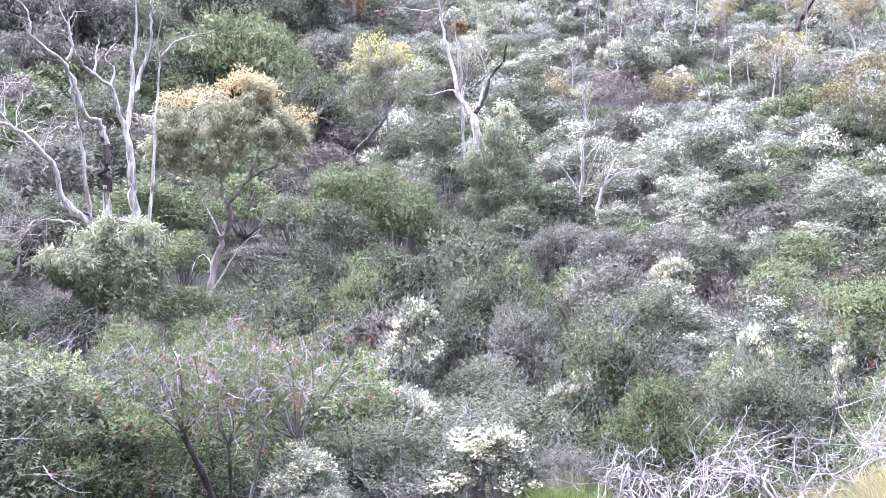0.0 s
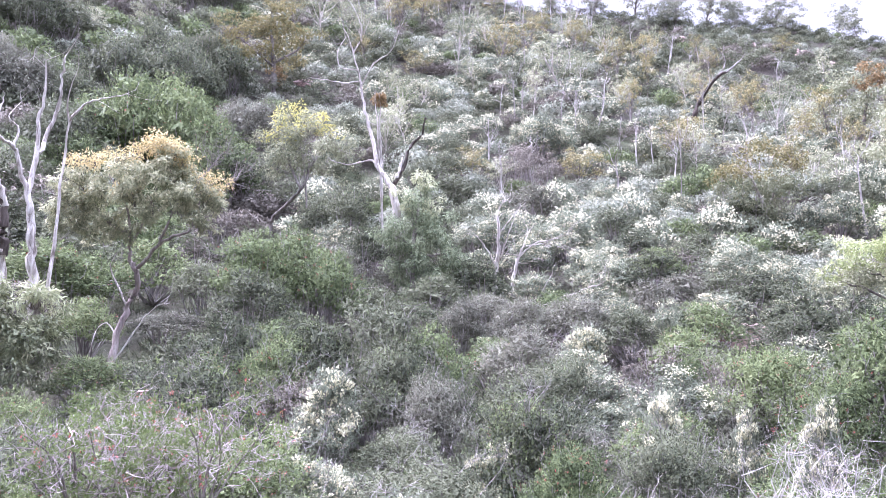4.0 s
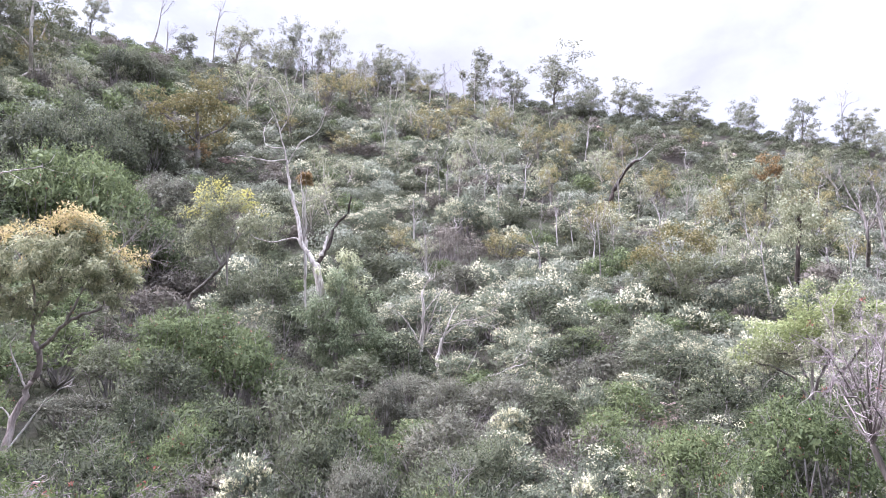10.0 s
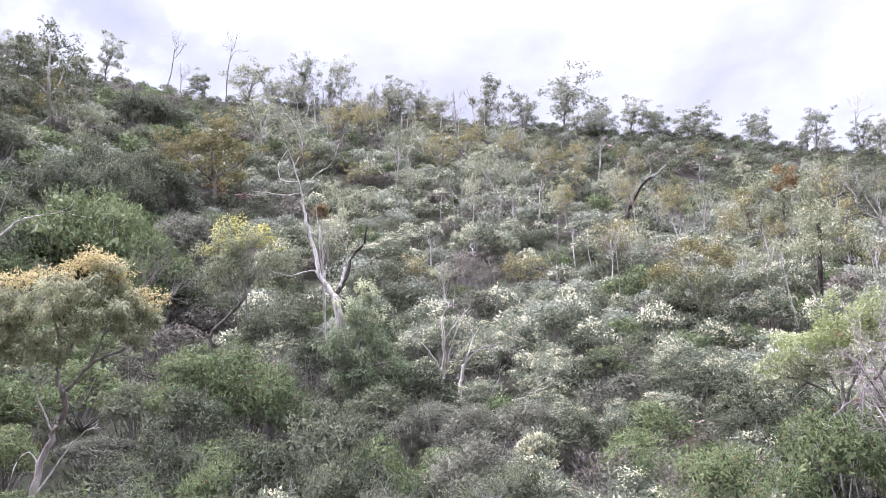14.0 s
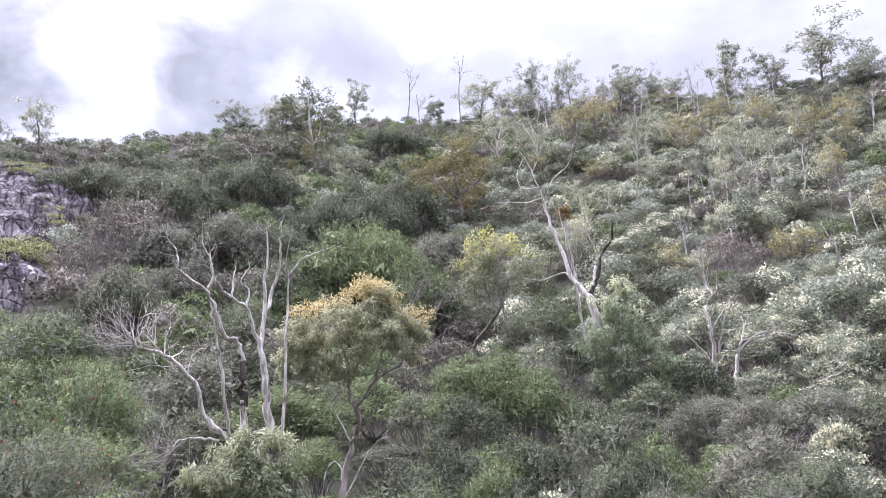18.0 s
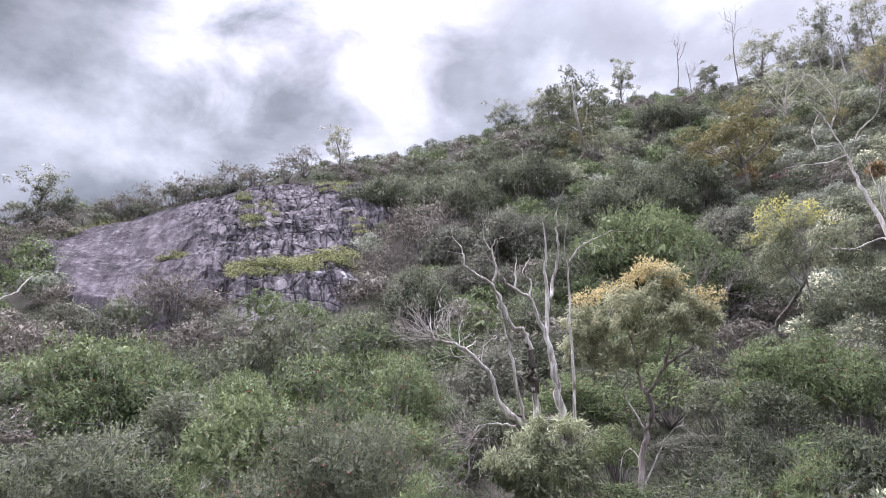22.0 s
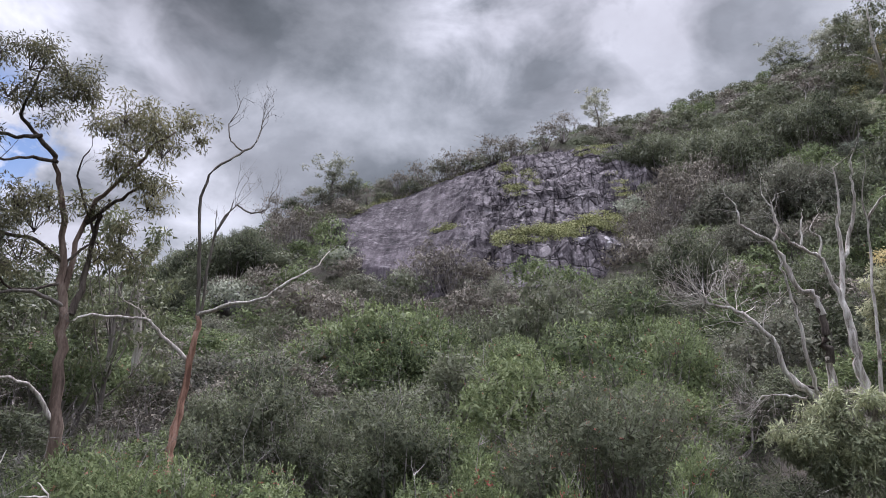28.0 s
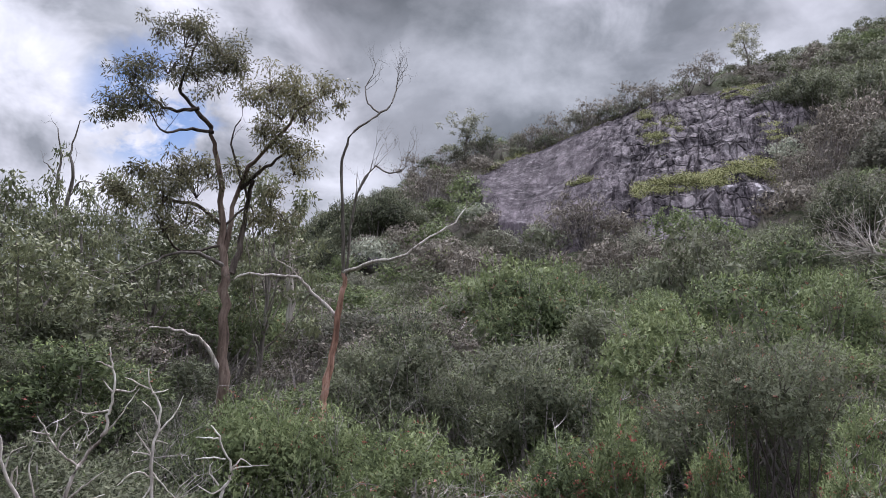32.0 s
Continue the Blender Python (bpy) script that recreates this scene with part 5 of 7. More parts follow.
# the dead tree with red bark
redtree = Tree("dead_tree", "slender dead tree with peeling red bark and bare curled twigs", -84.6, 15.5, 21, "dead tree", wind=0.35)
redtree.limb("trunk", M_REDBARK, 0.1, 0.05, (-0.08, -0.2), (-0.02, 1.78), (-0.01, 2.59), (0.11, 3.65), (0.23, 4.61), (0.24, 5.1))
redtree.limb("trunk", M_GREYBARK, 0.05, 0.02, (0.24, 5.08), (0.2, 5.84), (0.07, 7.35), (0.21, 8.14), (0.69, 8.64))
redtree.limb("branch", M_GREYBARK, 0.026, 0.012, (0.67, 8.62), (1.06, 8.94), (1.17, 9.29), (1.22, 9.56), tips=5, reach=0.45, level=3)
redtree.limb("branch", M_GREYBARK, 0.022, 0.01, (0.84, 8.77), (0.57, 8.96), (0.5, 9.35), (0.64, 9.64), tips=4, reach=0.4, level=3)
redtree.limb("branch", M_GREYBARK, 0.035, 0.01, (0.29, 5.04), (0.37, 6.35), (0.52, 7.13), (0.87, 7.6), tips=5, reach=0.5, level=3)
redtree.limb("branch", M_GREYBARK, 0.022, 0.01, (0.81, 7.54), (1.13, 7.4), (1.44, 7.52), (1.49, 7.79), tips=4, reach=0.4, level=3)
redtree.limb("branch", M_GREYBARK, 0.02, 0.008, (0.38, 6.23), (0.41, 6.86), (0.41, 7.37))
redtree.limb("branch", M_GREYBARK, 0.02, 0.008, (0.47, 6.93), (0.69, 7.4), (0.74, 7.66))
redtree.limb("bough", M_WHITEWOOD, 0.045, 0.01, (0.24, 5.13), (0.85, 5.38), (1.58, 5.61), (2.07, 6.02), (2.57, 6.31), (2.87, 6.72), tips=3, reach=0.4, level=2)
redtree.limb("bough", M_WHITEWOOD, 0.05, 0.015, (0.17, 4.13), (-0.31, 4.59), (-0.68, 4.93), (-1.04, 4.97), (-1.86, 4.98), (-2.02, 4.86), tips=3, reach=0.3, level=2)
redtree.limb("branch", M_WHITEWOOD, 0.02, 0.008, (-0.68, 4.93), (-0.88, 5.16), (-1.18, 5.33), (-1.32, 5.62), tips=2, reach=0.3, level=2)
redtree.done(M_GREYBARK)

stump = Tree("dead_tree", "pale broken trunk standing in the scrub", -87.8, 26.0, 22, "dead tree", wind=0.2)
stump.limb("trunk", M_PALEBARK, 0.16, 0.07, (0.13, 1.48), (0.06, 2.76), (-0, 4.27), (-0.13, 5.28), (-0.06, 6.01), tips=2, reach=0.4, level=2)
stump.done(M_WHITEWOOD)

forkedsnag = Tree("dead_tree", "bare forked dead tree standing against the sky", -104.4, 34.0, 23, "dead tree", wind=0.4)
forkedsnag.limb("trunk", M_GREYBARK, 0.2, 0.1, (0.29, 3.21), (0.07, 4.85), (0.02, 6.05))
forkedsnag.limb("limb", M_GREYBARK, 0.1, 0.02, (0.03, 6), (-0.26, 7.71), (-0.21, 9.2), (-0.47, 10.79), tips=1, reach=0.4, level=2)
forkedsnag.limb("limb", M_GREYBARK, 0.11, 0.02, (0.04, 5.93), (0.2, 7.53), (0.3, 9.04), (0.1, 9.89), (0.33, 11.28), tips=2, reach=0.4, level=2)
forkedsnag.limb("branch", M_GREYBARK, 0.05, 0.015, (0.15, 7.48), (0.57, 8.58), (1.12, 8.62), tips=1, reach=0.3, level=2)
forkedsnag.limb("branch", M_GREYBARK, 0.04, 0.015, (-0.36, 8.81), (-0.67, 9.13), (-0.83, 9.22), tips=1, reach=0.3, level=2)
forkedsnag.done(M_GREYBARK)

# bare pale twigs close by
sticks = Tree("dead_shrub", "bare bleached dead shrub of forking pale twigs", -97.0, 5.2, 24, "dead shrub", wind=0.15)
sticks.limb("stem", M_WHITEWOOD, 0.016, 0.005, (-0.44, 0.46), (-0.46, 1.01), (-0.4, 1.25), (-0.28, 1.44), (-0.26, 1.6), (-0.23, 1.73), (-0.26, 1.87), (-0.29, 2))
sticks.limb("twig", M_WHITEWOOD, 0.008, 0.003, (-0.26, 1.6), (-0.39, 1.58), (-0.47, 1.61))
sticks.limb("twig", M_WHITEWOOD, 0.008, 0.003, (-0.23, 1.73), (-0.14, 1.72), (-0.1, 1.76))
sticks.limb("twig", M_WHITEWOOD, 0.008, 0.003, (-0.4, 1.25), (-0.53, 1.36), (-0.62, 1.5), (-0.66, 1.56))
sticks.limb("twig", M_WHITEWOOD, 0.008, 0.003, (-0.26, 1.87), (-0.36, 1.91))
sticks.limb("twig", M_WHITEWOOD, 0.008, 0.003, (-0.58, 1.45), (-0.71, 1.47))
sticks.limb("twig", M_WHITEWOOD, 0.008, 0.003, (-0.28, 1.44), (-0.22, 1.51), (-0.16, 1.62), (-0.09, 1.74))
sticks.limb("twig", M_WHITEWOOD, 0.008, 0.003, (-0.24, 1.71), (-0.31, 1.79))
sticks.limb("twig", M_WHITEWOOD, 0.008, 0.003, (-0.4, 1.25), (-0.34, 1.36), (-0.37, 1.45))
sticks.limb("twig", M_WHITEWOOD, 0.008, 0.003, (-0.45, 1.04), (-0.34, 1.15), (-0.25, 1.22))
sticks.limb("twig", M_WHITEWOOD, 0.008, 0.003, (-0.53, 1.36), (-0.5, 1.46), (-0.38, 1.57))
sticks.limb("stem", M_WHITEWOOD, 0.015, 0.005, (-0.48, 0.46), (-0.68, 1.01), (-0.81, 1.25), (-0.85, 1.43), (-0.89, 1.52))
sticks.limb("twig", M_WHITEWOOD, 0.008, 0.003, (-0.6, 1.01), (-0.67, 1.23), (-0.66, 1.34))
sticks.limb("twig", M_WHITEWOOD, 0.008, 0.003, (-0.76, 1.16), (-0.74, 1.26), (-0.73, 1.14))
sticks.limb("twig", M_WHITEWOOD, 0.007, 0.003, (-0.81, 1.23), (-0.78, 1.34), (-0.7, 1.38))
sticks.limb("twig", M_WHITEWOOD, 0.009, 0.003, (-0.68, 1.01), (-0.88, 1.1), (-0.99, 1.23))
sticks.limb("twig", M_WHITEWOOD, 0.009, 0.003, (-0.46, 1.01), (-0.34, 1.04), (-0.23, 1.08))
sticks.done(M_WHITEWOOD)

sticks2 = Tree("dead_shrub", "bare bleached dead shrub of upright pale twigs", -94.5, 5.2, 25, "dead shrub", wind=0.15)
sticks2.limb("stem", M_WHITEWOOD, 0.015, 0.004, (-0.13, 0.42), (-0.18, 0.99), (-0.2, 1.31), (-0.18, 1.46), (-0.18, 1.61), (-0.25, 1.76), (-0.27, 1.87))
sticks2.limb("twig", M_WHITEWOOD, 0.007, 0.003, (-0.25, 1.74), (-0.41, 1.81))
sticks2.limb("twig", M_WHITEWOOD, 0.007, 0.003, (-0.18, 1.46), (-0.08, 1.59), (-0.04, 1.7))
sticks2.limb("twig", M_WHITEWOOD, 0.007, 0.003, (-0.2, 1.31), (-0.29, 1.44), (-0.31, 1.46))
sticks2.limb("twig", M_WHITEWOOD, 0.007, 0.003, (-0.24, 1.71), (-0.14, 1.74))
sticks2.limb("twig", M_WHITEWOOD, 0.007, 0.003, (-0.18, 1.18), (-0.3, 1.21), (-0.39, 1.13))
sticks2.limb("twig", M_WHITEWOOD, 0.007, 0.003, (-0.18, 1.41), (-0.11, 1.39))
sticks2.limb("twig", M_WHITEWOOD, 0.007, 0.003, (-0.2, 1.31), (-0.26, 1.33), (-0.32, 1.34))
sticks2.limb("twig", M_WHITEWOOD, 0.007, 0.003, (-0.18, 1.51), (-0.23, 1.61), (-0.29, 1.66))
sticks2.limb("twig", M_WHITEWOOD, 0.007, 0.003, (-0.2, 1.22), (-0.11, 1.12), (-0.01, 1.02))
sticks2.limb("twig", M_WHITEWOOD, 0.007, 0.003, (-0.19, 1.12), (-0.24, 1.03), (-0.31, 0.99))
sticks2.done(M_WHITEWOOD)

sticks3 = Tree("dead_shrub", "bare bleached dead shrub with crooked twigs", -91.5, 5.2, 26, "dead shrub", wind=0.15)
sticks3.limb("stem", M_WHITEWOOD, 0.015, 0.004, (-0.06, 0.4), (-0.04, 0.98), (0.02, 1.14), (0.03, 1.22), (-0.05, 1.41), (-0.12, 1.51))
sticks3.limb("twig", M_WHITEWOOD, 0.007, 0.003, (0.03, 1.22), (0.11, 1.24), (0.28, 1.25))
sticks3.limb("twig", M_WHITEWOOD, 0.007, 0.003, (-0.01, 1.29), (-0.11, 1.3), (-0.2, 1.29))
sticks3.limb("twig", M_WHITEWOOD, 0.007, 0.003, (-0.05, 1.42), (-0.14, 1.43), (-0.21, 1.43))
sticks3.limb("twig", M_WHITEWOOD, 0.007, 0.003, (0.02, 1.14), (-0.07, 1.07), (-0.17, 1.12))
sticks3.limb("twig", M_WHITEWOOD, 0.007, 0.003, (0.03, 1.22), (0.09, 1.29), (0.16, 1.25))
sticks3.limb("twig", M_WHITEWOOD, 0.007, 0.003, (-0.04, 1.12), (-0.11, 1.22), (-0.09, 1.27))
sticks3.limb("twig", M_WHITEWOOD, 0.007, 0.003, (-0, 1.02), (0.11, 1.02), (0.15, 1.12))
sticks3.limb("twig", M_WHITEWOOD, 0.007, 0.003, (-0.04, 0.98), (-0.16, 1), (-0.21, 0.97))
sticks3.done(M_WHITEWOOD)



# ---- trees grown by chance, on the slope and along the crest ----
class Stock:
    """Patterns of one kind of plant. place() notes where they go; settle() sets them there."""

    def __init__(self, *patterns):
        self.patterns, self.spots = patterns, []

    def place(self, m):
        self.spots.append(m)

    def settle(self):
        n = len(self.patterns)
        for i in range(n, len(self.spots)):
            copy_thing(self.patterns[i % n], self.spots[i])
        for ob, m in zip(self.patterns, self.spots):
            ob.matrix_basis = m
        for ob in self.patterns[len(self.spots):]:
            for o in (*ob.children_recursive, ob):
                bpy.data.objects.remove(o)


G = np.random.default_rng
KEEP_OFF = []


def stand(stock, g, heading, r, high, wide, of_high=6.0, of_wide=2.0, sink=0.1):
    """Places a copy of that height and half width."""
    p = on_ground(heading, r, sink)
    KEEP_OFF.append((p.x, p.y, 0.8))
    stock.place(Matrix.Translation(p) @ Matrix.Rotation(g.uniform(0, 6.28), 4, "Z") @ Matrix.Diagonal((wide / of_wide, wide / of_wide, high / of_high, 1)))


g = G(31)
CREST_GUMS = Stock(*(gum("gum_tree", "thin-crowned gum tree standing on the ridge line", G(300 + k), 6.0, 2.0, 2600, (0.24, 0.1), M_CRESTGUM, M_GREYBARK, 0.1, 0.18, group="ridge gums") for k in range(5)))
# heading, distance, height, half width
RIDGE_LEFT = ((-37.7, 105, 5.0, 2.6), (-27.7, 112, 7.9, 2.2), (-29.7, 110, 4.6, 2.6), (-17.0, 115, 8.1, 3.4), (-12.5, 116, 10.4, 2.5), (-9.2, 116, 9.3, 2.4),
                         (-4.6, 118, 6.2, 3.4), (3.4, 121, 9.6, 3.4), (6.5, 123, 8.0, 2.4), (10.0, 126, 10.6, 4.8))
RIDGE_RIGHT = ((13.1, 128, 7.4, 2.5), (15.6, 131, 7.8, 3.1),
                         (17.4, 133, 6.3, 2.6), (20.3, 136, 5.2, 3.6), (24.3, 141, 6.6, 2.8), (28.7, 147, 8.7, 2.9), (32.4, 150, 7.7, 3.3), (34.3, 151, 6.5, 3.4),
                         (-33.0, 107, 5.0, 3.0), (-74.3, 72, 5.6, 2.0), (-52.1, 85, 5.4, 1.8), (-15.0, 116, 6.0, 2.0), (-20.8, 113, 5.5, 2.4), (-1.0, 119, 5.0, 2.4))
for h, r, high, wide in RIDGE_LEFT + RIDGE_RIGHT:
    stand(CREST_GUMS, g, h, r, high, wide * 1.15)
for _ in range(26):
    h = g.uniform(-36, 35)
    stand(CREST_GUMS, g, h, float(np.interp(h, CREST[:, 0], CREST[:, 2])) - g.uniform(0, 6), g.uniform(3.4, 6.5), g.uniform(1.6, 2.6))
CREST_GUMS.settle()
BARE = Stock(*(bare_tree("dead_tree", "bare grey dead tree on the upper slope", G(330 + k), 6.0, 0.1, M_PALETWIG, 3, 4, "bare slope trees") for k in range(4)))
for h, r, high, wide in ((-23.5, 113, 10.2, 3.0), (-18.7, 114, 13.3, 3.0), (-22.3, 113, 8.0, 2.4), (-2.3, 119, 6.9, 2.0), (-10.6, 114, 5.0, 2.0), (31.5, 149, 11.4, 3.5),
                         (-13.5, 112, 6.5, 2.4), (-7.0, 108, 6.0, 2.0), (-5.2, 107, 6.5, 2.0), (-3.6, 106, 6.0, 2.0), (-11.4, 105, 6.0, 2.2), (-14.8, 103, 6.5, 2.2),
                         (-36.9, 80, 4.5, 1.8), (22.0, 72, 5.5, 1.6), (23.5, 74, 5.5, 1.6), (34.0, 66, 7.0, 2.6), (12.6, 100, 5.0, 2.2), (1.0, 84, 5.0, 1.4), (29.5, 58, 6.0, 2.0)):
    stand(BARE, g, h, r, high, wide)
for _ in range(26):
    h = g.uniform(-16, 7)
    stand(BARE, g, h, float(np.interp(h, CREST[:, 0], CREST[:, 2])) - g.uniform(3, 18), g.uniform(4.5, 8.0), g.uniform(1.4, 2.4))
for _ in range(60):
    stand(BARE, g, g.uniform(-4, 37), g.uniform(46, 104), g.uniform(3.2, 6.5), g.uniform(1.0, 1.9))
BARE.settle()
SLOPE_GUMS = Stock(*(gum("gum_tree", "slender olive-green gum on the flowering slope", G(340 + k), 6.0, 2.0, 1500, (0.19, 0.08), M_GUM, M_PALEBARK, 0.11, 0.4, group="slope gums") for k in range(5)))
OLIVE_GUMS = Stock(*(gum("gum_tree", "slope gum with a dull olive-gold crown", G(350 + k), 6.0, 2.0, 1500, (0.19, 0.08), M_OLIVE, M_GREYBARK, 0.11, 0.42, group="slope gums") for k in range(3)))
# heading, angle of the foot, angle of the top, half width as an angle
MID_LOW = (
    (-0.7, 20.3, 24.3, 1.9), (-3.1, 19, 21.4, 1.1), (3.6, 18.3, 23, 1.8), (8.6, 18.9, 23, 1.3), (10.9, 19.8, 22.9, 1.3), (5.9, 18.9, 21.6, 1.1), (14.8, 12.1, 16.2, 2.2), (17.6, 15.2, 18.8, 1.1), (18.5, 15, 19.1, 1.2), (20.2, 14.3, 18.8, 1.3), (22, 12.9, 17.1, 1.3), (23.4, 13.1, 17.9, 1.3), (29.2, 14.5, 18.1, 1.3), (30.4, 15.2, 18.7, 1.6), (-4.5, 20.1, 24.7, 1.3), (-7.4, 23.5, 26.3, 1.6))
MID_HIGH = (
    (-9.3, 23.1, 25.9, 1.6), (-12, 21, 24.9, 1.8), (-15.5, 22.2, 26.6, 2.0), (-17.9, 22.2, 25.1, 1.3), (-3, 11.1, 14.7, 1.6), (-0.7, 10.3, 13.6, 1.3), (24.1, 10.2, 13.5, 1.3), (29.5, 10.9, 14.4, 1.8), (25.5, 11.7, 15.4, 1.3), (30.6, 6.1, 9.5, 1.8), (26.8, 13.2, 16.5, 1.1), (1.7, 21.7, 24.8, 1.1), (5.1, 21.4, 24.3, 1.1), (7.4, 20.9, 23.7, 1.1), (13.7, 17.4, 20.5, 1.1), (-22.6, 18.2, 20.3, 1.1))
for k, (h, foot, tip, wide) in enumerate(MID_LOW + MID_HIGH):
    r = slope_distance(h, foot)
    high = EYE[2] + r * math.tan(radians(tip)) - float(ground(*polar(h, r)))
    stand(OLIVE_GUMS if k % 4 in (0, 3) else SLOPE_GUMS, g, h, r, max(high, 2.5), r * math.tan(radians(wide)) * 1.1)
for _ in range(50):
    h = g.uniform(-14, 37)
    r = g.uniform(50, 112)
    stand(SLOPE_GUMS if g.uniform() < 0.65 else OLIVE_GUMS, g, h, r, g.uniform(3.2, 5.5), g.uniform(1.2, 2.0))
for _ in range(8):
    stand(SLOPE_GUMS, g, g.uniform(-34, -22), g.uniform(70, 90), g.uniform(3.0, 4.2), g.uniform(1.2, 1.8))
SLOPE_GUMS.settle()
OLIVE_GUMS.settle()
# the copse at the valley's end
COPSE = Stock(*(gum("gum_tree", "leafy dark gum in the valley copse", G(370 + k), 6.0, 2.0, 3300, (0.2, 0.08), M_GUM_DARK, M_GREYBARK, 0.13, 0.25, 0.5, "valley copse") for k in range(4)))
for h, r, high, wide in ((-101.7, 30, 8.4, 1.7), (-107.6, 28, 7.1, 1.8), (-89.8, 24, 7.2, 1.7), (-99.4, 36, 9.0, 1.8), (-105.8, 20, 4.6, 1.8), (-103.9, 45, 8.0, 2.4),
                         (-108.5, 50, 9.3, 2.6), (-102.5, 21, 4.4, 2.0), (-95.4, 30, 6.0, 2.0), (-110.5, 22, 5.5, 2.0), (-98.0, 26, 5.0, 2.2), (-93.5, 40, 7.5, 2.4),
                         (-106.0, 60, 10.0, 3.0), (-100.5, 70, 9.0, 3.2), (-96.5, 62, 7.0, 3.0), (-90.5, 52, 5.0, 2.4)):
    stand(COPSE, g, h, r, high, wide)
COPSE.settle()


# ---- stock plants, copied over the slope ----
def kw_name(label):
    return next(n for word, n in (("red flowers", "green_shrub"), ("dark", "dark_shrub"), ("lime", "lime_shrub"), ("cream", "flowering_shrub"), ("brown", "brown_shrub"), ("grey", "grey_shrub")) if word in label)


def shrub_stock(label, seed, count, level, wide=1.4, high=2.9, **kw):
    """Patterns of a shrub: finely leaved ones for close by, lighter ones for further off."""
    base = (dict(leaf=(0.05, 0.017), leaves=14000, lumps=26, twigged=16, inner=330), dict(leaf=(0.056, 0.021), leaves=10000, lumps=24, twigged=14, inner=210),
            dict(leaf=(0.066, 0.028), leaves=6500, lumps=20, twigged=10, fork=1, inner=90), dict(leaf=(0.085, 0.042), leaves=3300, lumps=15, twigged=6, fork=0, inner=46))[level]
    base["low"] = 0.32 if level < 3 else 0.2
    base.update(kw)
    grp = base.pop("group")
    return Stock(*(shrub(kw_name(label), label, G(seed + k), wide, high, group=grp, **base) for k in range(count)))


LABELS = {
    "green": "dense green shrub with small red flowers",
    "deep": "dark green rounded shrub with dense small leaves",
    "lime": "bright lime-green leafy shrub among darker scrub",
    "grey": "grey-green twiggy shrub with pale stems",
    "cream": "grey-green shrub covered in cream-white flowers",
    "clump": "upright green shrub with small red flowers",
    "spray": "tall cream-flowered shrub with bare stems below",
    "brown": "brown half-dead shrub with few leaves",
}
STOCK = {}
for level, where in enumerate(("bank scrub", "close scrub", "gully scrub", "slope scrub")):
    STOCK["green", level] = shrub_stock(LABELS["green"], 100 + 5 * level, 3, level, material=M_GREEN, tips=M_TIP, bark=M_TWIG, flowers=M_RED, flower_share=(1.1, 0.9, 0.6, 0.3)[level], group="green " + where)
    STOCK["deep", level] = shrub_stock(LABELS["deep"], 120 + 5 * level, 3, level, material=M_DEEP, tips=M_GREEN, bark=M_TWIG, group="dark " + where)
    STOCK["lime", level] = shrub_stock(LABELS["lime"], 140 + 5 * level, 2, level, material=M_LIME, group="lime " + where)
    STOCK["grey", level] = shrub_stock(LABELS["grey"], 160 + 5 * level, 3, level, material=M_GREYSCRUB, tips=M_SAGE, bark=M_TWIG, group="grey " + where)
    STOCK["cream", level] = shrub_stock(LABELS["cream"], 180 + 5 * level, 3, level, material=M_SAGE, bark=M_TWIG, flowers=M_CREAM, flower_share=(5.0, 4.6, 4.2, 3.4)[level], group="flowering " + where)
    STOCK["clump", level] = shrub_stock(LABELS["clump"], 260 + 5 * level, 3, level, material=M_GREEN, tips=M_TIP, bark=M_TWIG, flowers=M_RED, flower_share=(2.0, 1.6, 0.8, 0.4)[level], low=0.25, wide=0.62, high=2.3, lumps=18, leaves=(9000, 6000, 3000, 1500)[level], inner=(150, 110, 60, 40)[level], group="upright " + where)
    STOCK["spray", level] = shrub_stock(LABELS["spray"], 240 + 5 * level, 2, level, material=M_SAGE, bark=M_TWIG, flowers=M_CREAM, flower_share=(7.0, 7.0, 6.5, 6.0)[level], low=0.4, wide=0.62, high=2.3, lumps=14, leaves=(4200, 3200, 2200, 1200)[level], inner=60, group="tall flowering " + where)
    STOCK["brown", level] = shrub_stock(LABELS["brown"], 200 + 5 * level, 2, level, material=M_BROWN, solid=0.6, bark=M_TWIG, twigged=(34, 24, 14, 7)[level], leaves=(6000, 3200, 1700, 850)[level], group="brown " + where)
    STOCK["dead", level] = Stock(*(dead_shrub("dead_shrub", "leafless grey-purple dead shrub of tangled twigs", G(220 + 3 * level + k), 1.3, 1.5, 6, 3 - (level > 0), 0.018, M_TWIG, group="dead " + where) for k in range(2)))


def level_of(r):
    return 0 if r < 10.3 else 1 if r < 17 else 2 if r < 27 else 3


KINDS = ("green", "deep", "lime", "grey", "cream", "brown", "dead")


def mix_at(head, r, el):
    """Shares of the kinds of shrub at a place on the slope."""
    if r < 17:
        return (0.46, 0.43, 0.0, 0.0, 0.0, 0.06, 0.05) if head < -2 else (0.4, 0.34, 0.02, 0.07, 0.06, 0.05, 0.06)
    if head < -21:
        return (0.33, 0.3, 0.0, 0.05, 0.0, 0.26, 0.06)
    if r < 30:
        return (0.4, 0.4, 0.0, 0.03, 0.04, 0.09, 0.04) if head < -4 else (0.24, 0.28, 0.0, 0.18, 0.18, 0.08, 0.04)
    return (0.06, 0.22, 0.0, 0.18, 0.44, 0.08, 0.03) if head > -3 else (0.14, 0.4, 0.0, 0.2, 0.12, 0.11, 0.03)


HEROES = [o for o in scene.objects if o.parent is None and o.name.split(".")[0] in ("gum_tree", "dead_tree", "gum_regrowth", "small_tree")]
KEEP_OFF += [(o.matrix_world.translation.x, o.matrix_world.translation.y, 0.9) for o in HEROES]


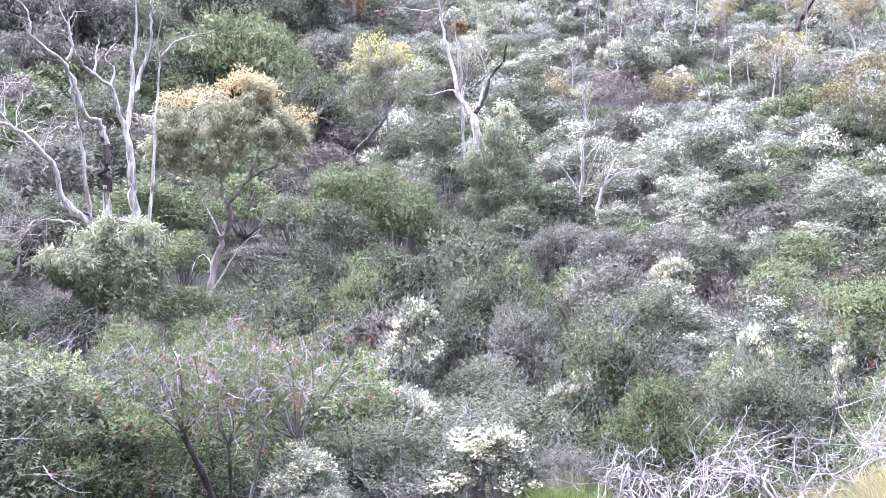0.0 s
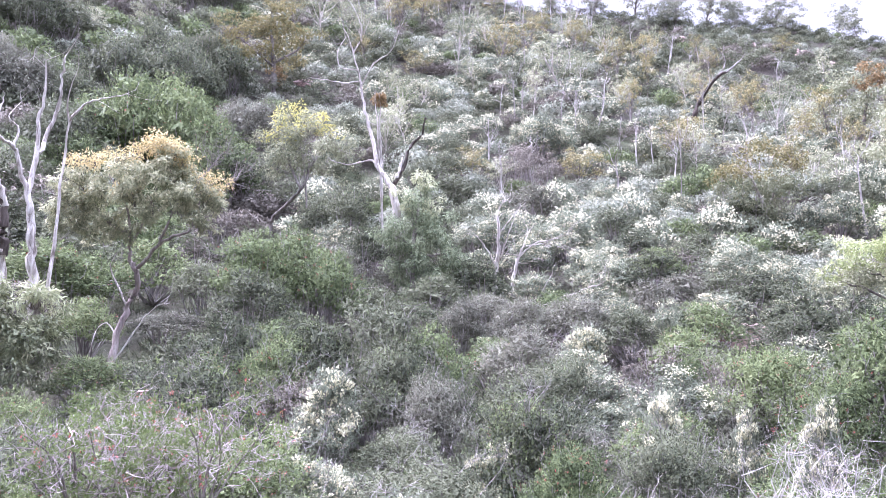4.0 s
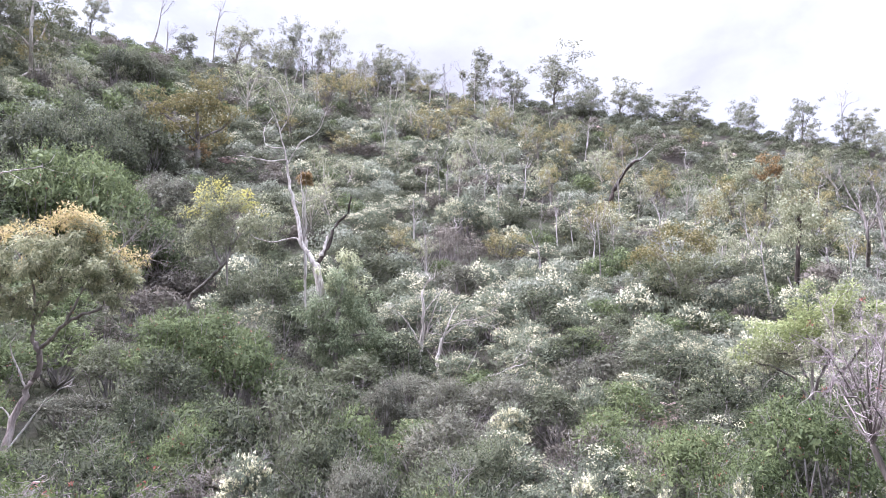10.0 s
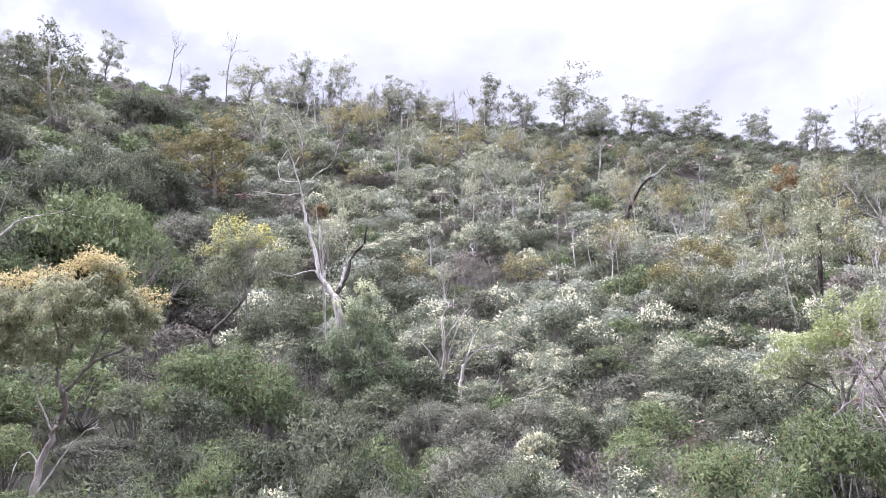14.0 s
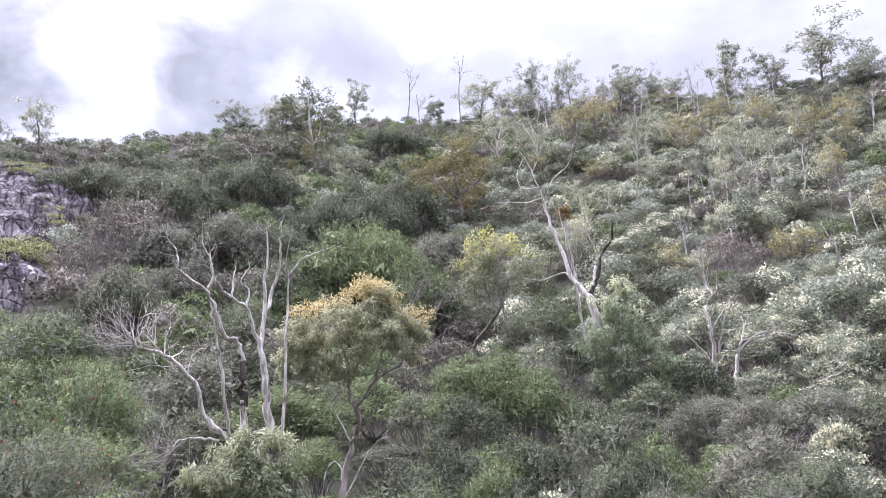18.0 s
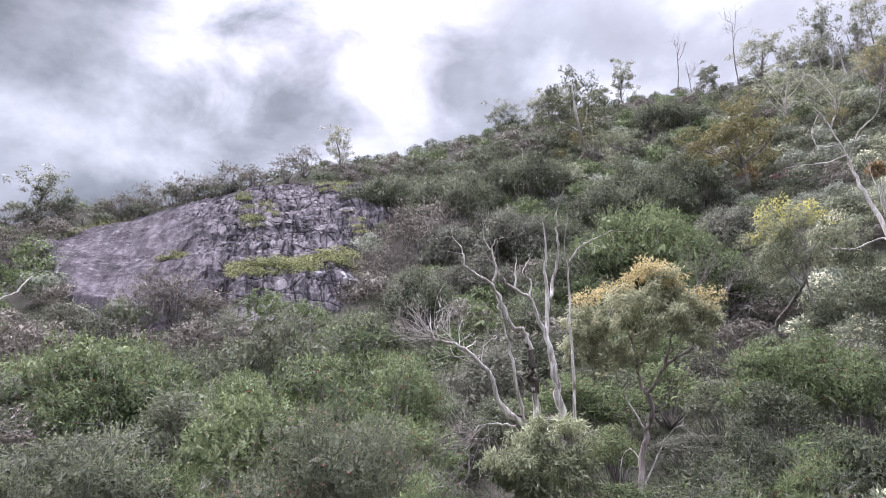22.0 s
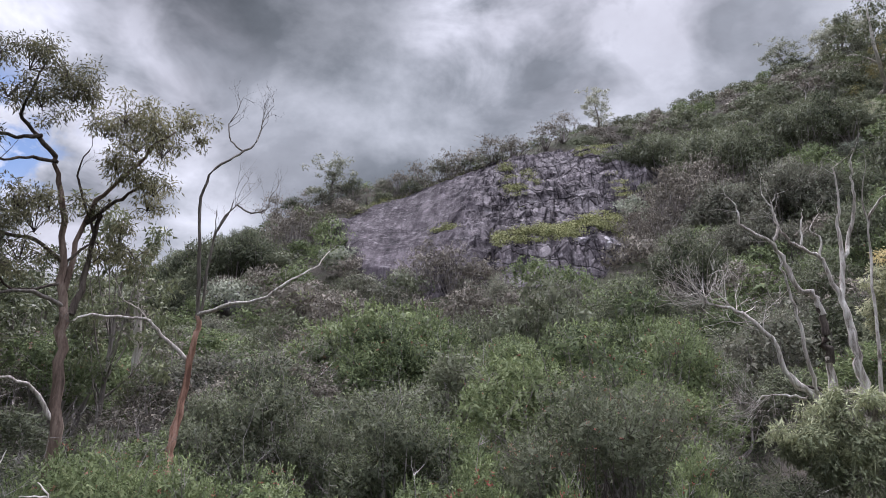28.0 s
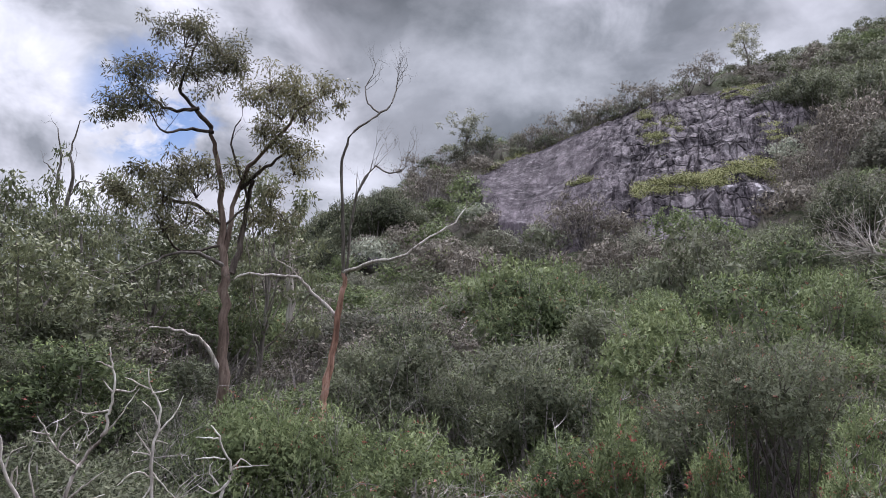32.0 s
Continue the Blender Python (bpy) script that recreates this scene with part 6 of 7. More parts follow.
def in_rock(head, el):
    if -57 < head < -50 and 10.4 < el < 14:
        return True
    if not -75 < head < -47:
        return False
    return np.interp(head, ROCK_FOOT[:, 0], ROCK_FOOT[:, 1]) + 0.8 < el < np.interp(head, ROCK_TOP[:, 0], ROCK_TOP[:, 1]) - 0.2


def scatter(g, r0, r1, gap, tries):
    """Places about a gap apart, over the part of the slope that can be seen."""
    out, cells = [], {}
    for _ in range(tries):
        r = math.sqrt(g.uniform(r0 * r0, r1 * r1))
        head = g.uniform(-113, 42)
        x, y = polar(head, r)
        need = gap * g.uniform(0.85, 1.12) * (1.27 if head < -21 and r > 17 else 1.0)
        c = (int(x // (gap * 1.45)), int(y // (gap * 1.45)))
        if any((x - a) ** 2 + (y - b) ** 2 < need * need for i in (-1, 0, 1) for k in (-1, 0, 1) for a, b in cells.get((c[0] + i, c[1] + k), ())):
            continue
        if any((x - a) ** 2 + (y - b) ** 2 < d * d for a, b, d in KEEP_OFF):
            continue
        crest = float(np.interp(head, CREST[:, 0], CREST[:, 2]))
        z = float(ground(x, y))
        el = math.degrees(math.atan2(z - EYE[2], r))
        if r > crest + 6 or in_rock(head, el):
            continue
        cells.setdefault(c, []).append((x, y))
        out.append((x, y, z, head, r, el))
    return out


def put(kind, heading, r, size, high=1.0, turn=0.0, clear=1.1):
    """One shrub of a kind at a chosen place."""
    p = on_ground(heading, r)
    KEEP_OFF.append((p.x, p.y, clear * size))
    STOCK[kind, level_of(r)].place(Matrix.Translation(p) @ Matrix.Rotation(turn, 4, "Z") @ Matrix.Diagonal((size, size, size * high * 0.74, 1)))


def mound(kind, heading, r, half, high):
    """A shrub of that half width and height, in metres; a wider mass is a thicket of several."""
    p = on_ground(heading, r)
    KEEP_OFF.append((p.x, p.y, half * 0.85))
    if half > (1.6 if r < 22 else 2.0):
        n = min(9, int(round((half / 1.5) ** 2 * 1.3)))
        for k in range(n):
            f, a = math.sqrt((k + 0.5) / n), 2.4 * k + heading
            x, y = p.x + math.cos(a) * half * 0.72 * f, p.y + math.sin(a) * half * 0.72 * f
            tall_ = p.z + high * (1.0 - 0.4 * f * f) - float(ground(x, y)) + 0.05
            if tall_ > 0.6:
                bush(kind, Vector((x, y, float(ground(x, y)) - 0.05)), max(half * 0.42, min(2.2, tall_ / 2.0)), tall_, a)
    else:
        bush(kind, p, half, high, heading * 1.3 + r)


def bush(kind, p, half, high, turn):
    own, up = {"dead": (1.42, 1.62), "spray": (0.62, 2.25), "clump": (0.64, 2.25)}.get(kind, (1.42, 2.85))
    if kind not in ("spray", "clump"):
        half = max(half, own * high / up / 1.15)
    STOCK[kind, level_of(math.hypot(p.x, p.y))].place(Matrix.Translation(p) @ Matrix.Rotation(turn, 4, "Z") @ Matrix.Diagonal((half / own, half / own, high / up, 1)))


# the plants that stand out, one by one
mound("green", -78.2, 10.2, 1.29, 3.33)
mound("green", -66.0, 13.6, 1.21, 2.66)
mound("lime", -61.8, 15.3, 0.99, 2.26)
mound("green", -46.8, 14.4, 0.70, 2.57)
mound("dead", -56.4, 15.6, 0.69, 1.59)
mound("green", -89.1, 14.5, 1.37, 2.95)
mound("deep", -105.0, 17.9, 1.22, 2.73)
mound("deep", -98.2, 16.4, 1.13, 2.49)
mound("brown", -95.2, 24.5, 1.44, 2.44)
mound("deep", -98.5, 37.6, 2.49, 3.78)
mound("green", -104.5, 32.4, 1.95, 4.41)
mound("dead", -88.8, 19.2, 1.05, 2.36)
mound("deep", -69.1, 16.1, 1.85, 3.93)
mound("green", -67.2, 26.4, 3.07, 4.91)
mound("deep", -79.4, 17.2, 1.81, 3.88)
mound("deep", -85.6, 25.6, 1.55, 2.60)
mound("grey", -75.0, 27.9, 2.19, 3.56)
mound("grey", -82.3, 39.3, 2.44, 3.06)
mound("green", -58.4, 26.7, 2.30, 3.70)
mound("green", -49.0, 26.5, 2.17, 4.31)
mound("green", -70.1, 27.7, 3.27, 5.18)
mound("deep", -79.0, 19.5, 1.91, 4.05)
mound("grey", -72.0, 26.5, 2.08, 3.41)
mound("green", -67.5, 16.1, 1.70, 3.60)
mound("deep", -73.9, 16.6, 1.11, 3.16)
mound("green", -61.5, 15.5, 1.13, 2.84)
mound("green", -55.4, 14.8, 0.71, 2.69)
mound("green", -46.0, 15.5, 1.06, 2.95)
mound("green", -58.1, 24.8, 2.31, 3.74)
mound("green", -50.5, 27.9, 2.84, 4.55)
mound("deep", -63.1, 32.8, 2.28, 2.90)
mound("deep", -43.5, 31.4, 2.00, 2.58)
mound("deep", -43.2, 25.0, 1.48, 2.47)
mound("brown", -65.1, 42.8, 2.85, 3.56)
mound("grey", -61.4, 39.4, 2.17, 2.66)
mound("grey", -45.7, 44.3, 2.97, 3.63)
mound("grey", -55.9, 36.9, 2.64, 3.27)
mound("grey", -42.4, 53.6, 3.36, 4.13)
mound("deep", -80.7, 61.0, 4.45, 5.37)
mound("brown", -76.6, 64.0, 3.18, 3.91)
mound("deep", -84.3, 72.4, 3.81, 4.62)
mound("deep", -85.4, 57.1, 2.73, 3.39)
mound("lime", -75.9, 43.0, 1.34, 1.77)
mound("grey", -71.3, 40.6, 1.94, 2.48)
mound("grey", -68.9, 39.0, 1.75, 2.28)
mound("green", -26.6, 48.4, 4.04, 4.85)
mound("green", -32.5, 40.8, 2.53, 3.11)
mound("deep", -29.2, 45.4, 2.55, 3.22)
mound("deep", -37.1, 38.1, 2.77, 3.43)
mound("grey", -40.8, 46.1, 3.00, 3.72)
mound("grey", -38.3, 52.5, 3.99, 4.83)
mound("deep", -34.1, 53.2, 3.45, 4.19)
mound("deep", -29.7, 59.7, 4.51, 5.48)
mound("deep", -24.6, 65.5, 4.54, 5.51)
mound("deep", -42.6, 64.0, 5.65, 5.89)
mound("deep", -36.6, 69.8, 5.87, 5.55)
mound("deep", -47.8, 69.8, 5.77, 4.67)
mound("brown", -45.0, 57.5, 4.64, 5.63)
mound("green", -54.4, 17.8, 2.33, 4.96)
mound("green", -46.7, 23.8, 1.39, 4.41)
mound("deep", -57.1, 30.7, 2.93, 5.32)
mound("deep", -50.1, 34.1, 2.64, 4.25)
mound("deep", -45.4, 41.7, 3.05, 3.75)
mound("brown", -48.5, 52.0, 3.16, 3.88)
mound("grey", -42.1, 53.3, 3.49, 4.24)
mound("green", -27.7, 44.9, 4.96, 5.92)
mound("green", -23.7, 42.1, 3.37, 4.11)
mound("deep", -33.4, 43.5, 3.14, 3.82)
mound("deep", -26.2, 61.2, 4.32, 5.25)
mound("grey", -21.2, 53.0, 3.21, 3.99)
mound("green", -17.4, 26.1, 2.78, 4.43)
mound("deep", -13.3, 40.2, 2.26, 2.89)
mound("green", -17.8, 16.7, 1.22, 2.71)
mound("green", -31.0, 26.1, 1.50, 2.53)
mound("deep", -32.7, 32.8, 1.52, 2.04)
mound("deep", -24.7, 33.1, 1.66, 2.09)
mound("deep", -19.6, 23.0, 1.73, 2.83)
mound("deep", -21.1, 18.3, 1.30, 2.80)
mound("deep", -11.7, 17.0, 2.12, 3.83)
mound("green", -6.3, 17.8, 1.30, 2.79)
mound("grey", -5.7, 15.1, 1.26, 2.77)
mound("green", -23.0, 15.8, 1.05, 2.37)
mound("green", -31.2, 21.8, 1.16, 1.87)
mound("deep", 1.1, 11.4, 1.12, 3.05)
mound("deep", -19.7, 14.4, 0.74, 1.69)
mound("grey", -15.2, 13.6, 0.82, 1.83)
mound("deep", -8.5, 13.9, 0.77, 1.79)
mound("dead", 9.3, 22.1, 0.90, 1.59)
mound("spray", -13.6, 15.1, 0.73, 2.26)
mound("spray", -17.4, 18.1, 0.25, 0.73)
mound("spray", -19.1, 23.1, 0.34, 0.80)
mound("spray", -1.5, 23.8, 0.45, 1.41)
mound("cream", -14.4, 37.8, 0.85, 1.22)
mound("spray", 12.0, 14.1, 0.50, 2.80)
mound("spray", 7.8, 19.7, 0.44, 1.14)
mound("spray", 22.5, 12.7, 0.39, 3.23)
mound("spray", 6.1, 21.5, 0.73, 3.08)
mound("cream", 12.5, 25.1, 1.00, 2.14)
mound("cream", 8.7, 26.6, 1.20, 2.08)
mound("green", 21.3, 16.8, 1.65, 3.58)
mound("brown", 16.5, 17.7, 1.16, 2.60)
mound("grey", 17.2, 16.1, 0.70, 2.08)
mound("green", 27.4, 17.2, 0.75, 4.00)
mound("grey", 25.2, 17.9, 0.81, 2.91)
mound("grey", -3.7, 24.4, 1.23, 2.09)
mound("grey", 1.2, 25.3, 1.28, 2.12)
mound("deep", 4.8, 18.3, 1.18, 2.65)
mound("green", 14.1, 19.4, 1.03, 2.35)
mound("deep", -13.5, 38.5, 2.36, 2.95)
mound("brown", 1.5, 50.9, 2.86, 3.59)
mound("deep", 8.3, 39.6, 1.83, 2.37)
mound("brown", 13.5, 33.8, 1.36, 1.80)
mound("deep", 11.1, 31.6, 1.65, 2.13)
mound("cream", 6.1, 32.6, 1.38, 1.86)
mound("cream", 7.9, 46.5, 2.17, 2.75)
mound("cream", 12.3, 44.6, 2.01, 2.58)
mound("cream", 2.4, 58.4, 3.07, 3.75)
mound("cream", 4.7, 36.2, 1.84, 2.41)
mound("grey", 2.0, 41.8, 2.00, 2.50)
mound("green", -27.9, 47.6, 4.43, 5.31)
mound("green", -24.2, 45.1, 3.45, 4.15)
mound("deep", -31.4, 40.6, 2.24, 2.77)
mound("deep", -32.1, 47.2, 2.30, 2.91)
mound("deep", -27.5, 66.0, 4.46, 4.94)
mound("deep", -33.7, 82.5, 5.01, 0.75)
mound("deep", -24.7, 92.1, 5.28, 4.33)
mound("deep", -21.3, 42.9, 1.99, 2.57)
mound("brown", -16.7, 45.5, 1.88, 2.45)
mound("deep", 15.9, 30.5, 1.30, 1.73)
mound("cream", 20.3, 32.7, 1.42, 2.11)
mound("deep", 17.7, 46.1, 1.63, 2.16)
mound("cream", 23.6, 46.5, 2.28, 2.90)
mound("spray", -13.6, 13.1, 0.70, 2.89)
mound("spray", -14.2, 10.3, 0.68, 2.17)
mound("spray", -7.6, 7.8, 0.63, 1.54)
mound("spray", -0.8, 11.0, 0.49, 2.35)
mound("spray", -21.8, 7.2, 0.41, 1.02)
mound("spray", -8.0, 15.4, 0.37, 0.97)
mound("spray", -17.1, 15.3, 0.37, 1.01)
mound("spray", 12.1, 14.5, 0.40, 2.77)
mound("spray", 17.5, 13.7, 0.34, 2.75)
mound("spray", 7.9, 21.4, 0.37, 1.24)
mound("lime", -39.9, 11.0, 0.80, 2.38)
mound("green", -38.7, 7.4, 0.59, 1.28)
mound("green", -34.9, 14.7, 0.92, 2.10)
mound("green", -23.0, 13.3, 0.80, 1.88)
mound("deep", -27.2, 11.7, 0.55, 1.87)
mound("dead", -15.4, 7.6, 0.44, 1.13)
mound("deep", -4.0, 16.4, 1.01, 2.21)
mound("green", 2.1, 11.7, 1.13, 3.04)
mound("green", 5.1, 9.8, 0.78, 2.32)
mound("deep", 12.2, 11.4, 0.86, 2.51)
mound("brown", 16.1, 19.2, 0.95, 2.15)
mound("deep", -18.5, 8.0, 0.37, 1.32)
mound("grey", -1.6, 7.8, 0.35, 1.34)
# upright shrubs on the floor of the gully
mound("green", -90.6, 11.4, 1.3, 3.7)
mound("green", -87.2, 11.8, 1.2, 3.5)
mound("green", -83.8, 11.6, 1.25, 3.5)
mound("deep", -95.0, 11.2, 1.25, 3.0)
mound("clump", -46.8, 9.0, 0.62, 3.0)
mound("clump", -61.8, 9.6, 0.75, 3.0)
mound("clump", -66.0, 8.8, 0.8, 2.9)
mound("clump", -69.6, 9.2, 0.75, 2.8)
mound("clump", -78.2, 9.0, 1.0, 3.1)
mound("clump", -73.8, 9.4, 0.9, 2.9)
mound("clump", -55.4, 8.8, 0.5, 3.1)
mound("clump", -46.0, 9.6, 0.65, 3.4)
mound("clump", -61.5, 8.6, 0.65, 3.1)
mound("clump", -40.0, 9.0, 0.9, 2.4)
mound("clump", -36.5, 8.0, 0.8, 1.9)
# low growth about the foot of the golden gum and the dead tree
mound("green", -31.0, 18.2, 1.2, 1.25)
mound("deep", -27.2, 18.4, 1.2, 1.25)
mound("green", -29.2, 17.2, 1.2, 1.0)
mound("green", -24.4, 18.6, 1.2, 1.5)
mound("deep", -33.4, 16.6, 1.1, 0.9)
mound("green", -26.0, 16.2, 1.2, 1.1)
mound("deep", -30.6, 15.6, 1.2, 0.9)
mound("deep", -39.4, 17.0, 1.2, 1.4)
mound("green", -37.6, 15.2, 1.1, 0.9)
put("dead", -90.5, 17.5, 1.25, 0.9)
put("cream", -21.0, 7.0, 0.32, 1.0)

# a tall open shrub whose bare stems show under its crown
tall = shrub("green_shrub", "tall open green shrub with dark bare stems below", G(97), 2.2, 4.5, 21000, M_DEEP, (0.06, 0.022), M_DARKTWIG, M_RED, 1.5, 40, 26, low=0.52, solid=0.8, inner=190, tips=M_GREEN, stem=0.45)
tall.matrix_world = plant(tall, -52.4, 13.0)
KEEP_OFF.append((*polar(-52.4, 13.0), 1.7))
for r in (8.0, 9.5, 11.0):
    KEEP_OFF.append((*polar(-51.8, r), 1.2))

def twig_dome(label, seed, heading, r, wide, high, wood_material, leafy_count, red_count):
    """Leaning trunks under an umbrella of tangled twigs, with a few leaves and flowers at their ends."""
    g = G(seed)
    root = tagged(new("flowering_shrub"), label, "shrub")
    wood, spray, greenery, petals = Soup(), Soup(), Soup(), Soup()
    ends = []
    for u, lean, r0 in ((-0.15, -0.5, 0.05), (0.05, 0.55, 0.045), (-0.1, -0.05, 0.03), (0.0, 0.25, 0.03)):
        top = np.array((u + lean * 0.9, g.normal(0, 0.35), 1.25 + 0.2 * g.uniform()))
        tube(wood, bend((np.array((u, 0, 0)), np.array((u + lean * 0.35, g.normal(0, 0.1), 0.7)), top), 5), r0, r0 * 0.6, 6)
        for k in range(11):
            a = k * 0.57 + g.uniform(0, 0.5)
            q = top + np.array((math.cos(a) * g.uniform(0.25, 0.75), math.sin(a) * g.uniform(0.25, 0.75), g.uniform(0.35, 1.0)))
            tube(wood, bend((top, (top + q) / 2 + g.normal(0, 0.07, 3), q), 3), r0 * 0.28, 0.006, 4)
            for f in (0.5, 0.7, 0.85, 1.0):
                ends += twigs(spray, g, top + (q - top) * f, (q - top) * np.array((1, 1, 0.5)) + g.normal(0, 0.3, 3), g.uniform(0.2, 0.34), 0.006, 4, 1.0, 0.08, 0.5)
    ends = np.array(ends)
    part("branchwork", wood, M_GREYBARK, root, smooth=True, kind="stuff")
    part("twig_spray", spray, wood_material, root, kind="stuff")
    pos = np.repeat(ends[g.integers(0, len(ends), leafy_count)], 7, 0)
    pos = pos + g.normal(0, 0.03, pos.shape)
    blades(greenery, g, pos, g.normal(0, 1, pos.shape) + np.array((0, 0, 0.6)), 0.05, 0.018)
    pos = np.repeat(ends[g.integers(0, len(ends), red_count)], 8, 0)
    pos = pos + g.normal(0, 0.018, pos.shape)
    blades(petals, g, pos, g.normal(0, 1, pos.shape), 0.028, 0.016)
    part("foliage", greenery, M_TIP, root, kind="stuff")
    part("bloom", petals, M_RED, root, kind="stuff")
    root.matrix_world = plant(root, heading, r) @ Matrix.Rotation(-radians(heading), 4, "Z") @ Matrix.Diagonal((wide, wide, high, 1))
    KEEP_OFF.append((*polar(heading, r), 1.4 * wide))


twig_dome("twiggy half-bare shrub with pink-red flowers", 98, -26.6, 8.2, 1.0, 1.08, M_MAUVETWIG, 1500, 80)
twig_dome("large leafless mauve-grey shrub of tangled twigs", 99, 34.8, 5.6, 0.62, 0.86, M_MAUVETWIG, 60, 14)

# close dead wood and grass on the bank
g = G(61)
for label, h, r, wide, high, n, arch in (("bleached dead shrub with arching pale branches", 5.6, 5.3, 0.5, 0.8, 9, 0.1), ("bleached dead shrub of crooked white branches", 14.8, 5.6, 0.55, 0.75, 9, 0.1),
                                         ("grey dead twigs sprawling over the bank", 25.0, 6.4, 0.9, 1.2, 16, 0.15)):
    ob = dead_shrub("dead_shrub", label, g, wide, high, n, 3, 0.013, M_PALETWIG, arch=arch, spread=1.1, bow=0.55)
    ob.matrix_world = plant(ob, h, r)
    KEEP_OFF.append((*polar(h, r), 0.9))


def tuft(g, label, heading, r, size, material, n=420):
    """A clump of grass blades."""
    root = tagged(new("grass_tuft"), label, "grass", "grass tufts")
    s = Soup()
    base = g.normal(0, 0.12, (n, 3)) * np.array((1, 1, 0))
    blades(s, g, base, base * 2.2 + g.normal(0, 0.25, (n, 3)) + np.array((0, 0, 0.8)), 0.45, 0.012)
    part("tussock", s, material, root, kind="stuff")
    root.matrix_world = plant(root, heading, r, turn=g.uniform(0, 6), size=size)
    return root


for _ in range(90):
    h, r = g.uniform(1, 36), g.uniform(4.3, 7.6)
    tuft(g, "dry straw-coloured grass tuft on the bank", h, r, g.uniform(0.35, 0.62), M_STRAW if g.uniform() < 0.7 else M_TUFT)
for h, r, size in ((-0.8, 6.0, 1.0), (-2.2, 6.1, 0.9), (0.8, 6.2, 0.9), (-1.4, 6.5, 1.0), (-0.2, 6.6, 0.9)):
    tuft(g, "spiky green grass tuft on the bank", h, r, size * 0.85, M_TUFT, 700)
boulder("boulder", "pinkish granite boulder half buried in scrub", 17.4, 29.0, (1.2, 1.0, 0.8), M_PINKROCK, 3)
boulder("boulder", "low pink granite boulder in the scrub", 18.6, 28.0, (0.8, 0.7, 0.5), M_PINKROCK, 4)
for k, (h, el, s) in enumerate(((20.6, 18.0, 3.2), (13.6, 22.2, 2.6), (15.0, 22.0, 2.2), (18.0, 21.5, 2.8), (21.5, 21.0, 2.4), (24.0, 19.8, 2.6), (16.5, 20.6, 2.0), (-16.8, 18.9, 1.8), (-24.0, 20.6, 1.2), (11.5, 21.8, 2.0), (27.0, 18.6, 2.0))):
    boulder("boulder", "weathered pink granite slab on the upper slope", h, slope_distance(h, el), (s * 0.8, s * 0.65, s * 0.5), M_PINKROCK, 10 + k, 0.75)
for k, (h, el, s) in enumerate(((-53.6, 12.9, 3.0), (-55.8, 13.2, 2.4), (-51.9, 13.3, 2.0), (-80.5, 8.2, 2.4), (-82.0, 7.9, 1.6), (-78.5, 8.0, 1.2))):
    boulder("boulder", "pale granite shelf with mossy edges", h, slope_distance(h, el), (s, s * 0.8, s * 0.5), M_PALEROCK, 30 + k)
for k, (h, el, s) in enumerate(((-49.2, 19.3, 2.3), (-50.8, 19.7, 1.5), (-48.0, 18.6, 1.8))):
    boulder("boulder", "pale jutting granite slab at the outcrop's end", h, slope_distance(h, el), (s, s * 0.8, s * 0.55), M_PALEROCK, 50 + k, 0.1)
# bare bushes along the top of the outcrop
for h, size, high in ((-60.8, 1.7, 0.9), (-59.0, 1.5, 0.7), (-56.5, 1.5, 1.0), (-55.0, 1.5, 1.0), (-64.6, 1.3, 1.1), (-67.3, 1.3, 1.1), (-70.5, 1.2, 1.0), (-63.0, 1.3, 1.0), (-66.0, 1.2, 1.0), (-69.0, 1.1, 1.0), (-72.2, 1.2, 1.1),
                      (-76.0, 1.4, 1.0), (-78.5, 1.5, 1.0), (-61.8, 1.2, 1.0), (-57.8, 1.2, 1.0)):
    r = float(np.interp(h, CREST[:, 0], CREST[:, 2])) - 2.5
    put("brown" if int(size * 10) % 2 else "dead", h, r, size * 1.3, high * 0.95, turn=h)


for k in range(17):
    h = -78.5 + 1.2 * k
    mound(("brown", "deep", "brown", "grey")[k % 4], h, float(np.interp(h, CREST[:, 0], CREST[:, 2])) - 3.5 + k % 3, 1.5, 2.0 + 0.3 * (k % 3))


def height_limit(head, r):
    """The angle over which no shrub top rises, so that the trunks behind stay in sight."""
    if -33 < head < -24 and r < 24:
        return -4.5 if r < 19.2 else -3.2 if r < 21.5 else 2.0
    if -45 < head <= -33 and r < 18.5:
        return -3.5
    if -97 < head < -78 and r < 17:
        return -3.0
    if head >= -24 and r < 15:
        return -2.5
    if head >= -24 and r < 22:
        return 1.0
    return 5.0 if head >= -24 and r < 29 else 40.0


g = G(5)
for r0, r1, gap, tries in ((7.5, 17.0, 1.65, 3000), (17.0, 37.0, 1.95, 12000)):
    for x, y, z, head, r, el in scatter(g, r0, r1, gap, tries):
        if head > -2 and r < 9.5:
            continue
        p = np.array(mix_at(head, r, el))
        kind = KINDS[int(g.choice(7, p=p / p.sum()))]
        s = g.uniform(1.15, 1.75) if head < -21 and r > 17 else g.uniform(0.75, 1.2)
        s = min(s, (EYE[2] + r * math.tan(radians(height_limit(head, r))) - z) / 2.2)
        s = max(s, 0.42)
        wide = max(s, min(1.05, s * 1.8))
        STOCK[kind, level_of(r)].place(Matrix.Translation((x, y, z - 0.05)) @ Matrix.Rotation(g.uniform(0, 6.28), 4, "Z") @ Matrix.Diagonal((wide, wide, s * g.uniform(0.58, 0.8), 1)))
for stock in STOCK.values():
    stock.settle()


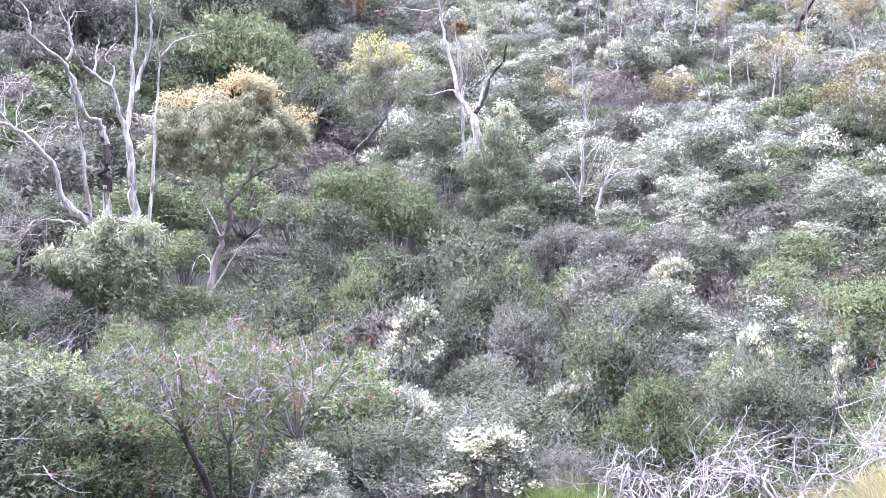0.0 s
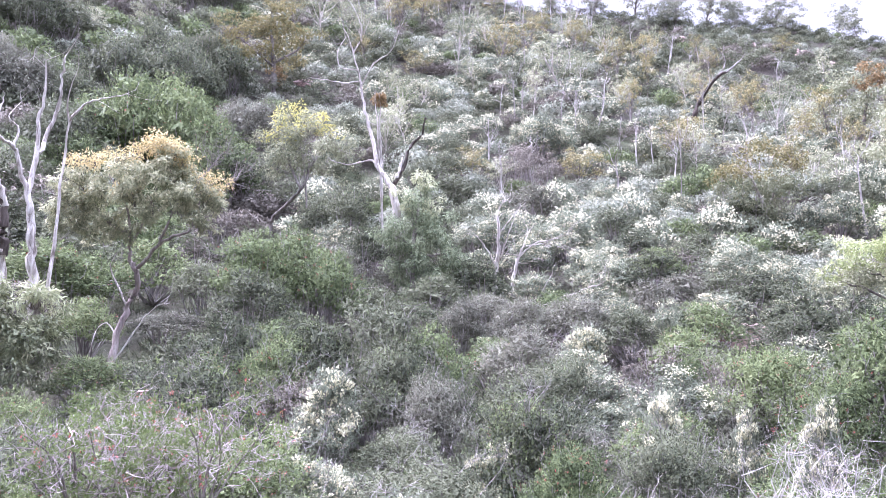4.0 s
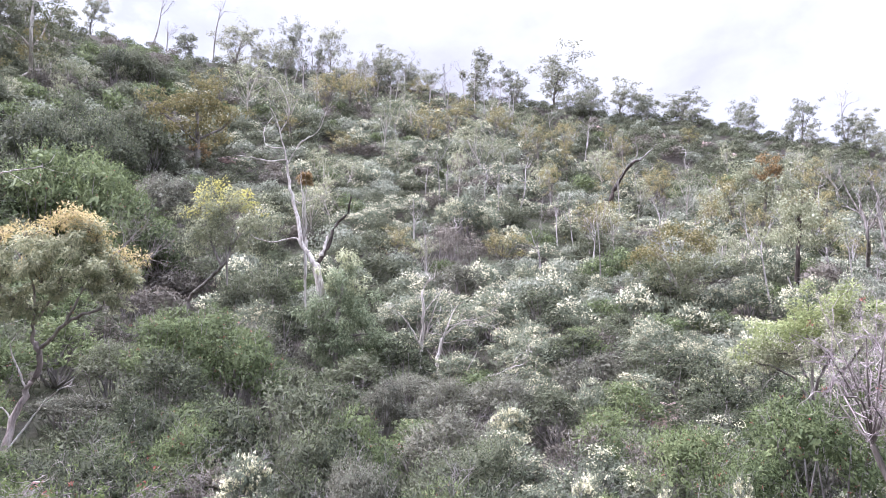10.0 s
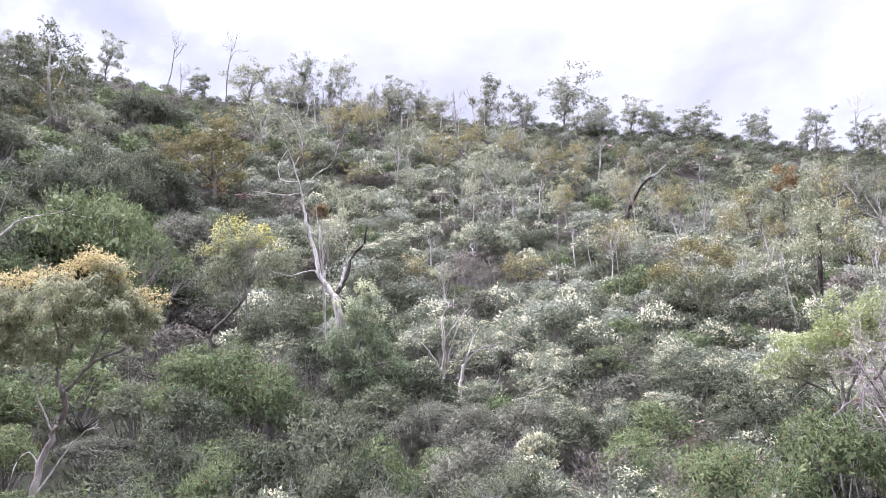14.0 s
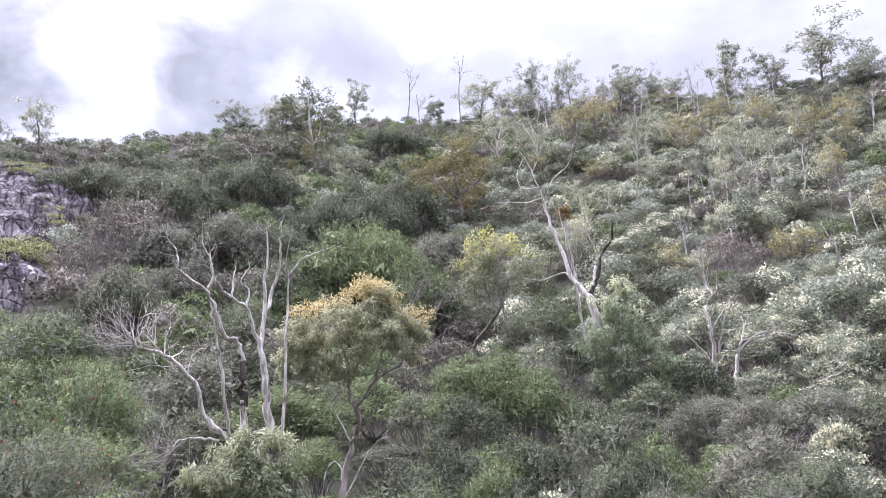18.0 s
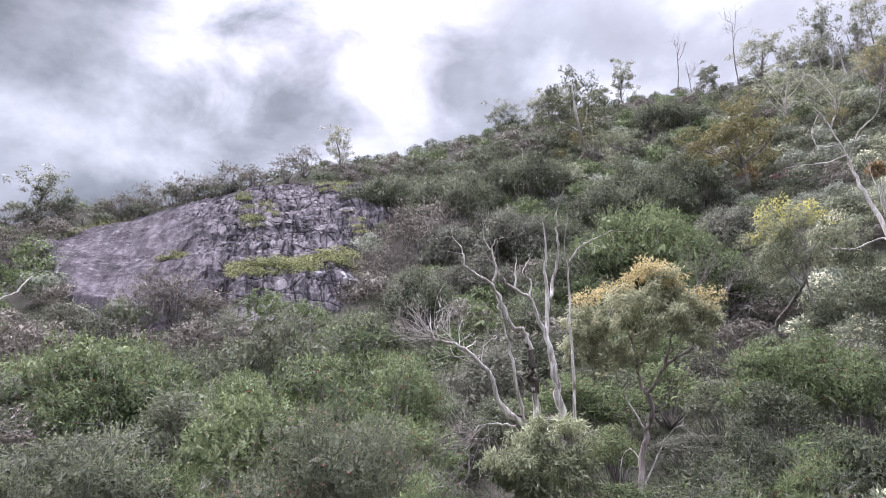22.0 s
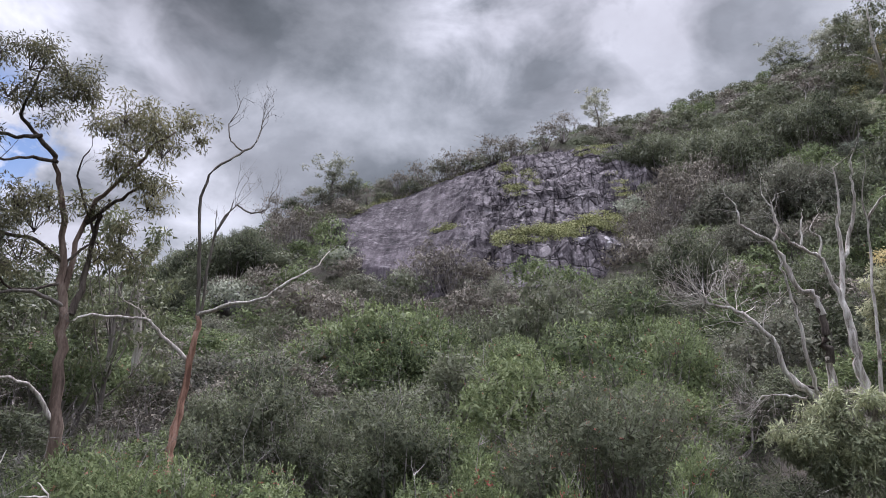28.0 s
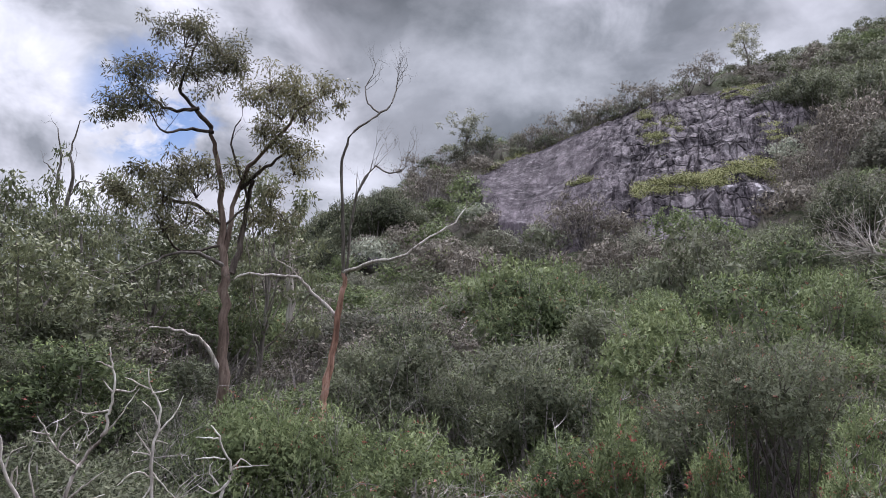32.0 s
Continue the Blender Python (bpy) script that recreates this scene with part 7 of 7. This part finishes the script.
# ---- the far scrub of the upper slope ----
def far_pattern(g, n, wide, high, leaf, inner):
    s = Soup()
    mid_ = np.array((0, 0, high * 0.2))
    for c, r in lumps_of(g, wide, high, 9, 0.3):
        m = n // 9
        heart(s, g, c - np.array((0, 0, r * 0.1)), r, inner, 0.65, 2.4, wider=mid_)
        out = unit(g.normal(0, 1, (m, 3)) + np.array((0, 0, 0.6)))
        pos = c + out * r * np.array((1, 1, 0.65)) * g.uniform(0.75, 1.05, (m, 1))
        blades(s, g, pos, out * 0.7 + g.normal(0, 0.5, pos.shape), leaf, leaf * 0.7, lie=lying(pos, c, r, mid_))
    return s.arrays()[0], np.concatenate(s.normals)


def far_flowers(g, n, wide, high):
    s = Soup()
    for _ in range(n):
        a, f = g.uniform(0, 6.28), math.sqrt(g.uniform(0, 1))
        c = np.array((math.cos(a) * wide * 0.9 * f, math.sin(a) * wide * 0.9 * f, high * (0.97 - 0.6 * f * f) + g.uniform(-0.15, 0.15)))
        pos, out = lump(g, 13, c, 0.2, 0.8, 0.1)
        blades(s, g, pos, out, 0.1, 0.085, lie=lying(pos, c, 0.2), mix=0.8)
    return s.arrays()[0], np.concatenate(s.normals)


def far_mix(head, r, el):
    """green, dark, grey, flowering, brown"""
    if head < -26 and el > np.interp(head, CREST[:, 0], CREST[:, 1]) - 4.5:
        return (0.16, 0.64, 0.03, 0.0, 0.17)
    if head < -21:
        return (0.5, 0.26, 0.06, 0.005, 0.17) if head > -46 else (0.3, 0.3, 0.12, 0.0, 0.3)
    if el > np.interp(head, CREST[:, 0], CREST[:, 1]) - np.interp(head, (8, 18), (2.6, 5.2)) and head > 6:
        return (0.03, 0.8, 0.12, 0.0, 0.05)
    f = float(np.interp(head, (-14, -5, 4), (0.16, 0.3, 0.56)))
    return (0.06, 0.62 - f * 0.85, 0.22, f, 0.1)


FAR = {k: [] for k in ("green", "dark", "grey", "flowering", "brown", "bloom")}
g = G(9)
pat_a = [far_pattern(g, 620, 1.4, 1.8, 0.1, 46) for _ in range(5)]
pat_b = [far_pattern(g, 270, 1.5, 1.9, 0.15, 22) for _ in range(5)]
flw = [far_flowers(g, 44, 1.3, 1.8) for _ in range(5)]
for x, y, z, head, r, el in scatter(g, 37.0, 160.0, 1.9, 42000):
    crest_gap = float(np.interp(head, CREST[:, 0], CREST[:, 1])) - el
    if head > 8 and crest_gap < 4.6 and g.uniform() < 0.22:
        continue
    p = np.array(far_mix(head, r, el))
    p[3] *= max(0.1, 1.0 + 1.1 * math.sin(0.16 * x + 0.1 * y + 1.0) * math.sin(0.11 * y - 0.07 * x) + 0.5 * math.sin(0.4 * x + 0.31 * y))
    kind = ("green", "dark", "grey", "flowering", "brown")[int(g.choice(5, p=p / p.sum()))]
    s, a = g.uniform(1.15, 1.75) if head < -21 else g.uniform(0.9, 1.4), g.uniform(0, 6.28)
    if crest_gap < 2.5:
        s *= (0.55 if head < 5 else 0.75) + (0.18 if head < 5 else 0.1) * max(0.0, crest_gap)
    m = np.array(((math.cos(a), -math.sin(a), 0), (math.sin(a), math.cos(a), 0), (0, 0, g.uniform(0.7, 1.1)))) * s
    for key, stock in ((kind, pat_a if r < 66 else pat_b), ("bloom", flw))[:2 if kind == "flowering" else 1]:
        pts, nrm = stock[int(g.integers(5))]
        FAR[key].append((pts @ m.T + np.array((x, y, z - 0.1)), nrm @ m.T))
for kind, material, label in (("green", M_GREEN, "green scrub covering the upper slope"), ("dark", M_DEEP, "dark green low scrub on the upper slope"),
                              ("grey", M_GREY, "grey-green scrub on the upper slope"), ("flowering", M_SAGE, "grey-green flowering scrub on the slope"),
                              ("brown", M_BROWN, "brown half-dead scrub on the upper slope"), ("bloom", M_PALE, "cream flower heads over the hillside scrub")):
    pts = np.concatenate([p for p, n in FAR[kind]])
    s = Soup().add(pts, np.arange(len(pts)).reshape(-1, 3), unit(np.concatenate([n for p, n in FAR[kind]])))
    tagged(new("hillside_flowers" if kind == "bloom" else "hillside_scrub", s.mesh("hillside_scrub", material)), label, "scrub", kind="stuff")


# ---- undergrowth: grass, litter twigs and seedlings between the shrubs ----
def build_undergrowth(label, material, seed, count, size, slim):
    g = G(seed)
    s = Soup()
    r = g.uniform(8.5, 50.0, count)
    a = np.radians(g.uniform(-113, 42, count))
    x, y = r * np.sin(a), r * np.cos(a)
    base = np.repeat(np.stack((x, y, ground(x, y) - 0.02), 1), 9, 0)
    off = g.normal(0, 0.16, base.shape) * np.array((1, 1, 0))
    blades(s, g, base + off, off * 2 + g.normal(0, 0.35, base.shape) + np.array((0, 0, 0.55)), size, size * slim)
    tagged(new("undergrowth", s.mesh("undergrowth", material)), label, "undergrowth", kind="stuff")


build_undergrowth("low green undergrowth between the shrubs", M_DEEP, 401, 11000, 0.34, 0.14)
build_undergrowth("dry brown litter and grass between the shrubs", M_BROWN, 402, 6000, 0.26, 0.08)
